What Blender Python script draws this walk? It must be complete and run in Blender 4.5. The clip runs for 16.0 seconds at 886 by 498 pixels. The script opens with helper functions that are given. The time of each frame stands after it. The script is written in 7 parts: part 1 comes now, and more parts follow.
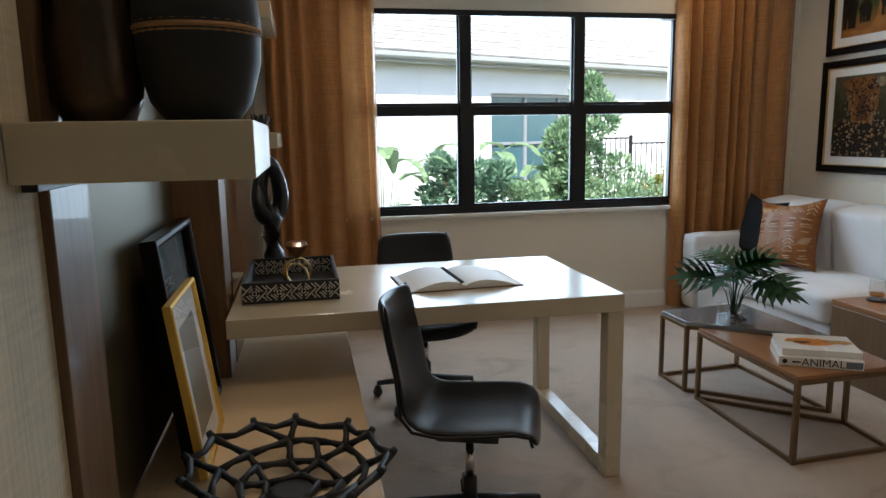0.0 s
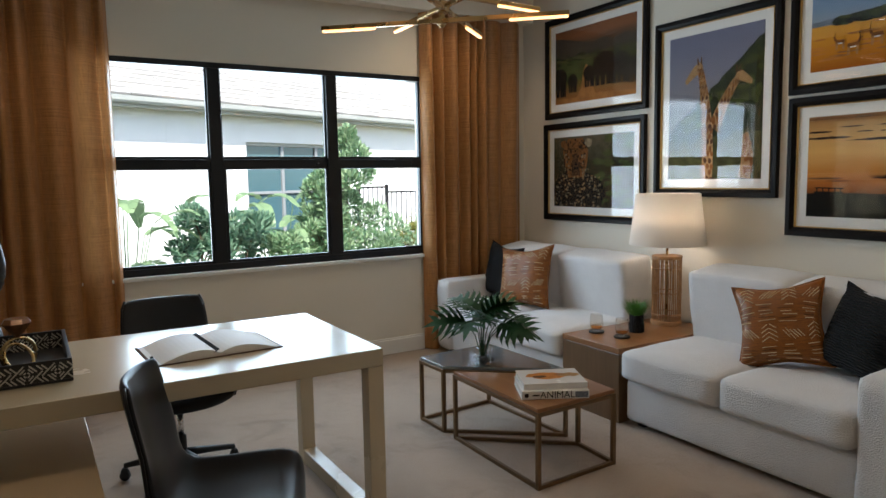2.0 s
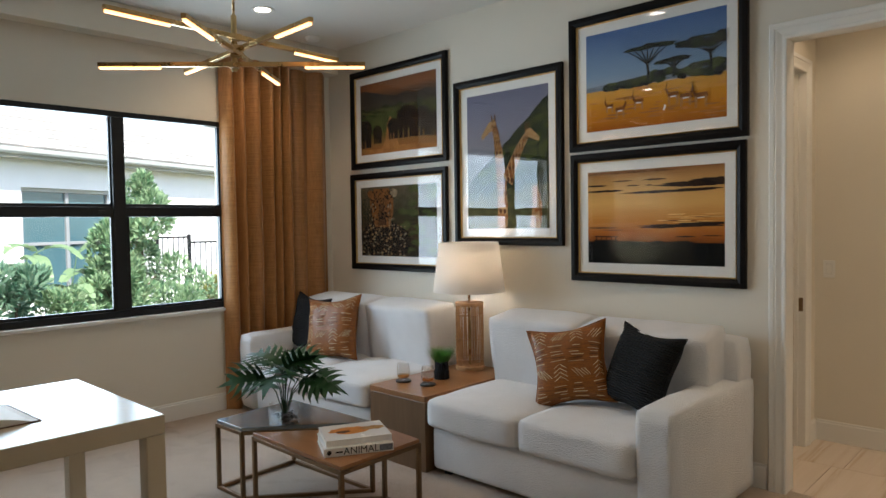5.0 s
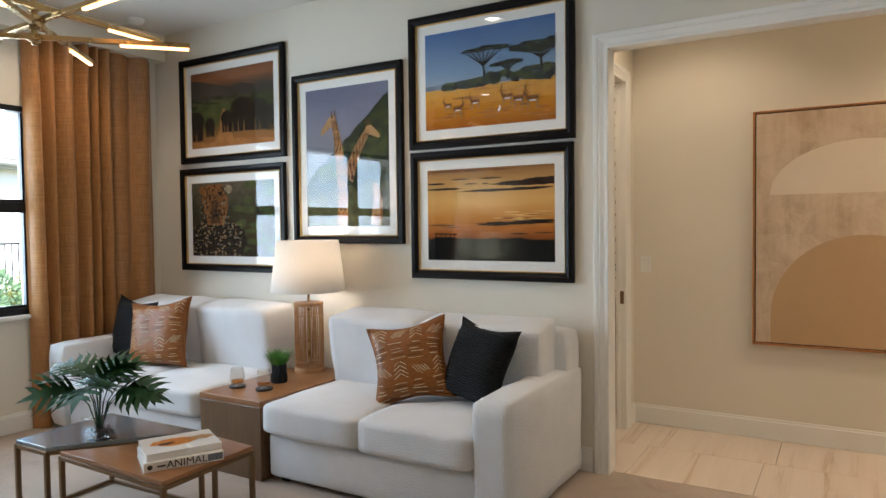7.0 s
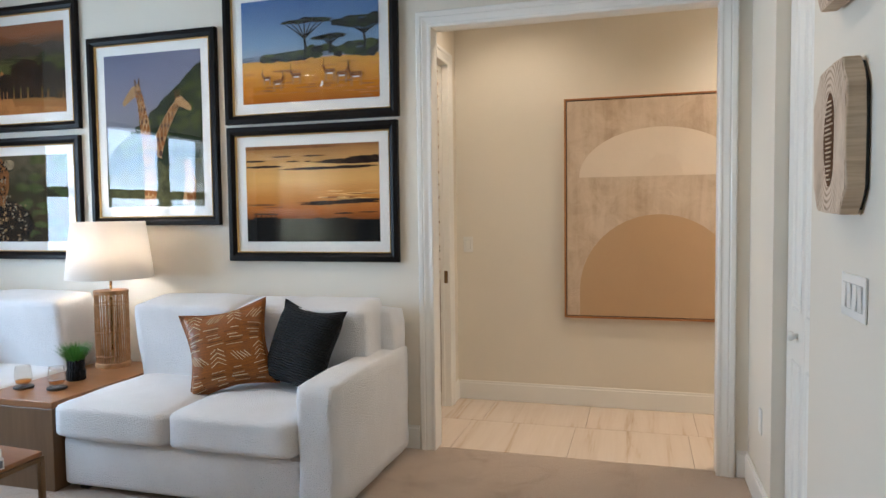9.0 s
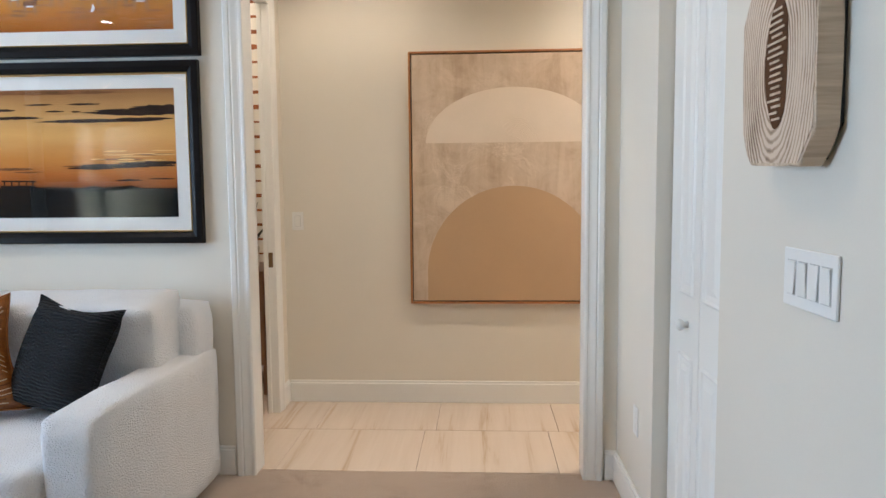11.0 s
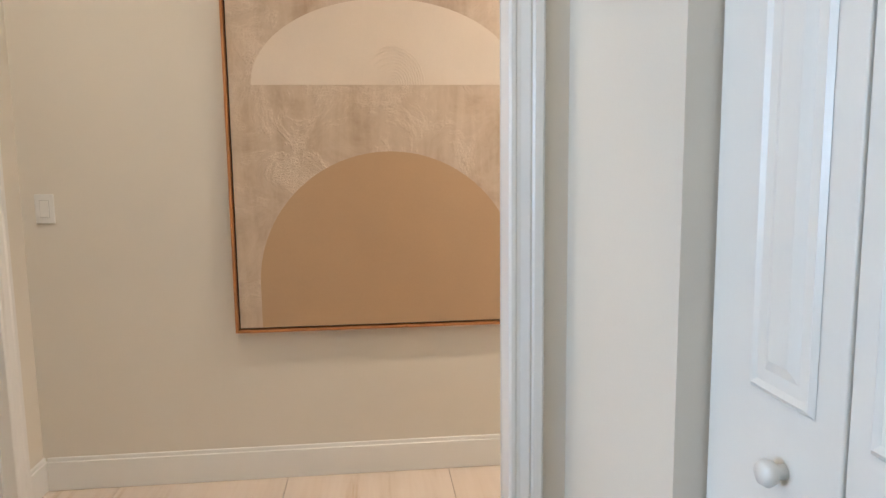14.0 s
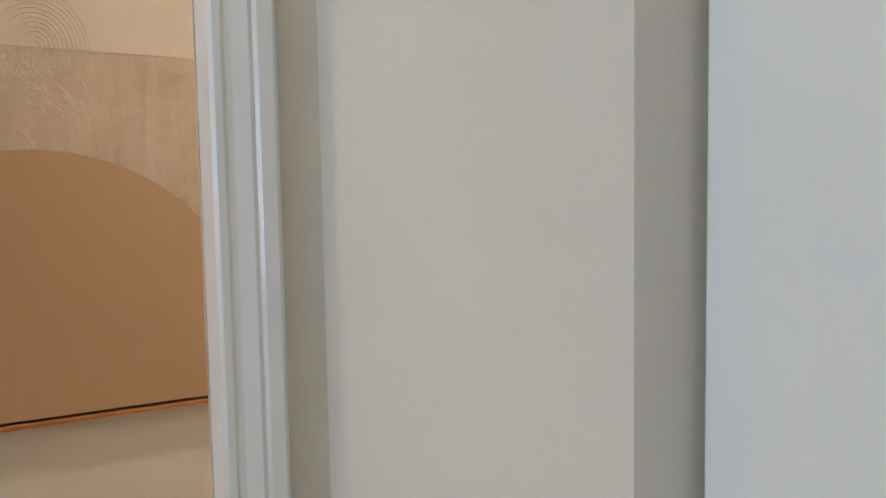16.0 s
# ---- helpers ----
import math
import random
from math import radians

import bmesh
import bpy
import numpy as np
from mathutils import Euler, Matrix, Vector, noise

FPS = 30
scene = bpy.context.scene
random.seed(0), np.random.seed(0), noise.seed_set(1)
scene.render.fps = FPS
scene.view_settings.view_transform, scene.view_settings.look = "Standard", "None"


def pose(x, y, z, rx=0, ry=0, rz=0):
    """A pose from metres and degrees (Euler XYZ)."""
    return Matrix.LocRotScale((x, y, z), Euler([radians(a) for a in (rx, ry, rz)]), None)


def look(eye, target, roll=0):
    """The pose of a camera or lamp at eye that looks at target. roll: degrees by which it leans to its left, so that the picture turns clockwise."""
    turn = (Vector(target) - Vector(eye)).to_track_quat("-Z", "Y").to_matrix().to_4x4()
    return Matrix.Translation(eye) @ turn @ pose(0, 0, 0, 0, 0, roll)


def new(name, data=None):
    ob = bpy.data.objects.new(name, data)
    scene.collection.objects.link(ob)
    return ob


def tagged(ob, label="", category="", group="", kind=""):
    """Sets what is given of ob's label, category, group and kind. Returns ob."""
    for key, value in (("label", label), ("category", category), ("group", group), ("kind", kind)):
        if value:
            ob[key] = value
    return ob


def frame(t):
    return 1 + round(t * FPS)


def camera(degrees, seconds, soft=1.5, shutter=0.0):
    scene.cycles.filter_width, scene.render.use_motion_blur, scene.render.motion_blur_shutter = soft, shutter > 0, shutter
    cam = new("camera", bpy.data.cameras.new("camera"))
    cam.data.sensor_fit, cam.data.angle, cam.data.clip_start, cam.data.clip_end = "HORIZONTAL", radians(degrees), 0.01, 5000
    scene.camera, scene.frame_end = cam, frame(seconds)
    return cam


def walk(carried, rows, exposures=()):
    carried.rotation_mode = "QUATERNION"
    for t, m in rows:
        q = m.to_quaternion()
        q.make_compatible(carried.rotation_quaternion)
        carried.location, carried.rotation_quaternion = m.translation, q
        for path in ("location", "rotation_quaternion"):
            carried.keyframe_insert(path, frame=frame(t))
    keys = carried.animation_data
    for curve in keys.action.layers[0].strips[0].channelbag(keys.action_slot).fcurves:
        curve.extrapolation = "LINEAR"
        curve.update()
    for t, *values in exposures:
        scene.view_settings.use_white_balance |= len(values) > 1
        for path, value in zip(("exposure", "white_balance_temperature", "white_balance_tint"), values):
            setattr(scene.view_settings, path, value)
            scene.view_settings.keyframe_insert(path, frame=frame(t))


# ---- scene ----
cam = camera(66.0, 16.0)
PATH = [
    (0, (0.289, 0.162, 1.452), (0.677, 2.097, 1.125), -1.0),
    (0.5, (0.301, 0.168, 1.459), (0.912, 2.049, 1.162), -1.0),
    (1, (0.312, 0.156, 1.47), (1.088, 1.979, 1.195), -1.0),
    (1.5, (0.306, 0.122, 1.502), (1.222, 1.882, 1.252), -1.1),
    (2, (0.311, 0.127, 1.517), (1.34, 1.829, 1.308), -1.0),
    (2.5, (0.323, 0.135, 1.531), (1.442, 1.785, 1.38), -0.9),
    (3, (0.334, 0.13, 1.538), (1.513, 1.742, 1.444), -0.9),
    (3.5, (0.347, 0.13, 1.526), (1.586, 1.698, 1.459), -0.8),
    (4, (0.368, 0.119, 1.529), (1.675, 1.631, 1.463), -0.9),
    (6.5, (0.476, 0.134, 1.474), (2.132, 1.252, 1.405), -0.7),
    (7, (0.491, 0.129, 1.471), (2.21, 1.149, 1.402), -0.7),
    (7.5, (0.519, 0.12, 1.463), (2.29, 1.048, 1.39), -0.7),
    (8, (0.552, 0.131, 1.453), (2.37, 0.96, 1.377), -0.7),
    (8.5, (0.556, 0.147, 1.426), (2.427, 0.85, 1.349), -0.6),
    (9, (0.561, 0.151, 1.407), (2.479, 0.708, 1.302), -0.7),
    (9.5, (0.691, 0.149, 1.382), (2.642, 0.564, 1.232), -0.7),
    (10, (0.874, 0.167, 1.377), (2.847, 0.451, 1.209), -0.6),
    (12.5, (1.934, 0.305, 1.312), (3.923, 0.289, 1.108), -0.5),
    (13, (2.188, 0.268, 1.324), (4.173, 0.215, 1.083), -0.5),
    (13.5, (2.396, 0.198, 1.312), (4.378, 0.083, 1.064), -0.6),
    (14, (2.678, 0.109, 1.331), (4.652, -0.096, 1.081), -0.7),
    (14.5, (2.857, 0.094, 1.303), (4.82, -0.211, 1.066), -0.7),
    (15, (3.102, 0.061, 1.283), (5.054, -0.321, 1.072), -1.0),
    (15.5, (3.261, 0.004, 1.266), (5.144, -0.641, 1.069), -1.1),
    (16, (3.406, -0.08, 1.225), (5.172, -1.004, 1.088), -1.0),
]
EXPOSURES = [(0.0, 1.25, 6050, 10), (3.5, 1.17, 6300, 10), (7.0, 1.87, 5980, 10), (10.0, 2.20, 5380, 10), (12.5, 2.36, 5280, 10), (13.5, 2.35, 5280, 10), (15.0, 2.16, 5250, 10), (16.0, 1.87, 5480, 10)]
walk(cam, [(t, look(eye, target, roll)) for t, eye, target, roll in PATH], EXPOSURES)

# ---- world, sun and exposure ----
world = bpy.data.worlds.new("sky")
scene.world = world
world.use_nodes = True
wn = world.node_tree.nodes
sky = wn.new("ShaderNodeTexSky")
sky.sky_type, sky.sun_disc = "NISHITA", False
sky.sun_elevation, sky.sun_rotation = radians(52), radians(186)
sky.air_density, sky.dust_density = 1.0, 1.5
world.node_tree.links.new(sky.outputs[0], wn["Background"].inputs[0])
wn["Background"].inputs[1].default_value = 0.15


def lamp(name, kind, energy, colour, m, **kw):
    data = bpy.data.lights.new(name, kind)
    data.energy, data.color = energy, colour
    if "size" in kw:
        data.shape, data.size, data.size_y = kw.get("shape", "RECTANGLE"), kw["size"], kw.get("size_y", kw["size"])
    if "radius" in kw:
        data.shadow_soft_size = kw["radius"]
    if "angle" in kw:
        data.angle = kw["angle"]
    if "cone" in kw:
        data.spot_size, data.spot_blend = kw["cone"], 0.6
    ob = new(name, data)
    ob.matrix_world = m
    return ob


SUN_DIR = Vector((math.sin(radians(186)) * math.cos(radians(52)), math.cos(radians(186)) * math.cos(radians(52)), math.sin(radians(52))))
lamp("sun", "SUN", 5.0, (1.0, 0.95, 0.86), look(SUN_DIR * 50, (0, 0, 0)), angle=radians(0.5))


# ---- materials ----
def mat(name):
    m = bpy.data.materials.new(name)
    m.use_nodes = True
    return m, m.node_tree.nodes, m.node_tree.links, m.node_tree.nodes["Principled BSDF"]


def ramp(nodes, stops):
    r = nodes.new("ShaderNodeValToRGB")
    el = r.color_ramp.elements
    while len(el) < len(stops):
        el.new(0.5)
    for e, (p, c) in zip(el, stops):
        e.position, e.color = p, (*c, 1)
    return r


def coords(nodes, links, scale=(1, 1, 1), kind="Object", turn=(0, 0, 0)):
    tc, mp = nodes.new("ShaderNodeTexCoord"), nodes.new("ShaderNodeMapping")
    mp.inputs["Scale"].default_value = scale
    mp.inputs["Rotation"].default_value = turn
    links.new(tc.outputs[kind], mp.inputs["Vector"])
    return mp.outputs[0]


def noise_tex(nodes, links, vec, scale, detail=4, rough=0.55, dist=0.0):
    n = nodes.new("ShaderNodeTexNoise")
    n.inputs["Scale"].default_value, n.inputs["Detail"].default_value = scale, detail
    n.inputs["Roughness"].default_value, n.inputs["Distortion"].default_value = rough, dist
    links.new(vec, n.inputs["Vector"])
    return n.outputs["Fac"]


def bump(nodes, links, bs, height, strength, distance):
    b = nodes.new("ShaderNodeBump")
    b.inputs["Strength"].default_value, b.inputs["Distance"].default_value = strength, distance
    links.new(height, b.inputs["Height"])
    if bs.inputs["Normal"].is_linked:
        links.new(bs.inputs["Normal"].links[0].from_socket, b.inputs["Normal"])
    links.new(b.outputs[0], bs.inputs["Normal"])


def surface(name, base, rough=0.5, metal=0.0, var=0.12, scale=6.0, grain=60.0, bump_h=0.0005, stretch=(1, 1, 1), coat=0.0, sheen=0.0, detail=5, kind="Object", spec=0.5):
    """Base colour with blotches at one scale and grain at another, and a fine relief."""
    m, nd, lk, bs = mat(name)
    v = coords(nd, lk, stretch, kind)
    big, fine = noise_tex(nd, lk, v, scale, detail), noise_tex(nd, lk, v, grain, 3)
    mix = nd.new("ShaderNodeMath")
    mix.operation = "MULTIPLY_ADD"
    mix.inputs[1].default_value = 0.4
    lk.new(fine, mix.inputs[0]), lk.new(big, mix.inputs[2])
    r = ramp(nd, [(0.4, tuple(c * (1 - var) for c in base)), (0.95, tuple(min(1, c * (1 + var)) for c in base))])
    lk.new(mix.outputs[0], r.inputs[0]), lk.new(r.outputs[0], bs.inputs["Base Color"])
    rr = nd.new("ShaderNodeMapRange")
    rr.inputs["To Min"].default_value, rr.inputs["To Max"].default_value = max(0.02, rough - 0.08), min(1, rough + 0.08)
    lk.new(big, rr.inputs["Value"]), lk.new(rr.outputs[0], bs.inputs["Roughness"])
    bs.inputs["Metallic"].default_value, bs.inputs["Coat Weight"].default_value = metal, coat
    bs.inputs["Sheen Weight"].default_value, bs.inputs["Specular IOR Level"].default_value = sheen, spec
    if bump_h:
        bump(nd, lk, bs, fine, 0.5, bump_h)
    return m


def wood(name, dark, light, rough=0.4, axis=0, scale=1.0, coat=0.1):
    m, nd, lk, bs = mat(name)
    s = [14 * scale, 14 * scale, 14 * scale]
    s[axis] = 0.9 * scale
    v = coords(nd, lk, s)
    n1 = noise_tex(nd, lk, v, 1.6, 6, 0.6, 0.6)
    n2 = noise_tex(nd, lk, v, 9, 4)
    mm = nd.new("ShaderNodeMath")
    mm.operation = "MULTIPLY_ADD"
    mm.inputs[1].default_value = 0.35
    lk.new(n2, mm.inputs[0]), lk.new(n1, mm.inputs[2])
    r = ramp(nd, [(0.42, dark), (0.9, light)])
    lk.new(mm.outputs[0], r.inputs[0]), lk.new(r.outputs[0], bs.inputs["Base Color"])
    bs.inputs["Roughness"].default_value, bs.inputs["Coat Weight"].default_value = rough, coat
    bump(nd, lk, bs, mm.outputs[0], 0.25, 0.0006)
    return m


def glassy(name, tint=(1, 1, 1), base=0.04):
    """A thin pane: clear, with the mirror of a glass surface that grows towards grazing sight."""
    m, nd, lk, bs = mat(name)
    nd.remove(bs)
    tr, gl, lw, mx = nd.new("ShaderNodeBsdfTransparent"), nd.new("ShaderNodeBsdfGlossy"), nd.new("ShaderNodeLayerWeight"), nd.new("ShaderNodeMixShader")
    pw, ma = nd.new("ShaderNodeMath"), nd.new("ShaderNodeMath")
    pw.operation, ma.operation = "POWER", "MULTIPLY_ADD"
    pw.inputs[1].default_value, ma.inputs[1].default_value, ma.inputs[2].default_value = 5.0, 1 - base, base
    tr.inputs[0].default_value, gl.inputs["Roughness"].default_value = (*tint, 1), 0.0
    lw.inputs[0].default_value = 0.5
    lk.new(lw.outputs["Facing"], pw.inputs[0]), lk.new(pw.outputs[0], ma.inputs[0])
    lk.new(ma.outputs[0], mx.inputs[0]), lk.new(tr.outputs[0], mx.inputs[1]), lk.new(gl.outputs[0], mx.inputs[2])
    lk.new(mx.outputs[0], nd["Material Output"].inputs[0])
    return m


def glow(name, colour, strength):
    m, nd, lk, bs = mat(name)
    bs.inputs["Base Color"].default_value = (0.8, 0.8, 0.8, 1)
    bs.inputs["Emission Color"].default_value, bs.inputs["Emission Strength"].default_value = (*colour, 1), strength
    return m


def weave(name, c1, c2, rough=0.85, su=220, sv=60, bump_h=0.0008, sheen=0.3, streak=0.5, kind="UV"):
    """Cloth or grass-cloth: fine threads in two directions with slubs."""
    m, nd, lk, bs = mat(name)
    va, vb = coords(nd, lk, (su, sv * 0.03, su), kind), coords(nd, lk, (su * 0.03, sv, su * 0.03), kind)
    a, b = noise_tex(nd, lk, va, 1, 3), noise_tex(nd, lk, vb, 1, 3)
    mm = nd.new("ShaderNodeMath")
    mm.operation = "MULTIPLY_ADD"
    mm.inputs[1].default_value = streak
    lk.new(a, mm.inputs[0]), lk.new(b, mm.inputs[2])
    r = ramp(nd, [(0.45, c1), (1.0, c2)])
    lk.new(mm.outputs[0], r.inputs[0]), lk.new(r.outputs[0], bs.inputs["Base Color"])
    bs.inputs["Roughness"].default_value, bs.inputs["Sheen Weight"].default_value = rough, sheen
    bump(nd, lk, bs, mm.outputs[0], 0.6, bump_h)
    return m


WALL = surface("wall_paint", (0.74, 0.692, 0.595), 0.62, 0, 0.03, 1.2, 260, 0.0004)
CEIL = surface("ceiling_paint", (0.72, 0.70, 0.65), 0.9, 0, 0.03, 1.0, 190, 0.0012)
TRIM = surface("trim_paint", (0.82, 0.81, 0.77), 0.32, 0, 0.02, 2.0, 140, 0.0002)
DOORP = surface("door_paint", (0.81, 0.80, 0.75), 0.3, 0, 0.02, 1.5, 120, 0.0002)
LACQ = surface("cream_lacquer", (0.58, 0.50, 0.36), 0.25, 0, 0.03, 2.0, 90, 0.0001, coat=0.12)
BLACKF = surface("black_aluminium", (0.012, 0.013, 0.015), 0.35, 0.3, 0.2, 8, 200, 0.0001)
BLACKW = surface("black_moulding", (0.006, 0.0045, 0.004), 0.36, 0, 0.25, 10, 160, 0.0002, coat=0.0, spec=0.14)
GOLD = surface("gold_leaf", (0.62, 0.42, 0.16), 0.34, 0.9, 0.15, 20, 220, 0.0002)
BRASS = surface("brushed_brass", (0.55, 0.39, 0.18), 0.28, 1.0, 0.1, 12, 300, 0.0001, stretch=(1, 1, 1))
BRONZE = surface("bronze_steel", (0.20, 0.125, 0.065), 0.36, 0.75, 0.15, 14, 220, 0.0002)
MATB = surface("mat_board", (0.82, 0.82, 0.79), 0.85, 0, 0.01, 3, 300, 0.0001)
LEATHER = surface("black_leather", (0.012, 0.012, 0.014), 0.34, 0, 0.2, 5, 420, 0.0004, coat=0.0, spec=0.35)
BLKPL = surface("black_nylon", (0.015, 0.015, 0.016), 0.45, 0, 0.15, 8, 200, 0.0002)
CHROME = surface("chrome", (0.7, 0.7, 0.72), 0.12, 1.0, 0.03, 8, 200, 0)
TOPW = wood("walnut_top", (0.235, 0.10, 0.036), (0.34, 0.16, 0.062), 0.3, 1, 1.0, 0.12)
ENDW = wood("walnut_veneer", (0.125, 0.070, 0.032), (0.180, 0.102, 0.049), 0.34, 2, 1.0, 0.2)
TOWERW = wood("dark_oak_veneer", (0.105, 0.052, 0.021), (0.21, 0.115, 0.055), 0.4, 2, 1.0, 0.15)
SHADE_M, _n, _l, _b = mat("linen_shade")
_b.inputs["Base Color"].default_value, _b.inputs["Roughness"].default_value = (0.88, 0.85, 0.80, 1), 0.9
_t = _n.new("ShaderNodeBsdfTranslucent")
_t.inputs[0].default_value = (0.86, 0.82, 0.76, 1)
_x = _n.new("ShaderNodeMixShader")
_x.inputs[0].default_value = 0.45
_l.new(_b.outputs[0], _x.inputs[1]), _l.new(_t.outputs[0], _x.inputs[2]), _l.new(_x.outputs[0], _n["Material Output"].inputs[0])
bump(_n, _l, _b, noise_tex(_n, _l, coords(_n, _l, (1, 1, 8)), 90, 2), 0.4, 0.0004)
RATTAN = surface("rattan", (0.40, 0.21, 0.085), 0.5, 0, 0.35, 30, 200, 0.0004)
CURTAIN = weave("bronze_silk", (0.26, 0.112, 0.036), (0.58, 0.285, 0.105), 0.30, 90, 330, 0.0005, 0.1, 0.5)
# the credenza's cream lacquer, with warm lamp light put into its colour
CREDW = surface("warm_lit_lacquer", (0.84, 0.63, 0.39), 0.3, 0, 0.04, 2.0, 90, 0.0001, coat=0.3)
_n, _l, _b = CURTAIN.node_tree.nodes, CURTAIN.node_tree.links, CURTAIN.node_tree.nodes["Principled BSDF"]
_t, _x = _n.new("ShaderNodeBsdfTranslucent"), _n.new("ShaderNodeMixShader")
_x.inputs[0].default_value = 0.12
_l.new(_b.inputs["Base Color"].links[0].from_socket, _t.inputs[0])
_l.new(_b.outputs[0], _x.inputs[1]), _l.new(_t.outputs[0], _x.inputs[2]), _l.new(_x.outputs[0], _n["Material Output"].inputs[0])
GRASSCL = weave("grass_cloth", (0.38, 0.325, 0.215), (0.64, 0.56, 0.40), 0.85, 60, 220, 0.002, 0.2, 0.6, "Object")
WGLASS = glassy("window_glass", (0.97, 0.985, 0.98))
PGLASS = glassy("picture_glass", (0.98, 0.98, 0.98), 0.065)
TGLASS = glassy("tumbler_glass", (0.97, 0.96, 0.94), 0.07)
AMBER = glassy("amber_liquid", (0.85, 0.58, 0.30), 0.03)

# nubby white boucle
BOUCLE, _n, _l, _b = mat("white_boucle")
_v = coords(_n, _l)
_vo = _n.new("ShaderNodeTexVoronoi")
_vo.inputs["Scale"].default_value = 165
_l.new(_v, _vo.inputs["Vector"])
_f, _g = noise_tex(_n, _l, _v, 210, 3), noise_tex(_n, _l, _v, 5, 4)
_r = ramp(_n, [(0.3, (0.80, 0.805, 0.815)), (0.8, (0.88, 0.888, 0.90))])
_l.new(_g, _r.inputs[0]), _l.new(_r.outputs[0], _b.inputs["Base Color"])
_b.inputs["Roughness"].default_value, _b.inputs["Sheen Weight"].default_value = 0.95, 0.4
bump(_n, _l, _b, _vo.outputs["Distance"], 0.9, 0.006)
bump(_n, _l, _b, _f, 0.5, 0.002)

# cut-pile carpet
CARPET, _n, _l, _b = mat("cut_pile_carpet")
_v = coords(_n, _l)
_f, _g, _h = noise_tex(_n, _l, _v, 230, 3, 0.7), noise_tex(_n, _l, _v, 3.2, 5, 0.6, 0.8), noise_tex(_n, _l, _v, 16, 3, 0.6, 0.4)
_m1 = _n.new("ShaderNodeMath")
_m1.operation = "MULTIPLY_ADD"
_m1.inputs[1].default_value = 1.0
_l.new(_g, _m1.inputs[0]), _l.new(_f, _m1.inputs[2])
_r = ramp(_n, [(0.66, (0.235, 0.163, 0.112)), (1.0, (0.465, 0.365, 0.277))])
_l.new(_m1.outputs[0], _r.inputs[0]), _l.new(_r.outputs[0], _b.inputs["Base Color"])
_b.inputs["Roughness"].default_value, _b.inputs["Sheen Weight"].default_value = 1.0, 0.3
bump(_n, _l, _b, _h, 0.5, 0.012)
bump(_n, _l, _b, _f, 0.8, 0.006)

# veined marble-look porcelain, tone shifted tile by tile
TILE, _n, _l, _b = mat("veined_porcelain")
_oi = _n.new("ShaderNodeObjectInfo")
_tc, _mp, _ad = _n.new("ShaderNodeTexCoord"), _n.new("ShaderNodeMapping"), _n.new("ShaderNodeVectorMath")
_cx = _n.new("ShaderNodeCombineXYZ")
_l.new(_oi.outputs["Random"], _cx.inputs[0]), _l.new(_oi.outputs["Random"], _cx.inputs[1])
_ad.operation = "MULTIPLY_ADD"
_ad.inputs[1].default_value = (17, 31, 9)
_l.new(_cx.outputs[0], _ad.inputs[0]), _l.new(_tc.outputs["Object"], _ad.inputs[2])
_l.new(_ad.outputs[0], _mp.inputs["Vector"])
_mp.inputs["Scale"].default_value, _mp.inputs["Rotation"].default_value = (0.35, 6.5, 1.0), (0, 0, radians(5))
_f, _g = noise_tex(_n, _l, _mp.outputs[0], 1.5, 5, 0.6, 0.5), noise_tex(_n, _l, _mp.outputs[0], 4.5, 4, 0.6, 0.4)
_r = ramp(_n, [(0.27, (0.34, 0.22, 0.13)), (0.34, (0.56, 0.44, 0.32)), (0.43, (0.66, 0.555, 0.45)), (0.60, (0.70, 0.60, 0.50)), (0.80, (0.65, 0.54, 0.43))])
_m1 = _n.new("ShaderNodeMath")
_m1.operation = "MULTIPLY_ADD"
_m1.inputs[1].default_value = 0.25
_l.new(_g, _m1.inputs[0]), _l.new(_f, _m1.inputs[2])
_sub = _n.new("ShaderNodeMath")
_sub.operation = "SUBTRACT"
_sub.inputs[1].default_value = 0.125
_l.new(_m1.outputs[0], _sub.inputs[0]), _l.new(_sub.outputs[0], _r.inputs[0]), _l.new(_r.outputs[0], _b.inputs["Base Color"])
_b.inputs["Roughness"].default_value = 0.2
GROUT = surface("grout", (0.42, 0.36, 0.29), 0.9, 0, 0.1, 20, 200, 0.0004)

STUCCO = surface("white_stucco", (0.86, 0.86, 0.85), 0.9, 0, 0.04, 2.5, 90, 0.004)
FASCIA = surface("fascia_paint", (0.42, 0.43, 0.41), 0.5, 0, 0.05, 3, 90, 0.0003)
ROOFT = surface("roof_tile", (0.33, 0.315, 0.295), 0.8, 0, 0.12, 2.5, 40, 0.003)
SOIL = surface("mulch_and_grass", (0.10, 0.10, 0.045), 1.0, 0, 0.5, 2.0, 40, 0.02)
BARK = surface("bark", (0.12, 0.08, 0.05), 0.9, 0, 0.3, 10, 60, 0.003)


def leafmat(name, c1, c2, rough=0.45):
    m, nd, lk, bs = mat(name)
    g = nd.new("ShaderNodeNewGeometry")
    r = ramp(nd, [(0.0, c1), (1.0, c2)])
    lk.new(g.outputs["Random Per Island"], r.inputs[0]), lk.new(r.outputs[0], bs.inputs["Base Color"])
    bs.inputs["Roughness"].default_value = rough
    tr = nd.new("ShaderNodeBsdfTranslucent")
    lk.new(r.outputs[0], tr.inputs[0])
    mx = nd.new("ShaderNodeMixShader")
    mx.inputs[0].default_value = 0.38
    lk.new(bs.outputs[0], mx.inputs[1]), lk.new(tr.outputs[0], mx.inputs[2]), lk.new(mx.outputs[0], nd["Material Output"].inputs[0])
    return m


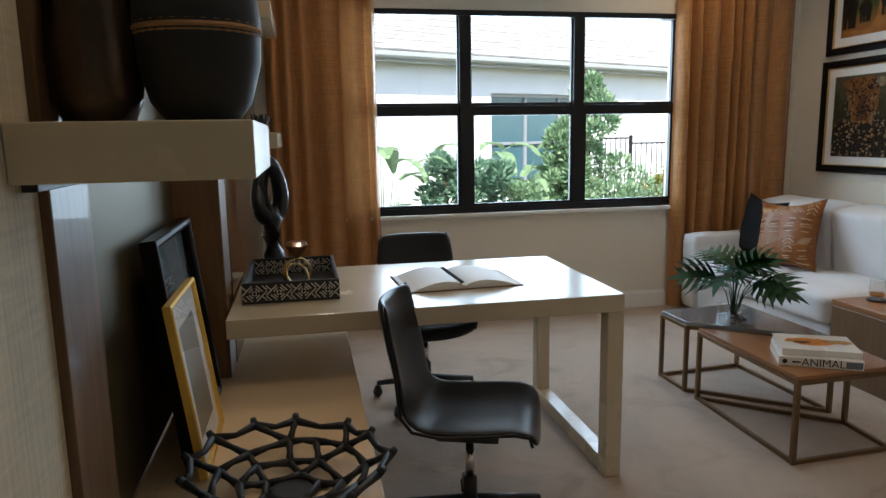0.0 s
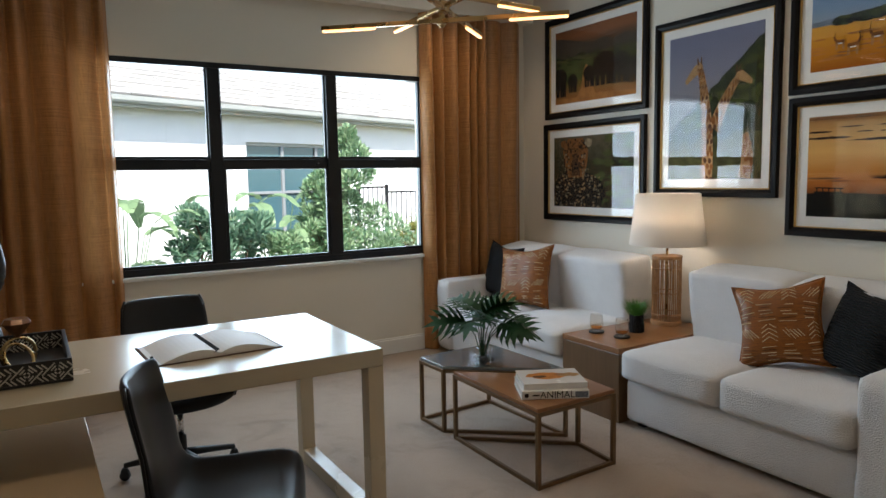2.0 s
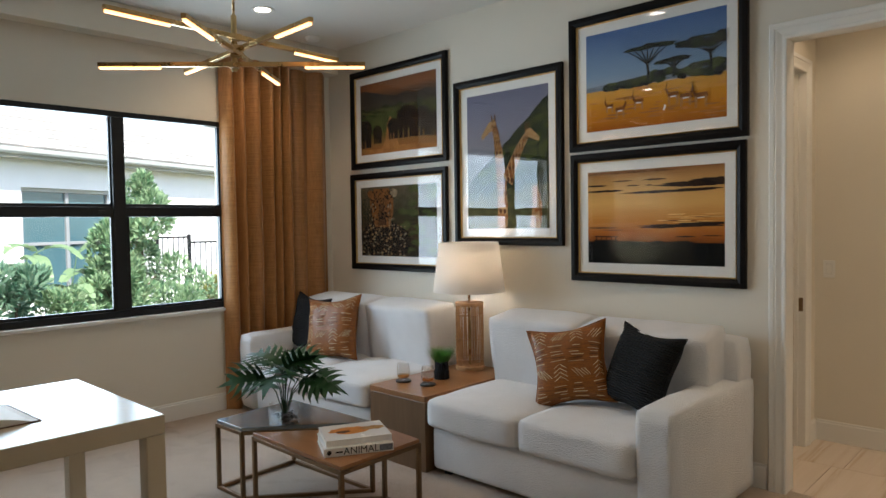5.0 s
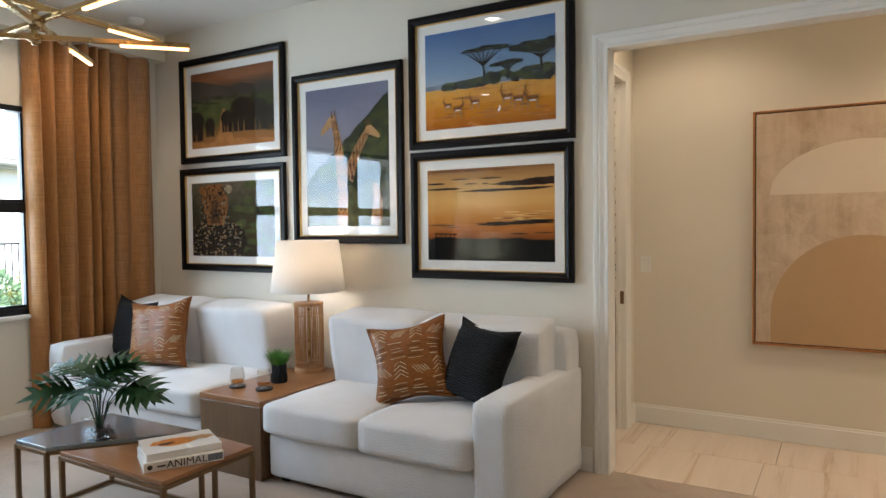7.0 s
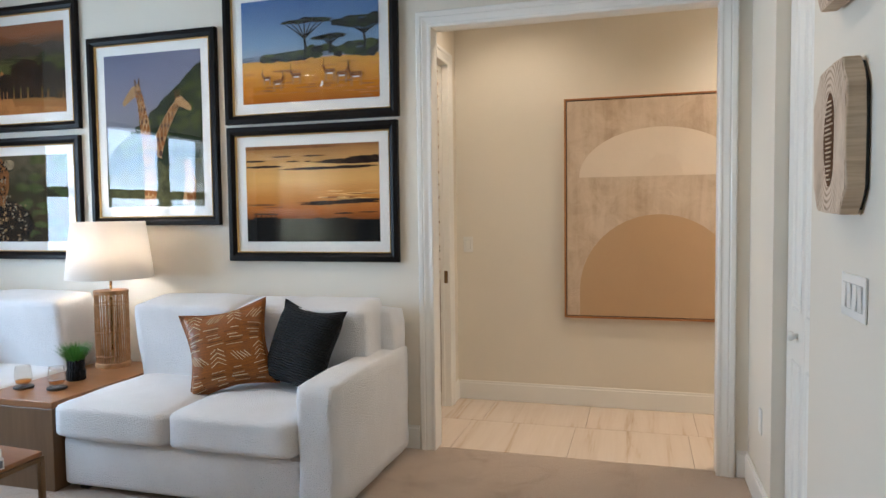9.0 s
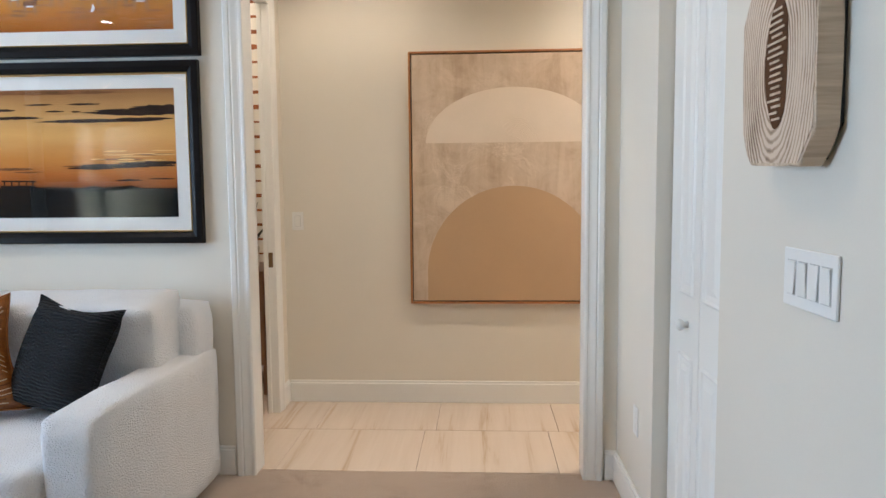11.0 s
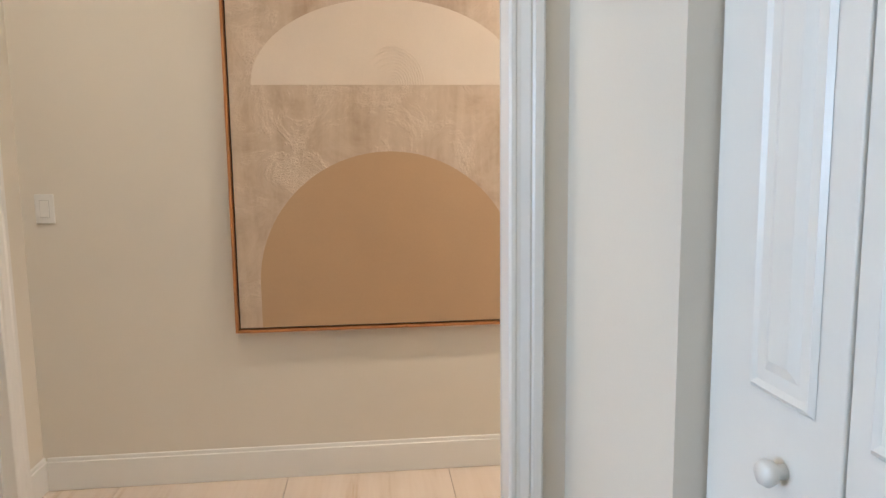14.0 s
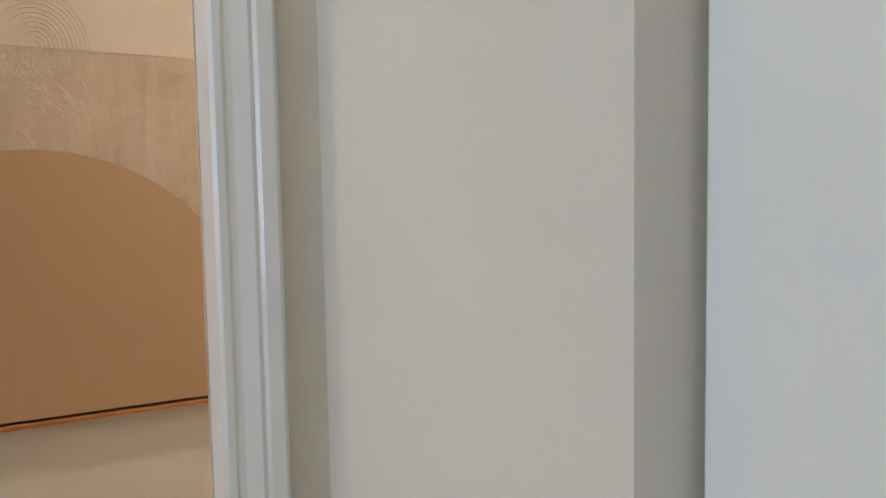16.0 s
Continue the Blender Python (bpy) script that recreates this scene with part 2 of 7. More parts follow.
LEAF1 = leafmat("shrub_leaf", (0.10, 0.22, 0.11), (0.38, 0.50, 0.29))
LEAF2 = leafmat("dark_shrub_leaf", (0.055, 0.15, 0.09), (0.23, 0.36, 0.24))
LEAF3 = leafmat("broad_leaf", (0.10, 0.19, 0.085), (0.27, 0.38, 0.20))
LEAF4 = leafmat("yellow_leaf", (0.16, 0.18, 0.04), (0.30, 0.28, 0.07))
HOUSEL = surface("houseplant_leaf", (0.016, 0.062, 0.018), 0.42, 0, 0.4, 12, 90, 0.0004, spec=0.22)
GRASSL = leafmat("faux_grass", (0.03, 0.14, 0.02), (0.10, 0.28, 0.05))


# ---- mesh helpers ----
def link_bm(name, bm, material, smooth=False):
    me = bpy.data.meshes.new(name)
    bm.normal_update()
    bm.to_mesh(me)
    bm.free()
    for mm in material if isinstance(material, (list, tuple)) else [material]:
        me.materials.append(mm)
    if smooth:
        me.polygons.foreach_set("use_smooth", [True] * len(me.polygons))
    return new(name, me)


def part(name, bm, material, parent, label="", smooth=False):
    ob = link_bm(name, bm, material, smooth)
    ob.parent = parent
    if label:
        ob["label"] = label
    return ob


def thing(name, label, category, m=None, group=""):
    ob = new(name)
    ob.empty_display_size = 0.1
    if m is not None:
        ob.matrix_world = m
    return tagged(ob, label, category, group)


def structure(name, bm, material, label, category, smooth=False):
    return tagged(link_bm(name, bm, material, smooth), label, category, kind="structure")


def put(bm, other):
    me = bpy.data.meshes.new("tmp")
    other.to_mesh(me)
    other.free()
    bm.from_mesh(me)
    bpy.data.meshes.remove(me)
    return bm


def box(x0, x1, y0, y1, z0, z1, bev=0.0, seg=2, bm=None, m=None):
    b = bmesh.new()
    bmesh.ops.create_cube(b, size=1)
    for v in b.verts:
        v.co = Vector((x0 + (v.co.x + 0.5) * (x1 - x0), y0 + (v.co.y + 0.5) * (y1 - y0), z0 + (v.co.z + 0.5) * (z1 - z0)))
    if bev:
        bmesh.ops.bevel(b, geom=b.edges[:], offset=bev, segments=seg, profile=0.5, affect="EDGES")
    if m is not None:
        b.transform(m)
    return put(bm, b) if bm else b


def prism(points, z0, z1, bev=0.0, bm=None, m=None):
    """An upright prism over a flat outline, given counter-clockwise."""
    b = bmesh.new()
    lo = [b.verts.new((x, y, z0)) for x, y in points]
    hi = [b.verts.new((x, y, z1)) for x, y in points]
    b.faces.new(lo[::-1]), b.faces.new(hi)
    for i in range(len(points)):
        j = (i + 1) % len(points)
        b.faces.new((lo[i], lo[j], hi[j], hi[i]))
    if bev:
        bmesh.ops.bevel(b, geom=b.edges[:], offset=bev, segments=2, profile=0.5, affect="EDGES")
    if m is not None:
        b.transform(m)
    return put(bm, b) if bm else b


def lathe(profile, seg=32, bm=None, m=None):
    b = bmesh.new()
    rings = []
    for r, z in profile:
        rings.append([b.verts.new((r * math.cos(2 * math.pi * i / seg), r * math.sin(2 * math.pi * i / seg), z)) for i in range(seg)] if r > 1e-5 else [b.verts.new((0, 0, z))])
    for a, c in zip(rings, rings[1:]):
        for i in range(seg):
            j = (i + 1) % seg
            if len(a) == 1 and len(c) == 1:
                continue
            if len(a) == 1:
                b.faces.new((a[0], c[j], c[i]))
            elif len(c) == 1:
                b.faces.new((a[i], a[j], c[0]))
            else:
                b.faces.new((a[i], a[j], c[j], c[i]))
    bmesh.ops.recalc_face_normals(b, faces=b.faces[:])
    if m is not None:
        b.transform(m)
    return put(bm, b) if bm else b


def tube(points, radius, seg=8, bm=None, closed=False, cap=True):
    """A round bar along a line; radius: one number or one for each point."""
    b = bmesh.new()
    pts = [Vector(p) for p in points]
    n = len(pts)
    rings, up = [], Vector((0, 0, 1))
    for i, p in enumerate(pts):
        a = pts[(i - 1) % n] if (i or closed) else p
        c = pts[(i + 1) % n] if (i < n - 1 or closed) else p
        t = (c - a).normalized()
        s = t.cross(up)
        if s.length < 0.05:
            s = t.cross(Vector((1, 0, 0)))
        s.normalize()
        w = s.cross(t)
        r = radius[i] if isinstance(radius, (list, tuple)) else radius
        rings.append([b.verts.new(p + r * (math.cos(2 * math.pi * k / seg) * s + math.sin(2 * math.pi * k / seg) * w)) for k in range(seg)])
    pairs = list(zip(rings, rings[1:])) + ([(rings[-1], rings[0])] if closed else [])
    for a, c in pairs:
        for k in range(seg):
            b.faces.new((a[k], a[(k + 1) % seg], c[(k + 1) % seg], c[k]))
    if cap and not closed:
        b.faces.new(rings[0][::-1]), b.faces.new(rings[-1])
    bmesh.ops.recalc_face_normals(b, faces=b.faces[:])
    return put(bm, b) if bm else b


def cushion(w, d, h, puff=0.35, n=10, p=9.0, seed=0, sag=0.0):
    """A stuffed block w x d x h about its centre: rounded edges, domed faces and slight unevenness."""
    b = bmesh.new()
    bmesh.ops.create_cube(b, size=2)
    bmesh.ops.subdivide_edges(b, edges=b.edges[:], cuts=n, use_grid_fill=True)
    off = Vector((seed * 3.1, seed * 1.7, 0))
    for v in b.verts:
        x, y, z = v.co
        k = (abs(x) ** p + abs(y) ** p + abs(z) ** p) ** (1 / p)
        q = Vector((x, y, z)) / max(k, 1e-6)
        dome = (1 - abs(q.x) ** 2.5) * (1 - abs(q.y) ** 2.5)
        q.z *= (1 - puff) + puff * max(0.0, dome) ** 0.5
        v.co = Vector((q.x * w / 2, q.y * d / 2, q.z * h / 2))
        v.co += noise.noise_vector(v.co * 4 + off) * 0.008 + noise.noise_vector(v.co * 11 + off) * 0.003
        v.co.z -= sag * max(0.0, dome) * (1 if z > 0 else 0)
    return b


# ---- lamps of the place, and added ones ----
WARM = (1.0, 0.72, 0.46)
# first two are known fixtures; the rest added, west pair to light the credenza
CANS = [(3.24, 4.62), (3.24, 2.60), (3.24, 0.60), (0.42, 4.10), (0.42, 1.75)]
for cx, cy in CANS:
    lamp("downlight_lamp", "SPOT", 9.0, (1.0, 0.72, 0.45), look((cx, cy, 3.115), (cx, cy, 0)), cone=radians(140), radius=0.05)
# unseen hall lights: spots placed and powered to light the wall evenly
for cy, watts in ((1.0, 8.8), (-0.85, 16), (-2.1, 20)):
    lamp("hall_downlight_lamp", "SPOT", watts, (1.0, 0.76, 0.52), look((4.80, cy, 3.10), (4.85, cy, 0)), cone=radians(128), radius=0.08)
# unseen washroom light, added to brighten the room behind the doorway
lamp("washroom_lamp", "POINT", 4.6, (1.0, 0.80, 0.58), pose(5.4, 2.4, 2.8), radius=0.1)
lamp("table_lamp_bulb", "POINT", 1.7, (1.0, 0.80, 0.61), pose(4.09, 3.36, 0.467 + 0.80), radius=0.03)
# added area lamp outside the window, topping up its sky light
lamp("window_sky_fill", "AREA", 37, (0.69, 0.865, 1.0), look((1.955, 5.62, 1.62), (1.955, 0, 1.35)), size=2.6, size_y=1.45)


# ---- structure ----
def quad(*pts):
    bm = bmesh.new()
    bm.faces.new([bm.verts.new(p) for p in pts])
    return bm


XW, YW, ZC = 4.38, 5.335, 3.13          # picture wall, window wall, ceiling
YD0, YD1, ZD = -0.235, 1.315, 2.475     # opening to the hall
WX0, WX1, WZ0, WZ1 = 0.60, 3.31, 0.853, 2.38  # window opening

structure("floor", box(-0.7, 4.432, -2.72, YW + 0.02, -0.12, 0.0), CARPET, "beige cut-pile carpet over the whole room", "carpet")
bm = box(XW, XW + 0.1, YD1 + 0.02, YW, 0, ZC)
box(XW, XW + 0.1, YD0 - 0.02, YD1 + 0.02, ZD + 0.02, ZC, bm=bm)
box(XW, XW + 0.1, -2.6, YD0 - 0.02, 0, ZC, bm=bm)
structure("wall_east", bm, WALL, "cream painted plaster wall with the framed pictures", "wall")
bm = box(-0.6, WX0, YW, YW + 0.2, 0, ZC)
box(WX1, 5.6, YW, YW + 0.2, 0, ZC, bm=bm)
box(WX0, WX1, YW, YW + 0.2, 0, WZ0 - 0.03, bm=bm)
box(WX0, WX1, YW, YW + 0.2, WZ1, ZC, bm=bm)
structure("wall_north", bm, WALL, "cream painted plaster wall round the black window", "wall")
structure("ceiling", box(-0.7, XW + 0.1, -2.72, YW, ZC, ZC + 0.12), CEIL, "white plaster ceiling", "ceiling")
structure("soffit", box(-0.2, XW - 0.001, 5.19, YW - 0.001, 2.905, ZC - 0.001, 0.003), WALL, "cream painted drapery soffit along the window wall", "soffit")
structure("wall_west", box(-0.32, -0.2, -2.6, 1.56, 0, ZC), GRASSCL, "woven grass-cloth covered wall", "wall")
structure("wall_west_back", box(-0.62, -0.5, 1.56, YW, 0, ZC), WALL, "cream painted wall behind the built-in", "wall")
structure("wall_south_back", box(-0.32, 2.34, -2.72, -2.6, 0, ZC), WALL, "cream painted wall at the back of the room", "wall")

CX0, CX1, YS = 3.065, 3.735, -0.39   # closet opening in the side wall
bm = box(2.22, CX0, YS - 0.12, YS, 0, ZC)
box(CX1, XW, YS - 0.12, YS, 0, ZC, bm=bm)
box(CX0, CX1, YS - 0.12, YS, 2.46, ZC, bm=bm)
box(2.22, 2.34, -2.6, YS - 0.12, 2.46, ZC, bm=bm)
box(2.22, 2.34, -2.6, -1.42, 0, 2.46, bm=bm)
structure("wall_south", bm, WALL, "cream painted wall with a closet and switches", "wall")
bm = box(CX0 - 0.1, CX1 + 0.1, -1.1, -1.0, 0, ZC)
box(CX0 - 0.12, CX0 - 0.02, -1.0, YS - 0.12, 0, ZC, bm=bm)
box(CX1 + 0.02, CX1 + 0.12, -1.0, YS - 0.12, 0, ZC, bm=bm)
structure("wall_closet", bm, WALL, "cream painted closet interior", "wall")
# white jamb at the side wall's end; a made-up door fills the dark beyond
bm = box(2.205, 2.355, YS - 0.20, YS - 0.122, 0, 2.46, 0.004)
box(2.205, 2.355, -1.42, -1.34, 0, 2.46, 0.004, bm=bm)
box(2.207, 2.219, YS - 0.121, YS + 0.002, 0, 2.46, 0.003, bm=bm)
structure("trim_entry", bm, TRIM, "white painted door jamb at the wall's end", "trim")
d = thing("door_3", "made-up dark walnut door filling the dark space in a white jamb", "door", pose(2.31, -0.96, 0))
d["kind"] = "structure"
part("door_leaf", box(-0.02, 0.02, -0.375, 0.365, 0.01, 2.45, 0.003), TOWERW, d)
part("handle", tube([(-0.02, 0.3, 0.95), (-0.06, 0.3, 0.95), (-0.065, 0.2, 0.95)], 0.009), CHROME, d)

# hall beyond the opening
HX, HY = 5.53, 1.485
bm = box(HX, HX + 0.1, -2.6, HY + 0.06, 0, ZC)
structure("wall_hall_east", bm, WALL, "cream painted hall wall behind the large canvas", "wall")
bm = box(XW + 0.1, 4.56, HY, HY + 0.06, 0, ZC)
box(5.31, HX, HY, HY + 0.06, 0, ZC, bm=bm)
box(4.56, 5.31, HY, HY + 0.06, 2.475, ZC, bm=bm)
structure("wall_hall_north", bm, WALL, "cream painted hall end wall with a doorway", "wall")
structure("wall_hall_south", box(XW + 0.1, HX, -2.7, -2.6, 0, ZC), WALL, "cream painted wall closing the hall", "wall")
structure("ceiling_hall", box(XW + 0.1, HX + 0.1, -2.7, HY + 0.06, ZC, ZC + 0.1), CEIL, "white plaster hall ceiling", "ceiling")
# washroom beyond the hall door
bm = box(6.25, 6.35, HY + 0.06, 3.2, 0, ZC)
box(XW + 0.1, 6.35, 3.2, 3.3, 0, ZC, bm=bm)
PAPER = surface("wallpaper_ground", (0.80, 0.76, 0.68), 0.8, 0, 0.03, 4, 150, 0.0004)
structure("wall_washroom", bm, PAPER, "pale wallpaper with rust-brown brushed dashes", "wall")
structure("wall_washroom_south", box(HX + 0.1, 6.35, HY, HY + 0.06, 0, ZC), WALL, "cream painted washroom wall", "wall")
structure("ceiling_washroom", box(XW + 0.1, 6.35, HY + 0.06, 3.3, ZC, ZC + 0.1), CEIL, "white plaster washroom ceiling", "ceiling")
structure("floor_hall", box(4.434, 6.35, -2.7, 3.3, -0.12, -0.008), GROUT, "pale grout bed under the hall tiles", "floor")


def baseboard(name, runs):
    """Runs: (x, y, x2, y2, nx, ny): a board along a wall whose room side lies towards (nx, ny)."""
    bm = bmesh.new()
    for x, y, x2, y2, nx, ny in runs:
        t = 0.016
        box(min(x, x2, x + nx * t, x2 + nx * t), max(x, x2, x + nx * t, x2 + nx * t), min(y, y2, y + ny * t, y2 + ny * t), max(y, y2, y + ny * t, y2 + ny * t), 0.001, 0.125, 0.003, bm=bm)
        t = 0.010
        box(min(x, x2, x + nx * t, x2 + nx * t), max(x, x2, x + nx * t, x2 + nx * t), min(y, y2, y + ny * t, y2 + ny * t), max(y, y2, y + ny * t, y2 + ny * t), 0.122, 0.142, 0.004, bm=bm)
    return structure(name, bm, TRIM, "white painted moulded baseboard", "baseboard")


CAS = 0.09
baseboard("baseboard_east", [(XW, YD1 + CAS + 0.01, XW, YW, -1, 0), (XW, YS, XW, YD0 - CAS - 0.01, -1, 0)])
baseboard("baseboard_north", [(-0.2, YW, XW - 0.017, YW, 0, -1)])
baseboard("baseboard_south", [(2.22, YS, CX0, YS, 0, 1), (CX1, YS, XW - 0.017, YS, 0, 1)])
baseboard("baseboard_hall", [(HX, -2.6, HX, HY - 0.017, -1, 0), (5.39, HY, HX, HY, 0, -1)])


def casing_profile(w):
    """Section of a colonial casing: (across, proud)."""
    return [(0, 0.0), (0, 0.010), (0.006, 0.014), (0.016, 0.014), (0.020, 0.011), (0.030, 0.012), (0.052, 0.019), (0.058, 0.016), (0.064, 0.021), (w - 0.006, 0.022), (w, 0.016), (w, 0.0)]


def casing(name, m, width, height, w=0.09):
    """A moulded casing round an opening: local x across, y up, z out of the wall; the opening runs from x=0 to width."""
    bm = bmesh.new()
    prof = casing_profile(w)
    rows = []
    for a, p in prof:
        rows.append([bm.verts.new(q) for q in ((-a, 0, p), (-a, height + a, p), (width + a, height + a, p), (width + a, 0, p))])
    for r, s in zip(rows, rows[1:]):
        for i in range(3):
            bm.faces.new((r[i], r[i + 1], s[i + 1], s[i]))
    bmesh.ops.recalc_face_normals(bm, faces=bm.faces[:])
    bm.transform(m)
    return structure(name, bm, TRIM, "white painted moulded door casing", "trim")


WALLE = Matrix(((0, 0, -1, XW - 0.001), (-1, 0, 0, YD1), (0, 1, 0, 0), (0, 0, 0, 1)))
casing("trim_1", WALLE, YD1 - YD0, ZD)
WALLH = Matrix(((0, 0, 1, XW + 0.101), (1, 0, 0, YD0), (0, 1, 0, 0), (0, 0, 0, 1)))
casing("trim_2", WALLH, YD1 - YD0, ZD)
casing("trim_3", Matrix(((1, 0, 0, 4.58), (0, 0, -1, HY - 0.001), (0, 1, 0, 0), (0, 0, 0, 1))), 0.71, 2.455)
# jambs
hj = thing("jamb_hall", "white painted lining of the hall opening", "trim")
hj["kind"] = "structure"
part("jamb", box(XW - 0.003, XW + 0.103, YD1 + 0.001, YD1 + 0.02, 0, ZD + 0.02, 0.002), TRIM, hj)
part("jamb", box(XW - 0.003, XW + 0.103, YD0 - 0.02, YD0 - 0.001, 0, ZD + 0.02, 0.002), TRIM, hj)
part("head_jamb", box(XW - 0.003, XW + 0.103, YD0, YD1, ZD + 0.001, ZD + 0.02, 0.002), TRIM, hj)
wj = thing("door_frame", "white painted door frame of the washroom", "door frame")
wj["kind"] = "structure"
part("jamb", box(5.29, 5.31, HY - 0.003, HY + 0.063, 0, 2.475, 0.002), TRIM, wj)
part("jamb", box(4.56, 4.58, HY - 0.003, HY + 0.063, 0, 2.475, 0.002), TRIM, wj)
part("head_jamb", box(4.58, 5.29, HY - 0.003, HY + 0.063, 2.456, 2.475, 0.002), TRIM, wj)
part("door_stop", box(5.278, 5.29, HY + 0.034, HY + 0.058, 0, 2.455, 0.002), TRIM, wj)
part("strike_plate", box(5.2875, 5.2895, HY + 0.005, HY + 0.032, 0.90, 0.99, 0.0008), BRONZE, wj, "bronze strike plate")

# ---- window ----
win = thing("window_1", "black aluminium three-bay single-hung window", "window", pose(0, YW + 0.04, 0))
win["kind"] = "structure"
FR = 0.05
MX = [(1.47, 1.58), (2.39, 2.50)]
for n, (a, c, e, f) in {"window_frame": (WX0, WX1, WZ1 - 0.04, WZ1), "window_frame.001": (WX0, WX1, WZ0, WZ0 + 0.05), "window_frame.002": (WX0, WX0 + 0.05, WZ0 + 0.05, WZ1 - 0.04), "window_frame.003": (WX1 - 0.045, WX1, WZ0 + 0.05, WZ1 - 0.04)}.items():
    part("window_frame", box(a, c, -0.035, 0.06, e, f, 0.003), BLACKF, win)
for a, c in MX:
    mu = part("mullion", box(a + 0.01, c - 0.01, -0.03, 0.06, WZ0 + 0.05, WZ1 - 0.04, 0.004), BLACKF, win)
bays = [(WX0 + 0.05, 1.48), (1.57, 2.40), (2.49, WX1 - 0.045)]
for k, (a, c) in enumerate(bays):
    part("meeting_rail", box(a, c, -0.022, 0.03, 1.602, 1.678, 0.004), BLACKF, win)
    for zz0, zz1, yy, st in ((WZ0 + 0.05, 1.602, -0.012, 0.022), (1.678, WZ1 - 0.04, 0.012, 0.012)):
        bm = box(a, a + st, yy - 0.012, yy + 0.012, zz0, zz1, 0.002)
        box(c - st, c, yy - 0.012, yy + 0.012, zz0, zz1, 0.002, bm=bm)
        box(a + st, c - st, yy - 0.012, yy + 0.012, zz0, zz0 + 0.022, 0.002, bm=bm)
        sash = part("sash", bm, BLACKF, win)
        gl = part("pane", quad((a + st, yy + 0.002, zz0 + 0.022), (c - st, yy + 0.002, zz0 + 0.022), (c - st, yy + 0.002, zz1), (a + st, yy + 0.002, zz1)), WGLASS, sash, "clear glass pane")
        gl.visible_shadow = False
    part("latch", box(c - 0.10, c - 0.055, -0.034, -0.02, 1.63, 1.65, 0.003), BLACKF, win)
part("window_sill", box(WX0 - 0.02, WX1 + 0.02, -0.075, 0.06, WZ0 - 0.029, WZ0 - 0.001, 0.005), TRIM, win, "white marble window sill")

# ---- curtains ----
def curtain(name, x0, x1, z0, z1, y, folds, seed, label):
    """Pinch-pleated cloth: round ridges with narrow, shaded necks between them, spreading a little to the floor."""
    rnd = random.Random(seed)
    bm = bmesh.new()
    uv = bm.loops.layers.uv.verify()
    per, nv = 18, 30
    nu = folds * per
    deep = [rnd.uniform(0.35, 1.05) for _ in range(folds + 1)]
    drift = [rnd.uniform(-1, 1) for _ in range(folds + 1)]
    cut = [0.0]
    for _ in range(folds):
        cut.append(cut[-1] + rnd.choice((0.6, 0.8, 1.0, 1.3, 1.6)))
    cut = [c / cut[-1] for c in cut]
    grid = []
    for j in range(nv + 1):
        v = j / nv
        z = z0 + (z1 - z0) * v
        row = []
        for i in range(nu + 1):
            k = min(i // per, folds - 1)
            f = i / per - k
            pitch = (cut[k + 1] - cut[k]) * (x1 - x0)
            ridge_y = 0.5 - 0.5 * math.cos(2 * math.pi * f)
            depth = 0.118 * (deep[k] * (0.8 + 0.2 * v) + 0.10 * drift[k] * (1 - v))
            xx = x0 + (x1 - x0) * (cut[k] + (cut[k + 1] - cut[k]) * f) - 0.07 * pitch * math.sin(2 * math.pi * f)
            sway = (drift[k] * (1 - f) + drift[k + 1] * f) * (1 - v) * 0.035 if 0 < i < nu else 0.0
            xx += sway + 0.006 * noise.noise(Vector((i * 0.11, v * 3.0, seed + 7))) * (1 - v)
            yy = y + 0.046 - depth * ridge_y + 0.006 * noise.noise(Vector((i * 0.09, v * 2.4, seed))) + 0.0025 * noise.noise(Vector((i * 0.3, v * 9.0, seed + 3)))
            row.append(bm.verts.new((xx, min(yy, YW - 0.022), z)))
        grid.append(row)
    for j in range(nv):
        for i in range(nu):
            fc = bm.faces.new((grid[j][i], grid[j][i + 1], grid[j + 1][i + 1], grid[j + 1][i]))
            for lp, (uu, vv) in zip(fc.loops, ((i, j), (i + 1, j), (i + 1, j + 1), (i, j + 1))):
                lp[uv].uv = (uu / nu * (x1 - x0) * 2.0, vv / nv * (z1 - z0))
    t = thing(name, label, "curtain", group="window curtains")
    part("fabric_panel", bm, CURTAIN, t, smooth=True)
    return t


curtain("curtain", 0.05, 0.84, 0.006, 2.904, 5.258, 6, 3, "floor-length bronze silk curtain in deep folds beside the desk")
curtain("curtain", 3.235, 4.30, 0.006, 2.904, 5.258, 8, 5, "floor-length bronze silk curtain in deep folds behind the sofa")


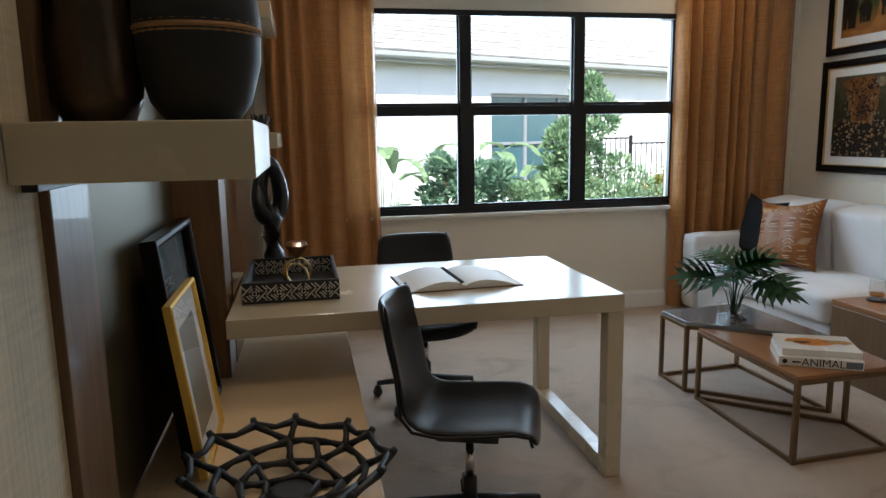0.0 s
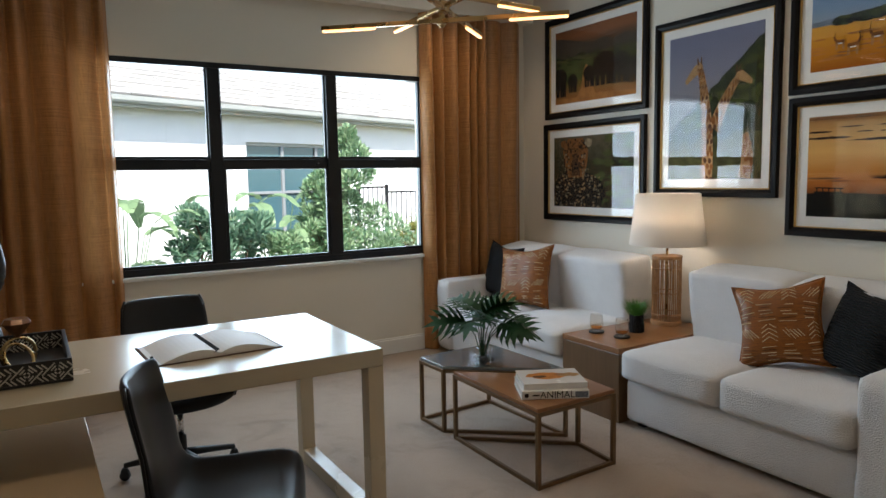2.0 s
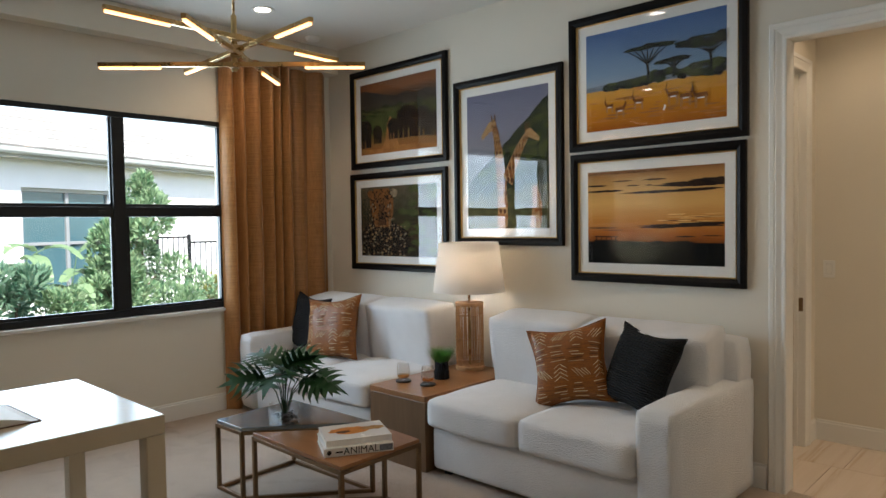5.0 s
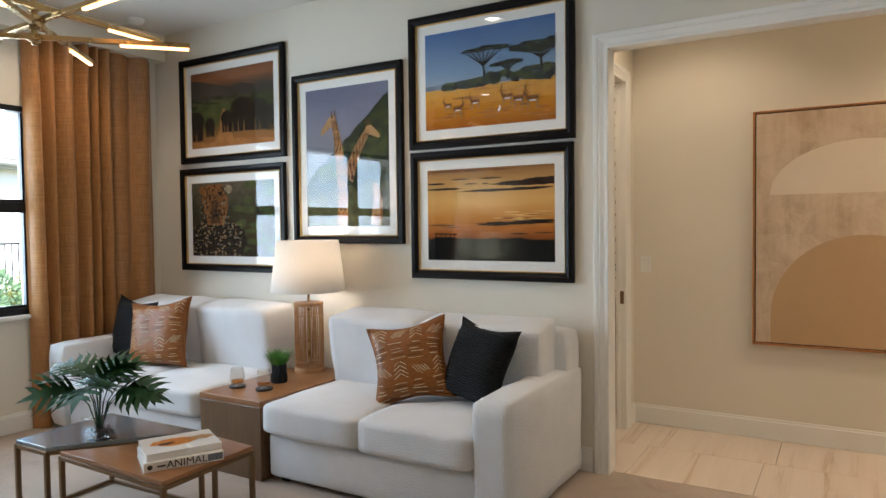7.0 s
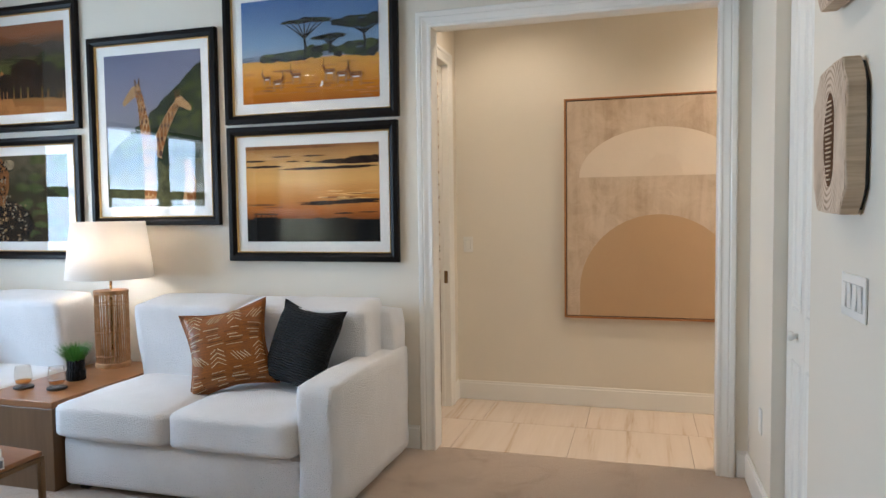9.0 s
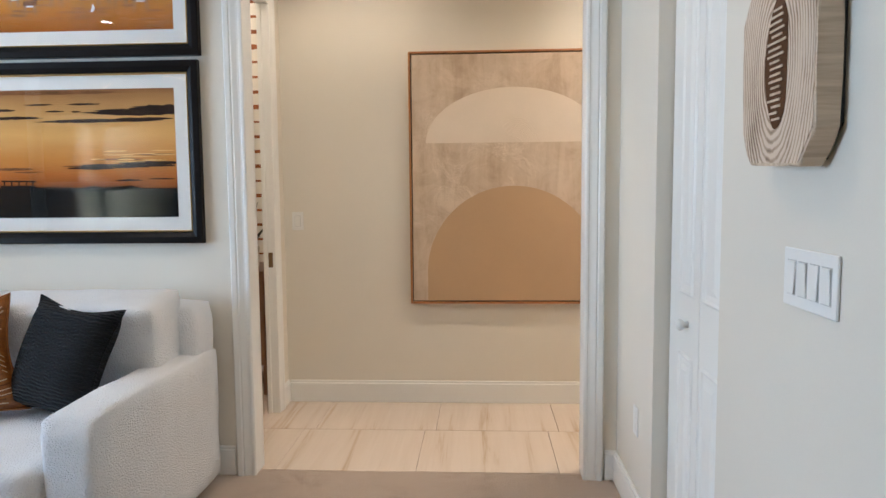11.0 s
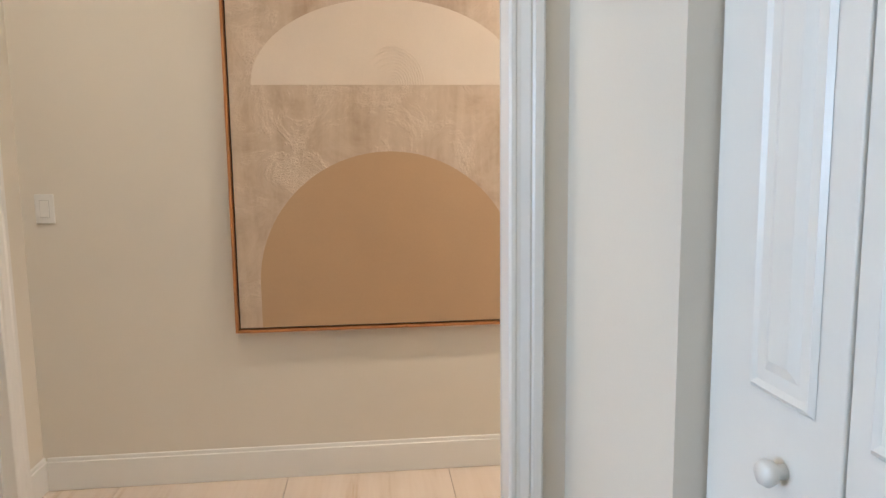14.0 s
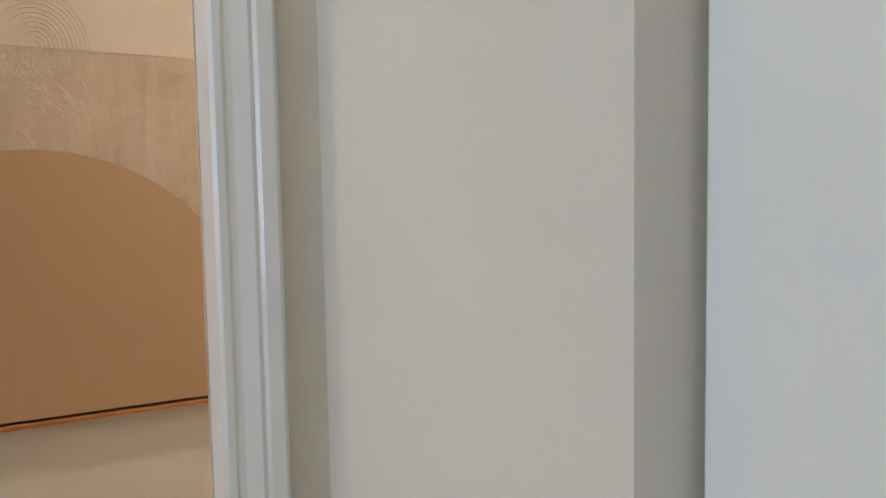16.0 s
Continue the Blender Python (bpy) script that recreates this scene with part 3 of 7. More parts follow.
# ---- sofas ----
def sofa(name, y0, y1, arm, seeds, label):
    """A two-seat section between y0 and y1; arm: -1 at the low-y end, 1 at the high-y end."""
    t = thing(name, label, "sofa", pose(3.85, (y0 + y1) / 2, 0), group="white sectional sofa")
    o = Vector((3.85, (y0 + y1) / 2, 0))

    def add(n, bm, smooth=True, **k):
        bm.transform(Matrix.Translation(-o))
        return part(n, bm, BOUCLE, t, smooth=smooth, **k)

    def soft(x0, x1, ya, yb, z0, z1, puff, seed, n=9, tilt=0, sag=0.0):
        b = cushion(x1 - x0, yb - ya, z1 - z0, puff, n, 30 if puff < 0.15 else 20, seed, sag)
        b.transform(Matrix.Translation(((x0 + x1) / 2, (ya + yb) / 2, (z0 + z1) / 2)) @ pose(0, 0, 0, 0, tilt, 0))
        return b
    aw = 0.185
    s0, s1 = (y0 + aw, y1) if arm < 0 else (y0, y1 - aw)
    add("base", box(3.33, 4.30, s0 + 0.004, s1 - 0.004, 0.03, 0.285, 0.03, 3))
    add("arm", soft(3.30, 4.33, y0 if arm < 0 else s1, s0 if arm < 0 else y1, 0.03, 0.645, 0.03, seeds))
    add("back", soft(4.12, 4.345, s0 - (0.17 if arm < 0 else 0), s1 + (0.17 if arm > 0 else 0), 0.03, 0.87, 0.03, seeds + 1))
    mid = (s0 + s1) / 2
    for k, (a, c) in enumerate(((s0, mid), (mid, s1))):
        add("seat_cushion", soft(3.275, 4.16, a + 0.003, c - 0.003, 0.275, 0.485, 0.24, seeds + 3 + k))
        add("back_cushion", soft(3.90, 4.20, a - (0.1 if (arm < 0 and k == 0) else 0.0) + 0.004, c + (0.1 if (arm > 0 and k == 1) else 0) - 0.004, 0.44, 0.925, 0.055, seeds + 6 + k, 12, -8))
    for fx in (3.40, 4.24):
        for fy in (y0 + 0.09, y1 - 0.09):
            b = box(fx - 0.025, fx + 0.025, fy - 0.025, fy + 0.025, 0.0, 0.045, 0.004)
            b.transform(Matrix.Translation(-o))
            part("foot", b, BLKPL, t, "short dark foot")
    return t


sofa("sofa", 1.465, 3.015, -1, 1, "white boucle two-seat sofa section with one arm, beside the doorway")
sofa("sofa", 3.565, 5.19, 1, 20, "white boucle two-seat sofa section with one arm, by the window")

# ---- end table between the sofa sections ----
et = thing("end_table", "walnut box end table between the two sofa sections", "table", pose(3.75, 3.29, 0))
bm = box(-0.45, 0.48, -0.254, 0.254, 0.0, 0.43, 0.003)
part("cabinet_body", bm, ENDW, et)
part("tabletop", box(-0.452, 0.482, -0.256, 0.256, 0.432, 0.467, 0.003), TOPW, et)


# ---- coffee tables: two trapezoids that nest ----
def coffee_table(name, pts, h, top, label):
    c = sum((Vector(p) for p in pts), Vector((0, 0))) / len(pts)
    t = thing(name, label, "coffee table", pose(c.x, c.y, 0), group="nesting coffee tables")
    q = [Vector(p) - c for p in pts]
    part("tabletop", prism([(p.x, p.y) for p in q], h - 0.020, h, 0.002), top, t)
    inner = [p * 0.985 for p in q]
    for p in inner:
        part("leg", box(p.x - 0.011, p.x + 0.011, p.y - 0.011, p.y + 0.011, 0.0, h - 0.02, 0.002), BRONZE, t)
    for i, p in enumerate(inner):
        s = inner[(i + 1) % len(inner)]
        d = s - p
        m = pose(p.x, p.y, 0, 0, 0, math.degrees(math.atan2(d.y, d.x)))
        part("floor_rail", box(0.011, d.length - 0.011, -0.010, 0.010, 0.001, 0.021, 0.002, m=m), BRONZE, t)
        part("top_rail", box(0.011, d.length - 0.011, -0.010, 0.010, h - 0.041, h - 0.021, 0.002, m=m), BRONZE, t)
    return t


coffee_table("coffee_table", [(2.325, 2.605), (2.85, 2.625), (2.87, 2.92), (2.34, 3.388)], 0.405, TOPW, "trapezoid coffee table with walnut top and bronze frame")
# grey-blue base: part of the window's reflection is put into the colour
TOPD = surface("sky_tinted_bronze_top", (0.30, 0.33, 0.34), 0.2, 0.6, 0.12, 4, 160, 0.0001, coat=0.4)
coffee_table("coffee_table", [(2.34, 3.51), (2.90, 3.05), (2.88, 3.81), (2.335, 3.77)], 0.405, TOPD, "trapezoid coffee table with glossy bronze top and frame")

# ---- desk ----
DX0, DX1, DY0, DY1, DH = -0.02, 1.555, 2.69, 3.635, 0.80
dk = thing("desk", "cream lacquered desk with a square loop leg", "desk", pose(0.8, 3.16, 0))
D = Matrix.Translation((-0.8, -3.16, 0))
part("desktop", box(DX0, DX1, DY0, DY1, DH - 0.074, DH, 0.004, m=D), LACQ, dk)
part("leg", box(DX1 - 0.072, DX1, DY0 + 0.001, DY0 + 0.075, 0.0, DH - 0.075, 0.004, m=D), LACQ, dk)
part("leg", box(DX1 - 0.072, DX1, DY1 - 0.075, DY1 - 0.001, 0.0, DH - 0.075, 0.004, m=D), LACQ, dk)
part("foot_rail", box(DX1 - 0.072, DX1, DY0 + 0.076, DY1 - 0.076, 0.0, 0.074, 0.004, m=D), LACQ, dk)

# ---- built-in along the west wall ----
cr = thing("credenza", "low cream lacquered credenza running under the desk", "cabinet", pose(0.13, 2.3, 0))
D = Matrix.Translation((-0.13, -2.3, 0))
part("cabinet_top", box(-0.195, 0.455, 0.75, 3.55, 0.485, 0.52, 0.003, m=D), CREDW, cr)
for a in range(4):
    part("cabinet_door", box(0.424, 0.444, 0.78 + a * 0.69, 0.78 + a * 0.69 + 0.68, 0.06, 0.483, 0.002, m=D), CREDW, cr)
part("cabinet_body", box(-0.19, 0.423, 0.77, 3.54, 0.001, 0.484, 0.002, m=D), CREDW, cr)
MIRR = surface("satin_bronze_panel", (0.12, 0.098, 0.055), 0.50, 0.5, 0.05, 1.0, 60, 0)
SMOKED = surface("smoked_bronze_mirror", (0.30, 0.22, 0.13), 0.16, 0.85, 0.05, 1.5, 60, 0)
bi = thing("wall_panelling", "dark oak panelling with satin bronze panels behind the desk", "wall unit", pose(-0.3, 2.6, 0))
D = Matrix.Translation((0.3, -2.6, 0))
part("stile", box(-0.30, -0.18, 1.562, 1.80, 0.521, ZC - 0.01, 0.003, m=D), TOWERW, bi)
part("bronze_panel", box(-0.30, -0.20, 1.802, 2.86, 0.521, ZC - 0.01, 0, m=D), MIRR, bi, "satin bronze panel")
part("pier", box(-0.30, -0.03, 2.862, 3.06, 0.521, ZC - 0.01, 0.003, m=D), TOWERW, bi)
part("mirror_panel", box(-0.30, -0.026, 3.061, 5.15, 0.521, ZC - 0.01, 0.001, m=D), SMOKED, bi, "smoked bronze mirror panel")
sh = thing("floating_shelf", "thick cream lacquered floating shelf on the panelling", "shelf", pose(0, 1.7, 1.36))
part("shelf_board", box(-0.199, 0.205, -0.27, 0.28, -0.05, 0.055, 0.003), LACQ, sh)
sh.location.z = 1.432
part("mounting_cleat", box(-0.198, -0.17, -0.22, 0.23, -0.066, -0.0502, 0.002), BLKPL, sh)
for sz in (1.443, 2.165):
    fs = thing("floating_shelf", "thick cream lacquered floating shelf on the smoked mirror", "shelf", pose(0, 4.65, sz))
    part("shelf_board", box(-0.029, 0.15, -0.42, 0.42, -0.045, 0.045, 0.003), LACQ, fs)
    part("mounting_cleat", box(-0.028, -0.004, -0.35, 0.35, -0.062, -0.0452, 0.002), BLKPL, fs)


# ---- closet doors ----
NICKEL = surface("satin_nickel", (0.72, 0.70, 0.66), 0.34, 0.9, 0.03, 8, 200, 0)

def bifold_leaf(name, x0, x1, knob, s0, s1):
    w = x1 - x0
    t = thing(name, "white moulded bifold closet door leaf, closed", "door", pose(x0, YS - 0.055, 0))
    t["kind"] = "structure"
    part("door_leaf", box(0.002, w - 0.002, -0.032, 0.0, 0.012, 2.44, 0.003), DOORP, t)
    for z0, z1 in ((0.16, 0.80), (1.0, 2.30)):
        bm = bmesh.new()
        a, c = s0, w - s1
        # raised field inside a sunk, moulded border
        rows = []
        for inset, proud in ((0.0, 0.001), (0.008, 0.007), (0.016, 0.002), (0.034, 0.002), (0.052, 0.009)):
            rows.append([bm.verts.new(q) for q in ((a + inset, proud, z0 + inset), (c - inset, proud, z0 + inset), (c - inset, proud, z1 - inset), (a + inset, proud, z1 - inset))])
        for r, q in zip(rows, rows[1:]):
            for i in range(4):
                bm.faces.new((r[i], r[(i + 1) % 4], q[(i + 1) % 4], q[i]))
        bm.faces.new(rows[-1])
        bmesh.ops.recalc_face_normals(bm, faces=bm.faces[:])
        part("door_panel", bm, DOORP, t)
    if knob:
        part("knob", lathe([(0.0, 0), (0.011, 0), (0.010, 0.012), (0.017, 0.018), (0.020, 0.027), (0.015, 0.036), (0, 0.038)], 20, m=pose(knob - x0, 0.0, 0.905, -90)), DOORP, t, "white painted knob", True)


XM = (CX0 + CX1) / 2
bifold_leaf("door_1", XM + 0.001, CX1 - 0.006, XM + 0.115, 0.055, 0.125)
bifold_leaf("door_2", CX0 + 0.006, XM - 0.001, None, 0.125, 0.04)

# ---- framed pictures ----
def frame_ring(bm, w, h, i0, i1, z0, z1, chamfer=0.0):
    """A rectangular ring from inset i0 to i1, its outer height z1 falling by chamfer to the inside."""
    rows = []
    for i, z in ((i0, 0.0), (i0, z1 - 0.004), (i0 + 0.004, z1), (i0 + (i1 - i0) * 0.55, z1), (i1 - 0.004, z1 - chamfer), (i1, z1 - chamfer - 0.004), (i1, z0)):
        rows.append([bm.verts.new(q) for q in ((i, i, z), (w - i, i, z), (w - i, h - i, z), (i, h - i, z))])
    for r, s in zip(rows, rows[1:]):
        for k in range(4):
            bm.faces.new((r[k], r[(k + 1) % 4], s[(k + 1) % 4], s[k]))
    return bm


def shape(points, z=0.0):
    bm = bmesh.new()
    bm.faces.new([bm.verts.new((x, y, z)) for x, y in points])
    bmesh.ops.triangulate(bm, faces=bm.faces[:])
    return bm


def printed(name, stops, streak=(1.5, 9.0), amount=0.25, dark=0.5):
    """A printed sheet: bands of colour up the sheet, broken up by soft streaks."""
    m, nd, lk, bs = mat(name)
    tc, sp = nd.new("ShaderNodeTexCoord"), nd.new("ShaderNodeSeparateXYZ")
    lk.new(tc.outputs["Generated"], sp.inputs[0])
    n = noise_tex(nd, lk, coords(nd, lk, (streak[0], streak[1], 1), "Generated"), 2.0, 6, 0.6, 0.3)
    ad = nd.new("ShaderNodeMath")
    ad.operation = "MULTIPLY_ADD"
    ad.inputs[1].default_value = amount
    lk.new(n, ad.inputs[0]), lk.new(sp.outputs[1], ad.inputs[2])
    sb = nd.new("ShaderNodeMath")
    sb.operation = "SUBTRACT"
    sb.inputs[1].default_value = amount / 2
    lk.new(ad.outputs[0], sb.inputs[0])
    r = ramp(nd, stops)
    lk.new(sb.outputs[0], r.inputs[0]), lk.new(r.outputs[0], bs.inputs["Base Color"])
    bs.inputs["Roughness"].default_value, bs.inputs["Specular IOR Level"].default_value = 0.7, 0.1
    return m


def ink(name, c, var=0.3, scale=30):
    return surface(name, c, 0.7, 0, var, scale, 120, 0, spec=0.1)


WALLP = Matrix(((0, 0, -1, XW - 0.002), (-1, 0, 0, 0), (0, 1, 0, 0), (0, 0, 0, 1)))


def picture(label, yl, z0, w, h, sheet, shapes):
    """shapes: rows of (name, ink, outline in fractions of the sheet)."""
    m = WALLP.copy()
    m.translation = (XW - 0.002, yl, z0)
    t = thing("framed_picture", label, "picture", m, "gallery wall")
    bm = bmesh.new()
    frame_ring(bm, w, h, 0.0, 0.052, 0.0, 0.034, 0.010)
    part("frame", bm, BLACKW, t, "black moulded wood frame")
    bm = bmesh.new()
    frame_ring(bm, w, h, 0.0525, 0.0605, 0.0, 0.023, 0.006)
    part("fillet", bm, GOLD, t, "gold inner fillet")
    part("mat_board", box(0.06, w - 0.06, 0.06, h - 0.06, 0.002, 0.008), MATB, t, "white mat board")
    a, pw, ph = 0.122, w - 0.244, h - 0.244
    bm = shape([(a, a), (a + pw, a), (a + pw, a + ph), (a, a + ph)], 0.0085)
    pr = part("print", bm, sheet, t)
    for k, (n, im, pts) in enumerate(shapes):
        part(n, shape([(a + max(0.0, min(1.0, x)) * pw, a + max(0.0, min(1.0, y)) * ph) for x, y in pts], 0.009 + 0.000027 * k), im, pr)
    g = part("glazing", quad((0.066, 0.066, 0.0195), (w - 0.066, 0.066, 0.0195), (w - 0.066, h - 0.066, 0.0195), (0.066, h - 0.066, 0.0195)), PGLASS, t, "picture glass")
    g.visible_shadow = False
    return t


def ridge(y0, y1, n, seed, rough=0.03, base=0.0):
    rnd = random.Random(seed)
    top = [(i / n, y0 + (y1 - y0) * i / n + rnd.uniform(-rough, rough)) for i in range(n + 1)]
    return [(0.0, base), (1.0, base)] + top[::-1]


def blob(cx, cy, rx, ry, seed, n=18, rough=0.2):
    rnd = random.Random(seed)
    return [(cx + rx * (1 + rnd.uniform(-rough, rough)) * math.cos(2 * math.pi * i / n), cy + ry * (1 + rnd.uniform(-rough, rough)) * math.sin(2 * math.pi * i / n)) for i in range(n)]


def stroke(x0, y0, x1, y1, w0, w1):
    d = Vector((x1 - x0, y1 - y0)).normalized()
    nx, ny = -d.y, d.x
    return [(x0 - nx * w0, y0 - ny * w0), (x1 - nx * w1, y1 - ny * w1), (x1 + nx * w1, y1 + ny * w1), (x0 + nx * w0, y0 + ny * w0)]


K_DARK, K_BROWN = ink("ink_dark", (0.007, 0.007, 0.006)), ink("ink_brown", (0.10, 0.045, 0.02))
K_GREY, K_GREEN = ink("ink_grey", (0.035, 0.032, 0.030)), ink("ink_green", (0.022, 0.029, 0.013), 0.5, 20)
K_TAN, K_ORANGE = ink("ink_tan", (0.36, 0.21, 0.09), 0.45, 55), ink("ink_orange", (0.50, 0.20, 0.05))
K_OLIVE = ink("ink_olive", (0.062, 0.062, 0.024), 0.5, 18)

def limb(points, widths):
    """Outline of a band along a bent line, with its half width at each point."""
    left, right = [], []
    for k, (x, y) in enumerate(points):
        a, c = points[max(k - 1, 0)], points[min(k + 1, len(points) - 1)]
        d = Vector((c[0] - a[0], c[1] - a[1])).normalized()
        left.append((x - d.y * widths[k], y + d.x * widths[k])), right.append((x + d.y * widths[k], y - d.x * widths[k]))
    return left + right[::-1]


# dusk plain with a row of dark rounded shapes
K_HAZE, K_FAR = ink("ink_haze", (0.055, 0.045, 0.036), 0.3, 8), ink("ink_far_green", (0.060, 0.075, 0.022), 0.5, 14)
K_SAND, K_SHADE = ink("ink_sand", (0.34, 0.15, 0.045), 0.35, 9), ink("ink_soft_dark", (0.013, 0.011, 0.009), 0.4, 12)
s1 = printed("print_dusk", [(0.0, (0.30, 0.11, 0.03)), (0.16, (0.22, 0.11, 0.03)), (0.30, (0.085, 0.085, 0.02)), (0.55, (0.10, 0.10, 0.028)), (0.66, (0.05, 0.052, 0.03)), (0.80, (0.12, 0.06, 0.032)), (0.90, (0.26, 0.10, 0.04)), (1.0, (0.20, 0.075, 0.032))], (1.2, 5), 0.10)
rnd = random.Random(23)
herd = [("far_hills", K_HAZE, [(0.0, 0.62), (1.0, 0.64), (1.0, 0.76), (0.88, 0.79), (0.74, 0.755), (0.63, 0.80), (0.50, 0.765), (0.36, 0.80), (0.2, 0.86), (0.08, 0.90), (0.0, 0.91)]),
        ("meadow", K_FAR, ridge(0.56, 0.60, 12, 3, 0.02, 0.30))]
herd += [("bush", K_GREEN, blob(rnd.random(), rnd.uniform(0.52, 0.66), rnd.uniform(0.02, 0.07), rnd.uniform(0.008, 0.024), i + 300, 11, 0.35)) for i in range(34)]
herd += [("track", K_SAND, [(0.26, 0.0), (0.55, 0.0), (0.49, 0.22), (0.45, 0.44), (0.41, 0.50), (0.37, 0.40), (0.35, 0.2)]), ("track", K_SAND, [(0.0, 0.0), (1.0, 0.0), (1.0, 0.05), (0.6, 0.09), (0.2, 0.06), (0.0, 0.08)])]
for i, (x, y, w, h) in enumerate([(0.05, 0.35, 0.11, 0.24), (0.235, 0.30, 0.065, 0.15), (0.45, 0.36, 0.075, 0.17), (0.64, 0.45, 0.145, 0.26), (0.83, 0.42, 0.12, 0.24), (0.97, 0.36, 0.08, 0.20)]):
    herd.append(("dark_shape", K_SHADE, blob(x, y, w, h * 0.62, i + 5, 22, 0.07)))
    herd.append(("dark_shape", K_DARK, blob(x - w * 0.45, y + h * 0.05, w * 0.42, h * 0.40, i + 25, 16, 0.10)))
    for dx in (-0.62, -0.15, 0.35, 0.72):
        herd.append(("dark_shape", K_SHADE, stroke(x + dx * w, y, x + dx * w * 0.95, max(0.05, y - h * 1.05), w * 0.20, w * 0.17)))
picture("black and gold framed print of a dusk plain with dark shapes", 4.985, 2.012, 1.183, 0.861, s1, herd)
# dark spotted print
s2 = printed("print_thicket", [(0.0, (0.020, 0.018, 0.012)), (0.35, (0.050, 0.035, 0.018)), (0.6, (0.030, 0.030, 0.015)), (1.0, (0.10, 0.085, 0.05))], (9, 7), 0.9)
K_CREAM, K_RUSTY = ink("ink_cream", (0.27, 0.21, 0.13), 0.4, 40), ink("ink_rusty", (0.22, 0.088, 0.025), 0.45, 26)
rnd = random.Random(4)
spots = [("soft_leaf", K_FAR, blob(rnd.uniform(0.55, 1.0), rnd.random(), rnd.uniform(0.04, 0.10), rnd.uniform(0.02, 0.06), i + 600, 12, 0.4)) for i in range(22)]
spots += [("spotted_shape", K_SHADE, blob(0.30, 0.20, 0.36, 0.32, 2, 26, 0.07)), ("spotted_shape", K_RUSTY, limb([(0.30, 0.42), (0.30, 0.62), (0.29, 0.80), (0.29, 0.97)], [0.10, 0.15, 0.165, 0.10])), ("spotted_shape", K_RUSTY, blob(0.14, 0.90, 0.045, 0.055, 9, 14, 0.08)), ("spotted_shape", K_CREAM, blob(0.46, 0.90, 0.05, 0.06, 10, 14, 0.08)),
          ("soft_shade", K_BROWN, limb([(0.30, 0.44), (0.295, 0.60), (0.29, 0.74)], [0.06, 0.045, 0.03])), ("soft_shade", K_SHADE, blob(0.30, 0.55, 0.035, 0.022, 14, 12, 0.1))]
spots += [("pale_spot", (K_CREAM, K_TAN)[i % 2], blob(0.30 + rnd.uniform(-0.31, 0.31), 0.20 + rnd.uniform(-0.22, 0.26), rnd.uniform(0.005, 0.015), rnd.uniform(0.007, 0.016), i, 6, 0.4)) for i in range(170)]
spots += [("dark_spot", K_DARK, blob(0.30 + rnd.uniform(-0.15, 0.15), 0.76 + rnd.uniform(-0.28, 0.20), rnd.uniform(0.005, 0.013), rnd.uniform(0.008, 0.018), i, 6, 0.35)) for i in range(120)]
spots += [("pale_spot", K_CREAM, blob(0.30 + rnd.choice((-1, 1)) * rnd.uniform(0.08, 0.17), rnd.uniform(0.45, 0.75), 0.008, 0.016, i + 400, 6, 0.35)) for i in range(26)]
picture("black and gold framed print of a dark spotted shape", 5.005, 1.12, 1.19, 0.849, s2, spots)
# two long patched bands against the evening sky
s3 = printed("print_evening_sky", [(0.0, (0.09, 0.085, 0.035)), (0.22, (0.15, 0.16, 0.10)), (0.45, (0.19, 0.20, 0.22)), (0.7, (0.20, 0.205, 0.27)), (1.0, (0.155, 0.165, 0.25))], (1.5, 3), 0.1)
rnd = random.Random(11)
necks = [("hillside", K_GREEN, [(0.10, 0.40), (0.22, 0.46), (0.34, 0.47), (0.46, 0.56), (0.56, 0.63), (0.64, 0.66), (0.72, 0.735), (0.80, 0.76), (0.87, 0.84), (0.94, 0.87), (1.0, 0.92), (1.0, 0.0), (0.0, 0.0), (0.0, 0.30)])]
necks += [("hill_bush", K_GREEN if i % 2 else K_FAR, blob(x, 0.30 + 0.58 * x * rnd.uniform(0.35, 1.0), rnd.uniform(0.03, 0.08), rnd.uniform(0.018, 0.04), i + 700, 13, 0.3)) for i, x in enumerate([rnd.uniform(0.2, 1.0) for _ in range(60)])]
necks += [("hill_bush", K_GREEN, blob(x, 0.30 + 0.60 * x, rnd.uniform(0.02, 0.05), rnd.uniform(0.012, 0.026), i + 800, 13, 0.35)) for i, x in enumerate([0.3 + 0.7 * k / 22 for k in range(23)])]
necks += [("thicket", K_OLIVE, ridge(0.22, 0.34, 16, 9, 0.04))]
L_NECK, L_W = [(0.45, -0.02), (0.455, 0.20), (0.44, 0.40), (0.41, 0.56), (0.375, 0.70), (0.35, 0.765)], [0.060, 0.058, 0.055, 0.046, 0.034, 0.030]
R_NECK, R_W = [(0.52, 0.34), (0.57, 0.44), (0.64, 0.54), (0.71, 0.62), (0.755, 0.66)], [0.062, 0.052, 0.042, 0.034, 0.026]
bands = [("tan_shape", limb(L_NECK, L_W)), ("tan_shape", limb(R_NECK, R_W)),
         ("tan_shape", limb([(0.375, 0.79), (0.31, 0.755), (0.25, 0.715), (0.195, 0.675)], [0.022, 0.036, 0.026, 0.016])), ("tan_shape", limb([(0.735, 0.685), (0.79, 0.675), (0.85, 0.645), (0.895, 0.625)], [0.022, 0.034, 0.024, 0.015])),
         ("tan_shape", limb([(0.84, 0.0), (0.87, 0.16), (0.84, 0.30)], [0.06, 0.055, 0.03]))]
necks += [(n, K_TAN, o) for n, o in bands]
necks += [("dark_mark", K_BROWN, stroke(x, y, x + dx, y + 0.05, 0.010, 0.007)) for x, y, dx in ((0.335, 0.785, -0.01), (0.365, 0.79, 0.005), (0.745, 0.70, -0.005), (0.77, 0.70, 0.008))]
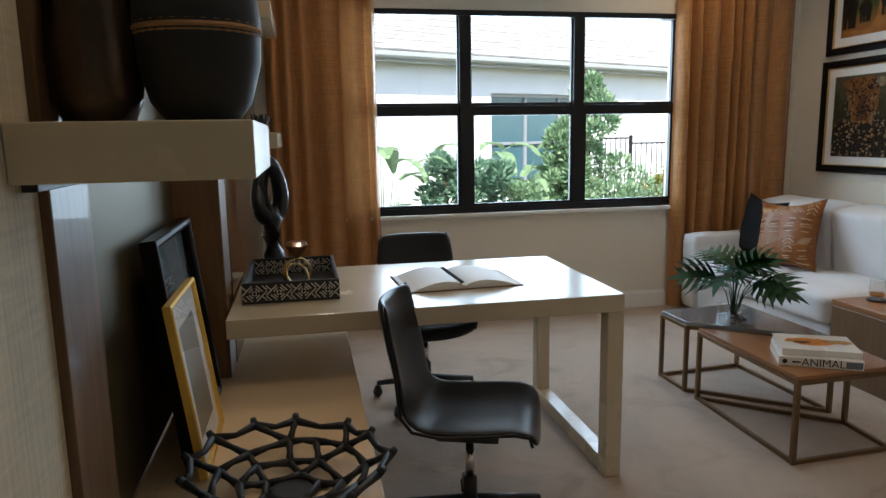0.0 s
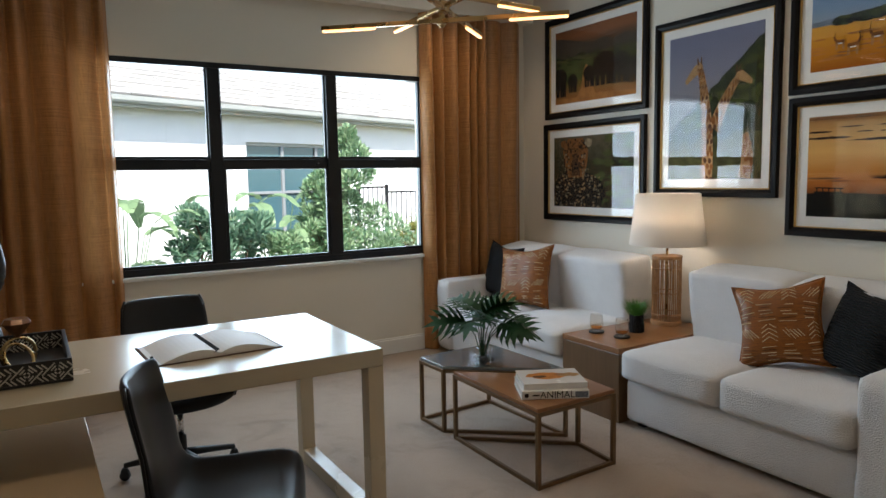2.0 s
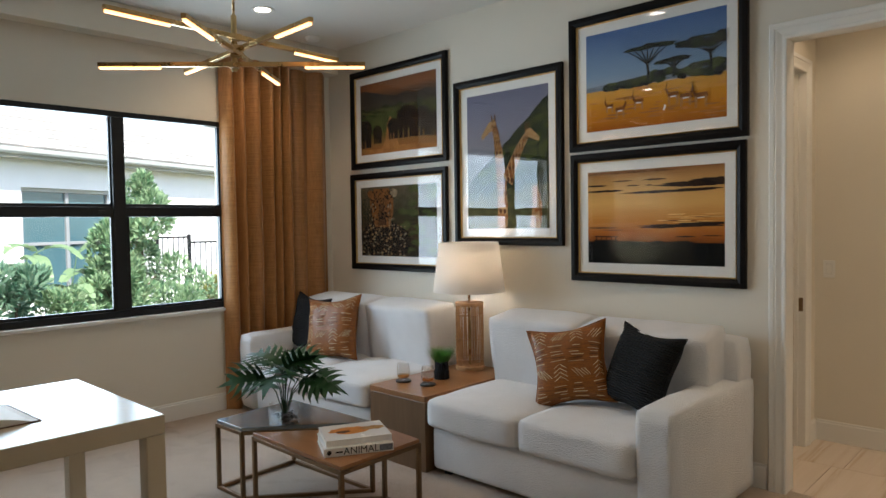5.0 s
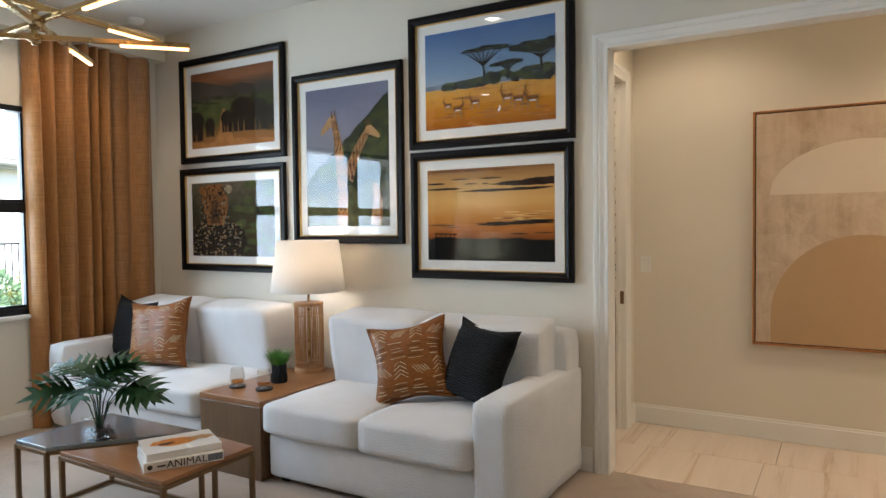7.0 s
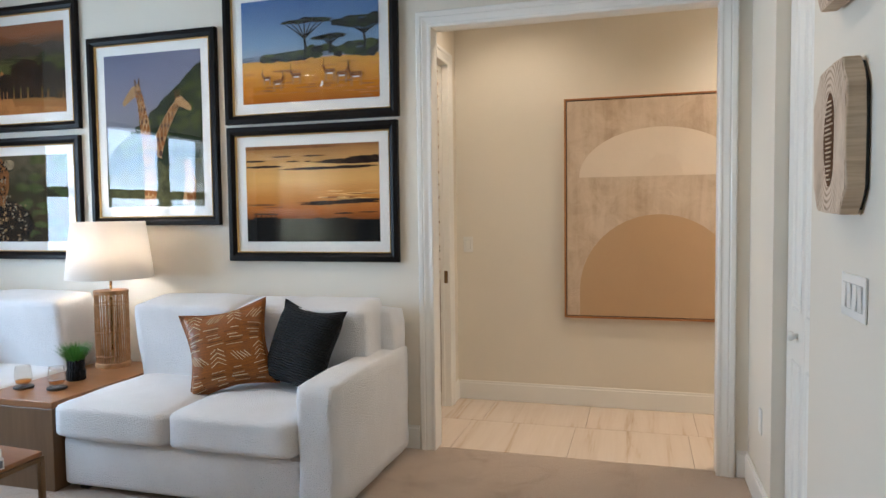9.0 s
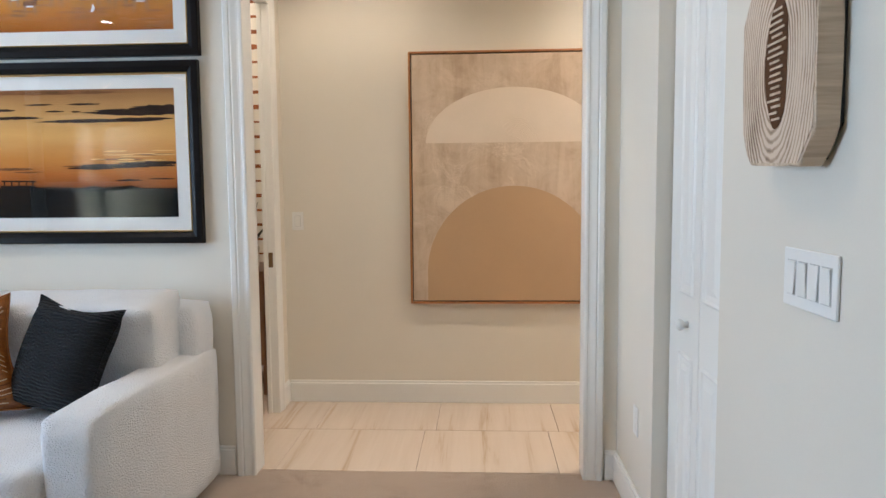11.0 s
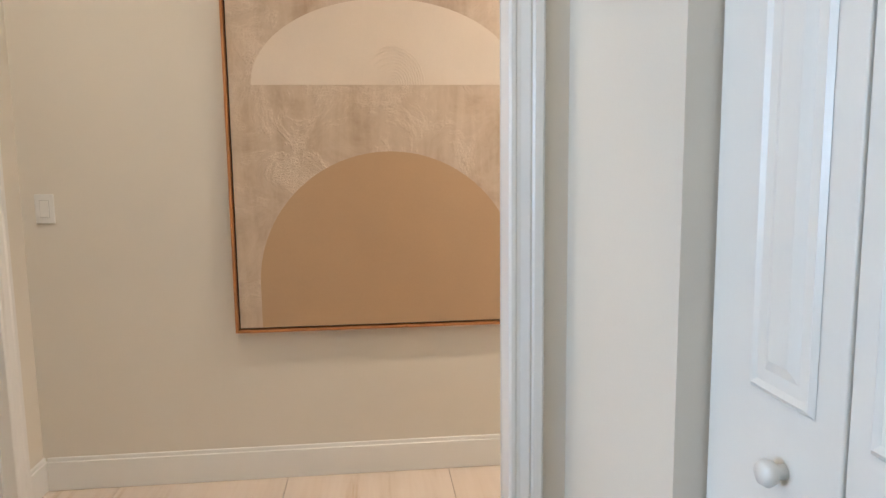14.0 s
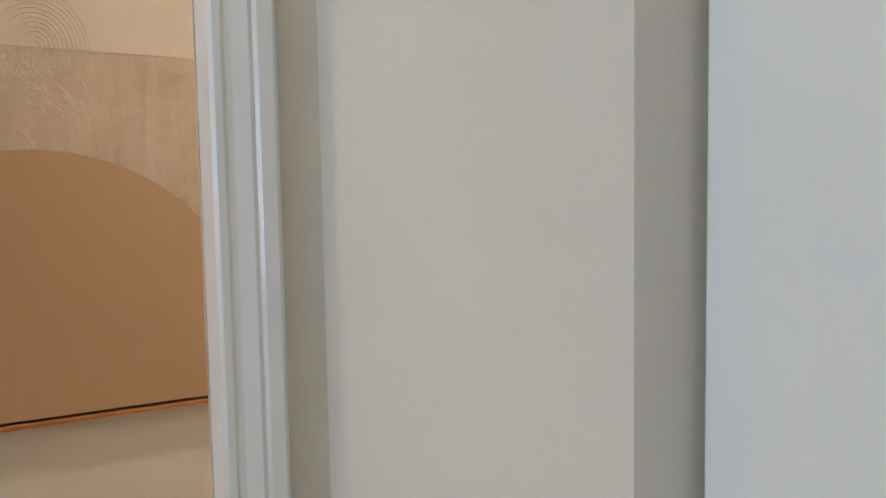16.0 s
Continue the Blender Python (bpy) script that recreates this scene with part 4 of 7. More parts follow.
for line, wid, n in ((L_NECK, L_W, 26), (R_NECK, R_W, 14)):
    for k in range(n):
        f = (k + 0.5) / n * (len(line) - 1)
        q = min(int(f), len(line) - 2)
        g = f - q
        px, py = (line[q][c] * (1 - g) + line[q + 1][c] * g for c in (0, 1))
        w = wid[q] * (1 - g) + wid[q + 1] * g
        for side in (-0.52, 0.50) if k % 2 else (-0.85, 0.02, 0.85):
            necks.append(("brown_patch", K_RUSTY if k % 3 else K_BROWN, blob(px + side * w * 0.92, py + rnd.uniform(-0.006, 0.006), w * 0.33, w * 0.36, k * 7 + int(side * 10) + 40, 6, 0.22)))
necks += [("brown_patch", K_RUSTY, blob(0.87 + rnd.uniform(-0.05, 0.05), rnd.uniform(0.02, 0.28), 0.018, 0.016, i + 900, 6, 0.25)) for i in range(18)]
picture("tall black and gold framed print of two tan patched shapes", 3.724, 1.35, 0.993, 1.248, s3, necks)
# savanna with flat-topped trees
s4 = printed("print_savanna", [(0.0, (0.34, 0.105, 0.010)), (0.14, (0.54, 0.205, 0.014)), (0.32, (0.66, 0.32, 0.035)), (0.405, (0.62, 0.32, 0.05)), (0.425, (0.30, 0.36, 0.44)), (0.55, (0.20, 0.31, 0.46)), (1.0, (0.055, 0.135, 0.34))], (2.0, 7), 0.04)
rnd = random.Random(17)
sav = [("far_hills", ink("ink_blue_hills", (0.16, 0.20, 0.25)), [(0.0, 0.41), (1.0, 0.43), (1.0, 0.50), (0.5, 0.50), (0.2, 0.475), (0.0, 0.455)])]
sav += [("grass_tuft", (K_ORANGE, K_SAND)[i % 2], blob(rnd.random(), rnd.uniform(0.02, 0.38), rnd.uniform(0.02, 0.09), rnd.uniform(0.003, 0.008), i + 130, 9, 0.4)) for i in range(60)]
sav += [("bush", (K_GREEN, K_DARK, K_FAR)[i % 3], blob(x, 0.405 + 0.02 * x + rnd.uniform(0.0, 0.095 if x > 0.5 else 0.05), rnd.uniform(0.025, 0.06), rnd.uniform(0.018, 0.040), i + 90, 14, 0.3)) for i, x in enumerate([rnd.uniform(0.13, 1.0) for _ in range(74)])]
for tx, ty, top, half in ((0.475, 0.43, 0.765, 0.18), (0.90, 0.44, 0.76, 0.22), (0.66, 0.44, 0.60, 0.09)):
    sav.append(("tree_trunk", K_DARK, limb([(tx, ty), (tx + 0.006, ty + 0.09), (tx - 0.004, ty + 0.19)], [0.011, 0.009, 0.007])))
    for k in range(7):
        ex = tx + half * (k / 3 - 1) * 0.82
        sav.append(("tree_limb", K_DARK, limb([(tx, ty + (top - ty) * 0.50), ((tx + ex) / 2, ty + (top - ty) * 0.76), (ex, top - 0.012)], [0.006, 0.0045, 0.003])))
    dense = 60 if tx > 0.8 else 26
    for k in range(dense):
        f = rnd.uniform(-1, 1)
        drop = rnd.uniform(0.0, 0.13 if tx > 0.8 else 0.035) * (1 - 0.5 * abs(f))
        sav.append(("leaf_clump", (K_GREEN, K_DARK)[k % 2], blob(tx + f * half * 0.9, top + 0.022 * (1 - f * f) - drop, rnd.uniform(0.030, 0.060), rnd.uniform(0.009, 0.019), k + 230, 12, 0.3)))
for i, (x, y, k, f) in enumerate([(0.19, 0.245, 0.8, -1), (0.27, 0.20, 1.0, 1), (0.41, 0.255, 1.0, -1), (0.655, 0.27, 1.1, -1), (0.74, 0.24, 1.1, 1), (0.84, 0.225, 1.25, -1)]):
    sav.append(("brown_shape", K_RUSTY, limb([(x - 0.034 * k, y), (x, y - 0.003), (x + 0.036 * k, y + 0.004)], [0.016 * k, 0.022 * k, 0.017 * k])))
    sav.append(("pale_shape", MATB, limb([(x - 0.022 * k, y - 0.020 * k), (x + 0.024 * k, y - 0.020 * k)], [0.006, 0.006])))
    for dx in (-0.028, -0.020, 0.022, 0.030):
        sav.append(("brown_shape", K_TAN, stroke(x + dx * k, y - 0.01, x + dx * k * 1.06, y - 0.09 * k, 0.0034, 0.0020)))
    sav.append(("brown_shape", K_RUSTY, limb([(x + f * 0.030 * k, y + 0.008), (x + f * 0.043 * k, y + 0.05 * k), (x + f * 0.056 * k, y + 0.055 * k)], [0.010, 0.007, 0.004])))
    sav.append(("dark_mark", K_DARK, stroke(x + f * 0.043 * k, y + 0.056 * k, x + f * 0.036 * k, y + 0.115 * k, 0.0028, 0.0014)))
sav += [("white_mark", MATB, limb([(0.59, 0.13), (0.60, 0.16), (0.598, 0.185)], [0.008, 0.008, 0.003]))]
picture("black and gold framed print of a savanna with flat-topped trees", 2.672, 1.978, 1.16, 0.872, s4, sav)
# sunset sky
s5 = printed("print_sunset", [(0.0, (0.005, 0.0045, 0.004)), (0.21, (0.006, 0.005, 0.0045)), (0.25, (0.26, 0.075, 0.014)), (0.34, (0.46, 0.15, 0.025)), (0.46, (0.58, 0.25, 0.05)), (0.64, (0.74, 0.42, 0.13)), (0.8, (0.60, 0.34, 0.11)), (0.93, (0.42, 0.22, 0.075)), (1.0, (0.26, 0.12, 0.045))], (1.2, 6), 0.10)
K_GLOW = ink("ink_glow", (0.85, 0.52, 0.18), 0.2, 30)
K_CLOUD, K_VEIL = ink("ink_cloud", (0.026, 0.014, 0.010), 0.5, 14), ink("ink_veil", (0.20, 0.085, 0.03), 0.4, 10)
sun = [("dark_ground", K_DARK, [(0, 0), (1, 0), (1, 0.225), (0.80, 0.23), (0.75, 0.25), (0.71, 0.232), (0.60, 0.235), (0.55, 0.25), (0.50, 0.235), (0.3, 0.24), (0.0, 0.235)]),
       ("dark_vehicle", K_DARK, [(0.05, 0.2), (0.24, 0.2), (0.24, 0.255), (0.05, 0.255)]), ("dark_vehicle", K_DARK, stroke(0.055, 0.292, 0.245, 0.287, 0.006, 0.006))]
sun += [("dark_post", K_DARK, stroke(x, 0.25, x, 0.29, 0.004, 0.004)) for x in (0.07, 0.11, 0.15, 0.19, 0.225)]
for i, (x, y, rx, ry, dark) in enumerate([(0.84, 0.82, 0.30, 0.026, 1), (0.93, 0.845, 0.15, 0.028, 1), (0.58, 0.755, 0.32, 0.014, 1), (0.82, 0.765, 0.16, 0.012, 1), (0.52, 0.885, 0.08, 0.008, 1), (0.28, 0.885, 0.07, 0.007, 1), (0.36, 0.832, 0.05, 0.007, 1), (0.48, 0.828, 0.025, 0.006, 1), (0.07, 0.845, 0.08, 0.010, 1), (0.14, 0.785, 0.15, 0.012, 1),
                                      (0.72, 0.405, 0.28, 0.016, 1), (0.86, 0.425, 0.16, 0.014, 1), (0.55, 0.388, 0.12, 0.012, 1), (0.70, 0.455, 0.14, 0.007, 0), (0.90, 0.49, 0.10, 0.007, 0), (0.12, 0.385, 0.14, 0.010, 0), (0.74, 0.29, 0.07, 0.008, 1), (0.92, 0.30, 0.07, 0.005, 1), (0.2, 0.36, 0.08, 0.006, 0), (0.35, 0.975, 0.4, 0.014, 0)]):
    sun.append(("cloud_streak", K_CLOUD if dark else K_VEIL, blob(x, y, rx, ry, i + 30, 34, 0.22)))
rnd = random.Random(61)
sun += [("bright_streak", K_GLOW, blob(rnd.uniform(0.55, 1.0), rnd.uniform(0.42, 0.52), rnd.uniform(0.04, 0.10), rnd.uniform(0.003, 0.007), i + 170, 14, 0.3)) for i in range(10)]
picture("black and gold framed print of a burning sunset sky", 2.666, 1.12, 1.143, 0.838, s5, sun)

# ---- hall painting ----
CANVAS, _n, _l, _b = mat("plastered_canvas")
_v = coords(_n, _l)
_f, _g, _h = noise_tex(_n, _l, _v, 5, 6, 0.65, 0.6), noise_tex(_n, _l, _v, 120, 4, 0.65, 0.5), noise_tex(_n, _l, coords(_n, _l, (9, 1.2, 1)), 1.5, 5, 0.6, 0.4)
_mk = _n.new("ShaderNodeMath")
_mk.operation = "MULTIPLY_ADD"
_mk.inputs[1].default_value = 0.6
_l.new(_h, _mk.inputs[0]), _l.new(_f, _mk.inputs[2])
_r = ramp(_n, [(0.55, (0.44, 0.325, 0.22)), (0.75, (0.57, 0.45, 0.325)), (0.95, (0.66, 0.54, 0.41))])
_l.new(_mk.outputs[0], _r.inputs[0]), _l.new(_r.outputs[0], _b.inputs["Base Color"])
_b.inputs["Roughness"].default_value = 0.85
_pw = _n.new("ShaderNodeMath")
_pw.operation = "MULTIPLY"
_pr = ramp(_n, [(0.5, (0, 0, 0)), (0.62, (1, 1, 1))])
_l.new(_f, _pr.inputs[0])
_l.new(_g, _pw.inputs[0]), _l.new(_pr.outputs[0], _pw.inputs[1])
bump(_n, _l, _b, _pw.outputs[0], 0.9, 0.006)
CREAMP = surface("cream_plaster", (0.72, 0.62, 0.50), 0.8, 0, 0.04, 4, 160, 0.0006)
TANP = surface("tan_paint", (0.50, 0.335, 0.185), 0.7, 0, 0.05, 2.5, 160, 0.0004)
FLOATW = wood("maple_float_frame", (0.32, 0.12, 0.035), (0.50, 0.23, 0.08), 0.4, 1, 1)
hp_m = Matrix(((0, 0, -1, HX - 0.002), (-1, 0, 0, 0.677), (0, 1, 0, 0.646), (0, 0, 0, 1)))
hp = thing("canvas_painting", "large textured tan canvas with two arches in thin wood frame", "painting", hp_m)
PW, PH = 1.282, 1.556
bm = bmesh.new()
for a in ((0, 0.012, 0, PH), (PW - 0.012, PW, 0, PH)):
    box(a[0], a[1], a[2], a[3], 0, 0.04, 0.002, bm=bm)
box(0.012, PW - 0.012, 0, 0.012, 0, 0.04, 0.002, bm=bm), box(0.012, PW - 0.012, PH - 0.012, PH, 0, 0.04, 0.002, bm=bm)
part("float_frame", bm, FLOATW, hp, "thin orange-brown wood frame")
part("backing", box(0.012, PW - 0.012, 0.012, PH - 0.012, 0.002, 0.012), BLKPL, hp, "black shadow gap")
part("canvas", box(0.019, PW - 0.019, 0.019, PH - 0.019, 0.012, 0.034, 0.003), CANVAS, hp)
cx = 0.645
arch = [(cx - 0.535, 0.021), (cx + 0.535, 0.021)] + [(cx + 0.535 * math.cos(a), 0.20 + 0.535 * math.sin(a)) for a in [math.pi * i / 40 for i in range(41)]]
part("arch", shape(arch, 0.0352), TANP, hp, "flat tan painted arch")
dome = [(cx + 0.54 * math.cos(a), 1.0 + 0.335 * math.sin(a)) for a in [math.pi * i / 40 for i in range(41)]]
part("half_dome", shape(dome, 0.0352), CREAMP, hp, "cream half dome with combed arcs")
for i in range(12):
    r = 0.012 + i * 0.0105
    part("combed_arc", tube([(cx + 0.02 + r * math.cos(a), 1.003 + r * 1.15 * math.sin(a), 0.0355) for a in [math.pi * k / 14 for k in range(0, 10 if i % 2 else 12)]], 0.0016, 4), CREAMP, hp)


# ---- switches ----
# grey that paints the thin shadow line round each rocker
GAP_SHADE = surface("switch_gap_shade", (0.56, 0.55, 0.52), 0.6, 0, 0.05, 8, 200, 0)


def switch(m, gangs, label):
    t = thing("light_switch", label, "switch", m)
    w = 0.073 + 0.046 * (gangs - 1)
    part("cover_plate", box(-w / 2, w / 2, -0.058, 0.058, 0, 0.006, 0.0025), TRIM, t)
    for k in range(gangs):
        c = (k - (gangs - 1) / 2) * 0.046
        b = box(-0.0165, 0.0165, -0.033, 0.033, 0.0, 0.0024, 0.0008, m=pose(c, 0, 0.0072, 2.5 if k % 2 else -2.5))
        part("rocker_gap_shade", box(c - 0.0185, c + 0.0185, -0.035, 0.035, 0.0061, 0.0066), GAP_SHADE, t, "thin grey strip painted as the shadow round the rocker")
        part("rocker", b, DOORP, t)


switch(Matrix(((0, 0, -1, HX - 0.001), (-1, 0, 0, 1.395), (0, 1, 0, 1.17), (0, 0, 0, 1))), 1, "white single rocker light switch on the hall wall")
switch(Matrix(((-1, 0, 0, 2.57), (0, 0, 1, YS + 0.001), (0, 1, 0, 1.175), (0, 0, 0, 1))), 4, "white four-gang rocker switch below the wood wall art")
ol = thing("wall_outlet", "white duplex outlet low on the wall", "outlet", Matrix(((-1, 0, 0, 3.98), (0, 0, 1, YS + 0.001), (0, 1, 0, 0.42), (0, 0, 0, 1))))
part("cover_plate", box(-0.036, 0.036, -0.058, 0.058, 0, 0.005, 0.002), TRIM, ol)
for zz in (-0.025, 0.025):
    part("socket", box(-0.016, 0.016, zz - 0.014, zz + 0.014, 0.0052, 0.0072, 0.0008), DOORP, ol)

# ---- wood slice wall art ----
SLICE, _n, _l, _b = mat("wood_slice_face")
_mp = coords(_n, _l, (1.9, 1.0, 1.0))
_w = _n.new("ShaderNodeTexWave")
_w.wave_type, _w.rings_direction, _w.wave_profile = "RINGS", "Z", "SIN"
_w.inputs["Scale"].default_value, _w.inputs["Distortion"].default_value, _w.inputs["Detail"].default_value, _w.inputs["Detail Scale"].default_value = 17, 2.6, 4, 1.3
_l.new(_mp, _w.inputs["Vector"])
_f = noise_tex(_n, _l, coords(_n, _l, (3, 1.2, 1)), 5, 5, 0.6, 0.5)
_m1 = _n.new("ShaderNodeMath")
_m1.operation = "MULTIPLY_ADD"
_m1.inputs[1].default_value = 0.55
_l.new(_w.outputs["Fac"], _m1.inputs[0]), _l.new(_f, _m1.inputs[2])
_r = ramp(_n, [(0.34, (0.15, 0.09, 0.05)), (0.60, (0.42, 0.30, 0.20)), (0.90, (0.66, 0.53, 0.40))])
_l.new(_m1.outputs[0], _r.inputs[0]), _l.new(_r.outputs[0], _b.inputs["Base Color"])
_b.inputs["Roughness"].default_value = 0.7
bump(_n, _l, _b, _m1.outputs[0], 0.6, 0.002)
SIDEW = wood("weathered_side", (0.40, 0.29, 0.19), (0.72, 0.58, 0.42), 0.7, 2, 1.6, 0)


def wood_slice(x, z, w, h, seed, label):
    t = thing("wood_wall_art", label, "wall art", Matrix(((-1, 0, 0, x), (0, 0, 1, YS + 0.001), (0, 1, 0, z), (0, 0, 0, 1))), "wood slices")
    rnd = random.Random(seed)
    raw = [(-w / 2 + 0.012, -h / 2 + 0.075), (-w / 2 + 0.055, -h / 2 + 0.01), (w / 2 - 0.055, -h / 2), (w / 2, -h / 2 + 0.065), (w / 2 - 0.004, h / 2 - 0.07), (w / 2 - 0.05, h / 2), (-w / 2 + 0.07, h / 2 - 0.005), (-w / 2, h / 2 - 0.09)]
    pts = []
    for k, p in enumerate(raw):            # hewn edges waver between the corners
        q = raw[(k + 1) % len(raw)]
        for f in (0.0, 0.33, 0.67):
            d = 0.0 if f == 0 else rnd.uniform(-0.003, 0.004)
            pts.append(((p[0] + (q[0] - p[0]) * f) * (1 + d), (p[1] + (q[1] - p[1]) * f) * (1 + d)))
    part("back_plate", prism([(a * 0.93, c * 0.94) for a, c in pts], 0.0, 0.010), BLKPL, t, "black hanging plate")
    part("slab", prism(pts, 0.0102, 0.054, 0.005), SIDEW, t, "pale hewn sides")
    part("slice_face", prism([(a * 0.965, c * 0.97) for a, c in pts], 0.0542, 0.0555), SLICE, t, "grey-brown growth rings")
    hole = [(0.012 + 0.050 * math.sin(a) * (1 + 0.12 * math.sin(3 * a)), 0.125 * math.cos(a)) for a in [2 * math.pi * i / 26 for i in range(26)]]
    part("heart", prism(hole[::-1], 0.0556, 0.0565), K_BROWN, t, "dark cracked heart")
    for i in range(18):
        zz = -0.108 + i * 0.0122
        hw = 0.044 * math.sqrt(max(0.05, 1 - (zz / 0.125) ** 2))
        part("chip", box(0.012 - hw * rnd.uniform(0.5, 1), 0.012 + hw * rnd.uniform(0.3, 1), zz, zz + 0.0045, 0.0566, 0.0586), SIDEW, t)


wood_slice(2.632, 1.59, 0.335, 0.40, 1, "thick pale weathered wood slice with dark heart hung on the wall")
wood_slice(2.632, 2.15, 0.335, 0.40, 2, "upper thick pale weathered wood slice hung on the wall")


# ---- desk chairs ----
def chair(name, m, label):
    t = thing(name, label, "chair", m, "desk chairs")
    prof = [(0.235, 0.405, 0.205), (0.225, 0.440, 0.215), (0.17, 0.455, 0.225), (0.06, 0.445, 0.235), (-0.07, 0.435, 0.235), (-0.16, 0.445, 0.225), (-0.215, 0.50, 0.215), (-0.245, 0.58, 0.21), (-0.270, 0.68, 0.205), (-0.292, 0.78, 0.20), (-0.308, 0.86, 0.192), (-0.315, 0.90, 0.175)]
    nv = 12
    bm = bmesh.new()
    sheets = []
    for off in (0.0, 0.030):
        g = []
        for i, (x, z, hw) in enumerate(prof):
            a, c = prof[max(i - 1, 0)], prof[min(i + 1, len(prof) - 1)]
            tx, tz = c[0] - a[0], c[1] - a[1]
            ln = math.hypot(tx, tz)
            nx, nz = tz / ln, -tx / ln          # away from the sitter: under the seat, behind the back
            row = []
            back = max(0.0, min(1.0, (z - 0.44) / 0.2))
            for k in range(nv + 1):
                v = k / nv * 2 - 1
                curl = abs(v) ** 2.6
                e = off * (1 - 0.5 * abs(v) ** 6)
                px = x + nx * e + 0.055 * curl * back
                pz = z + nz * e + 0.045 * curl * (1 - back)
                row.append(bm.verts.new((px, v * hw * 1.07, pz)))
            g.append(row)
        sheets.append(g)
    a, c = sheets
    n = len(prof) - 1
    for i in range(n):
        for k in range(nv):
            bm.faces.new((a[i][k], a[i][k + 1], a[i + 1][k + 1], a[i + 1][k]))
            bm.faces.new((c[i][k], c[i + 1][k], c[i + 1][k + 1], c[i][k + 1]))
        for k in (0, nv):
            bm.faces.new((a[i][k], a[i + 1][k], c[i + 1][k], c[i][k]))
    for k in range(nv):
        bm.faces.new((a[0][k], c[0][k], c[0][k + 1], a[0][k + 1]))
        bm.faces.new((a[n][k], a[n][k + 1], c[n][k + 1], c[n][k]))
    bmesh.ops.recalc_face_normals(bm, faces=bm.faces[:])
    sh = part("shell", bm, LEATHER, t, "black leather bucket shell", True)
    md = sh.modifiers.new("round", "SUBSURF")
    md.levels = md.render_levels = 1
    # piping along the rim
    rim = [(p[0] - 0.004 + 0.055 * max(0.0, min(1.0, (p[1] - 0.44) / 0.2)), p[2] * 1.07, p[1] + 0.045 * (1 - max(0.0, min(1.0, (p[1] - 0.44) / 0.2)))) for p in prof]
    for s in (-1, 1):
        part("piping", tube([(x, s * y, z) for x, y, z in rim], 0.006, 6), LEATHER, t, smooth=True)
    part("mounting_plate", box(-0.11, 0.11, -0.08, 0.08, 0.385, 0.412, 0.006), BLKPL, t)
    part("column", lathe([(0, 0.10), (0.026, 0.10), (0.026, 0.22), (0.015, 0.225), (0.015, 0.385), (0, 0.385)], 20), BLKPL, t, smooth=True)
    part("gas_spring", lathe([(0.0155, 0.225), (0.0165, 0.225), (0.0165, 0.33), (0.0155, 0.33)], 16), CHROME, t, smooth=True)
    part("lever", tube([(0.0, 0.05, 0.392), (0.01, 0.17, 0.385), (0.01, 0.23, 0.38)], [0.006, 0.006, 0.011], 8), BLKPL, t)
    for k in range(5):
        an = 2 * math.pi * k / 5 + 0.5
        ca, sa = math.cos(an), math.sin(an)
        leg = part("base_leg", tube([(0.02 * ca, 0.02 * sa, 0.125), (0.14 * ca, 0.14 * sa, 0.105), (0.285 * ca, 0.285 * sa, 0.078)], [0.024, 0.019, 0.014], 8), BLKPL, t, smooth=True)
        w = lathe([(0, -0.017), (0.021, -0.017), (0.026, -0.010), (0.026, 0.010), (0.021, 0.017), (0, 0.017)], 16, m=pose(0.285 * ca, 0.285 * sa, 0.0265, 90, 0, math.degrees(an)))
        put(w, lathe([(0, 0.03), (0.016, 0.03), (0.022, 0.05), (0.012, 0.066), (0, 0.066)], 12, m=pose(0.285 * ca, 0.285 * sa, 0.0)))
        part("caster", w, BLKPL, leg, smooth=True)
    return t


chair("desk_chair", pose(0.83, 2.43, 0, 0, 0, -20), "black leather swivel desk chair pulled out before the desk")
chair("desk_chair", pose(0.90, 3.74, 0, 0, 0, -88), "black leather swivel desk chair tucked in behind the desk")

# ---- throw pillows ----
RUST = weave("rust_jacquard", (0.085, 0.022, 0.002), (0.37, 0.122, 0.010), 0.44, 420, 420, 0.0004, 0.0, 0.5, "Object")
STITCH = surface("pale_gold_thread", (0.66, 0.54, 0.34), 0.35, 0.0, 0.25, 40, 300, 0.0003)
CHAR = surface("black_pleated_cloth", (0.0065, 0.007, 0.0085), 0.85, 0, 0.4, 8, 240, 0.0004, sheen=0.03, spec=0.25)
_n, _l = CHAR.node_tree.nodes, CHAR.node_tree.links
_w = _n.new("ShaderNodeTexWave")
_w.bands_direction = "Y"
_w.inputs["Scale"].default_value, _w.inputs["Distortion"].default_value, _w.inputs["Detail"].default_value, _w.inputs["Detail Scale"].default_value = 24, 5.0, 2, 1.0
_l.new(coords(_n, _l), _w.inputs["Vector"])
bump(_n, _l, _n["Principled BSDF"], _w.outputs["Fac"], 1.0, 0.010)


def pillow_z(u, v, th):
    a = max(0.0, 1 - abs(u) ** 2.6) * max(0.0, 1 - abs(v) ** 2.6)
    return th / 2 * a ** 0.42


def pillow_xy(u, v, s):
    pin = 1 - 0.18 * (1 - abs(u) ** 2) if abs(v) > abs(u) else 1 - 0.18 * (1 - abs(v) ** 2)
    k = max(abs(u), abs(v)) ** 3
    f = 1 - (1 - pin) * k
    return u * s / 2 * f, v * s / 2 * f


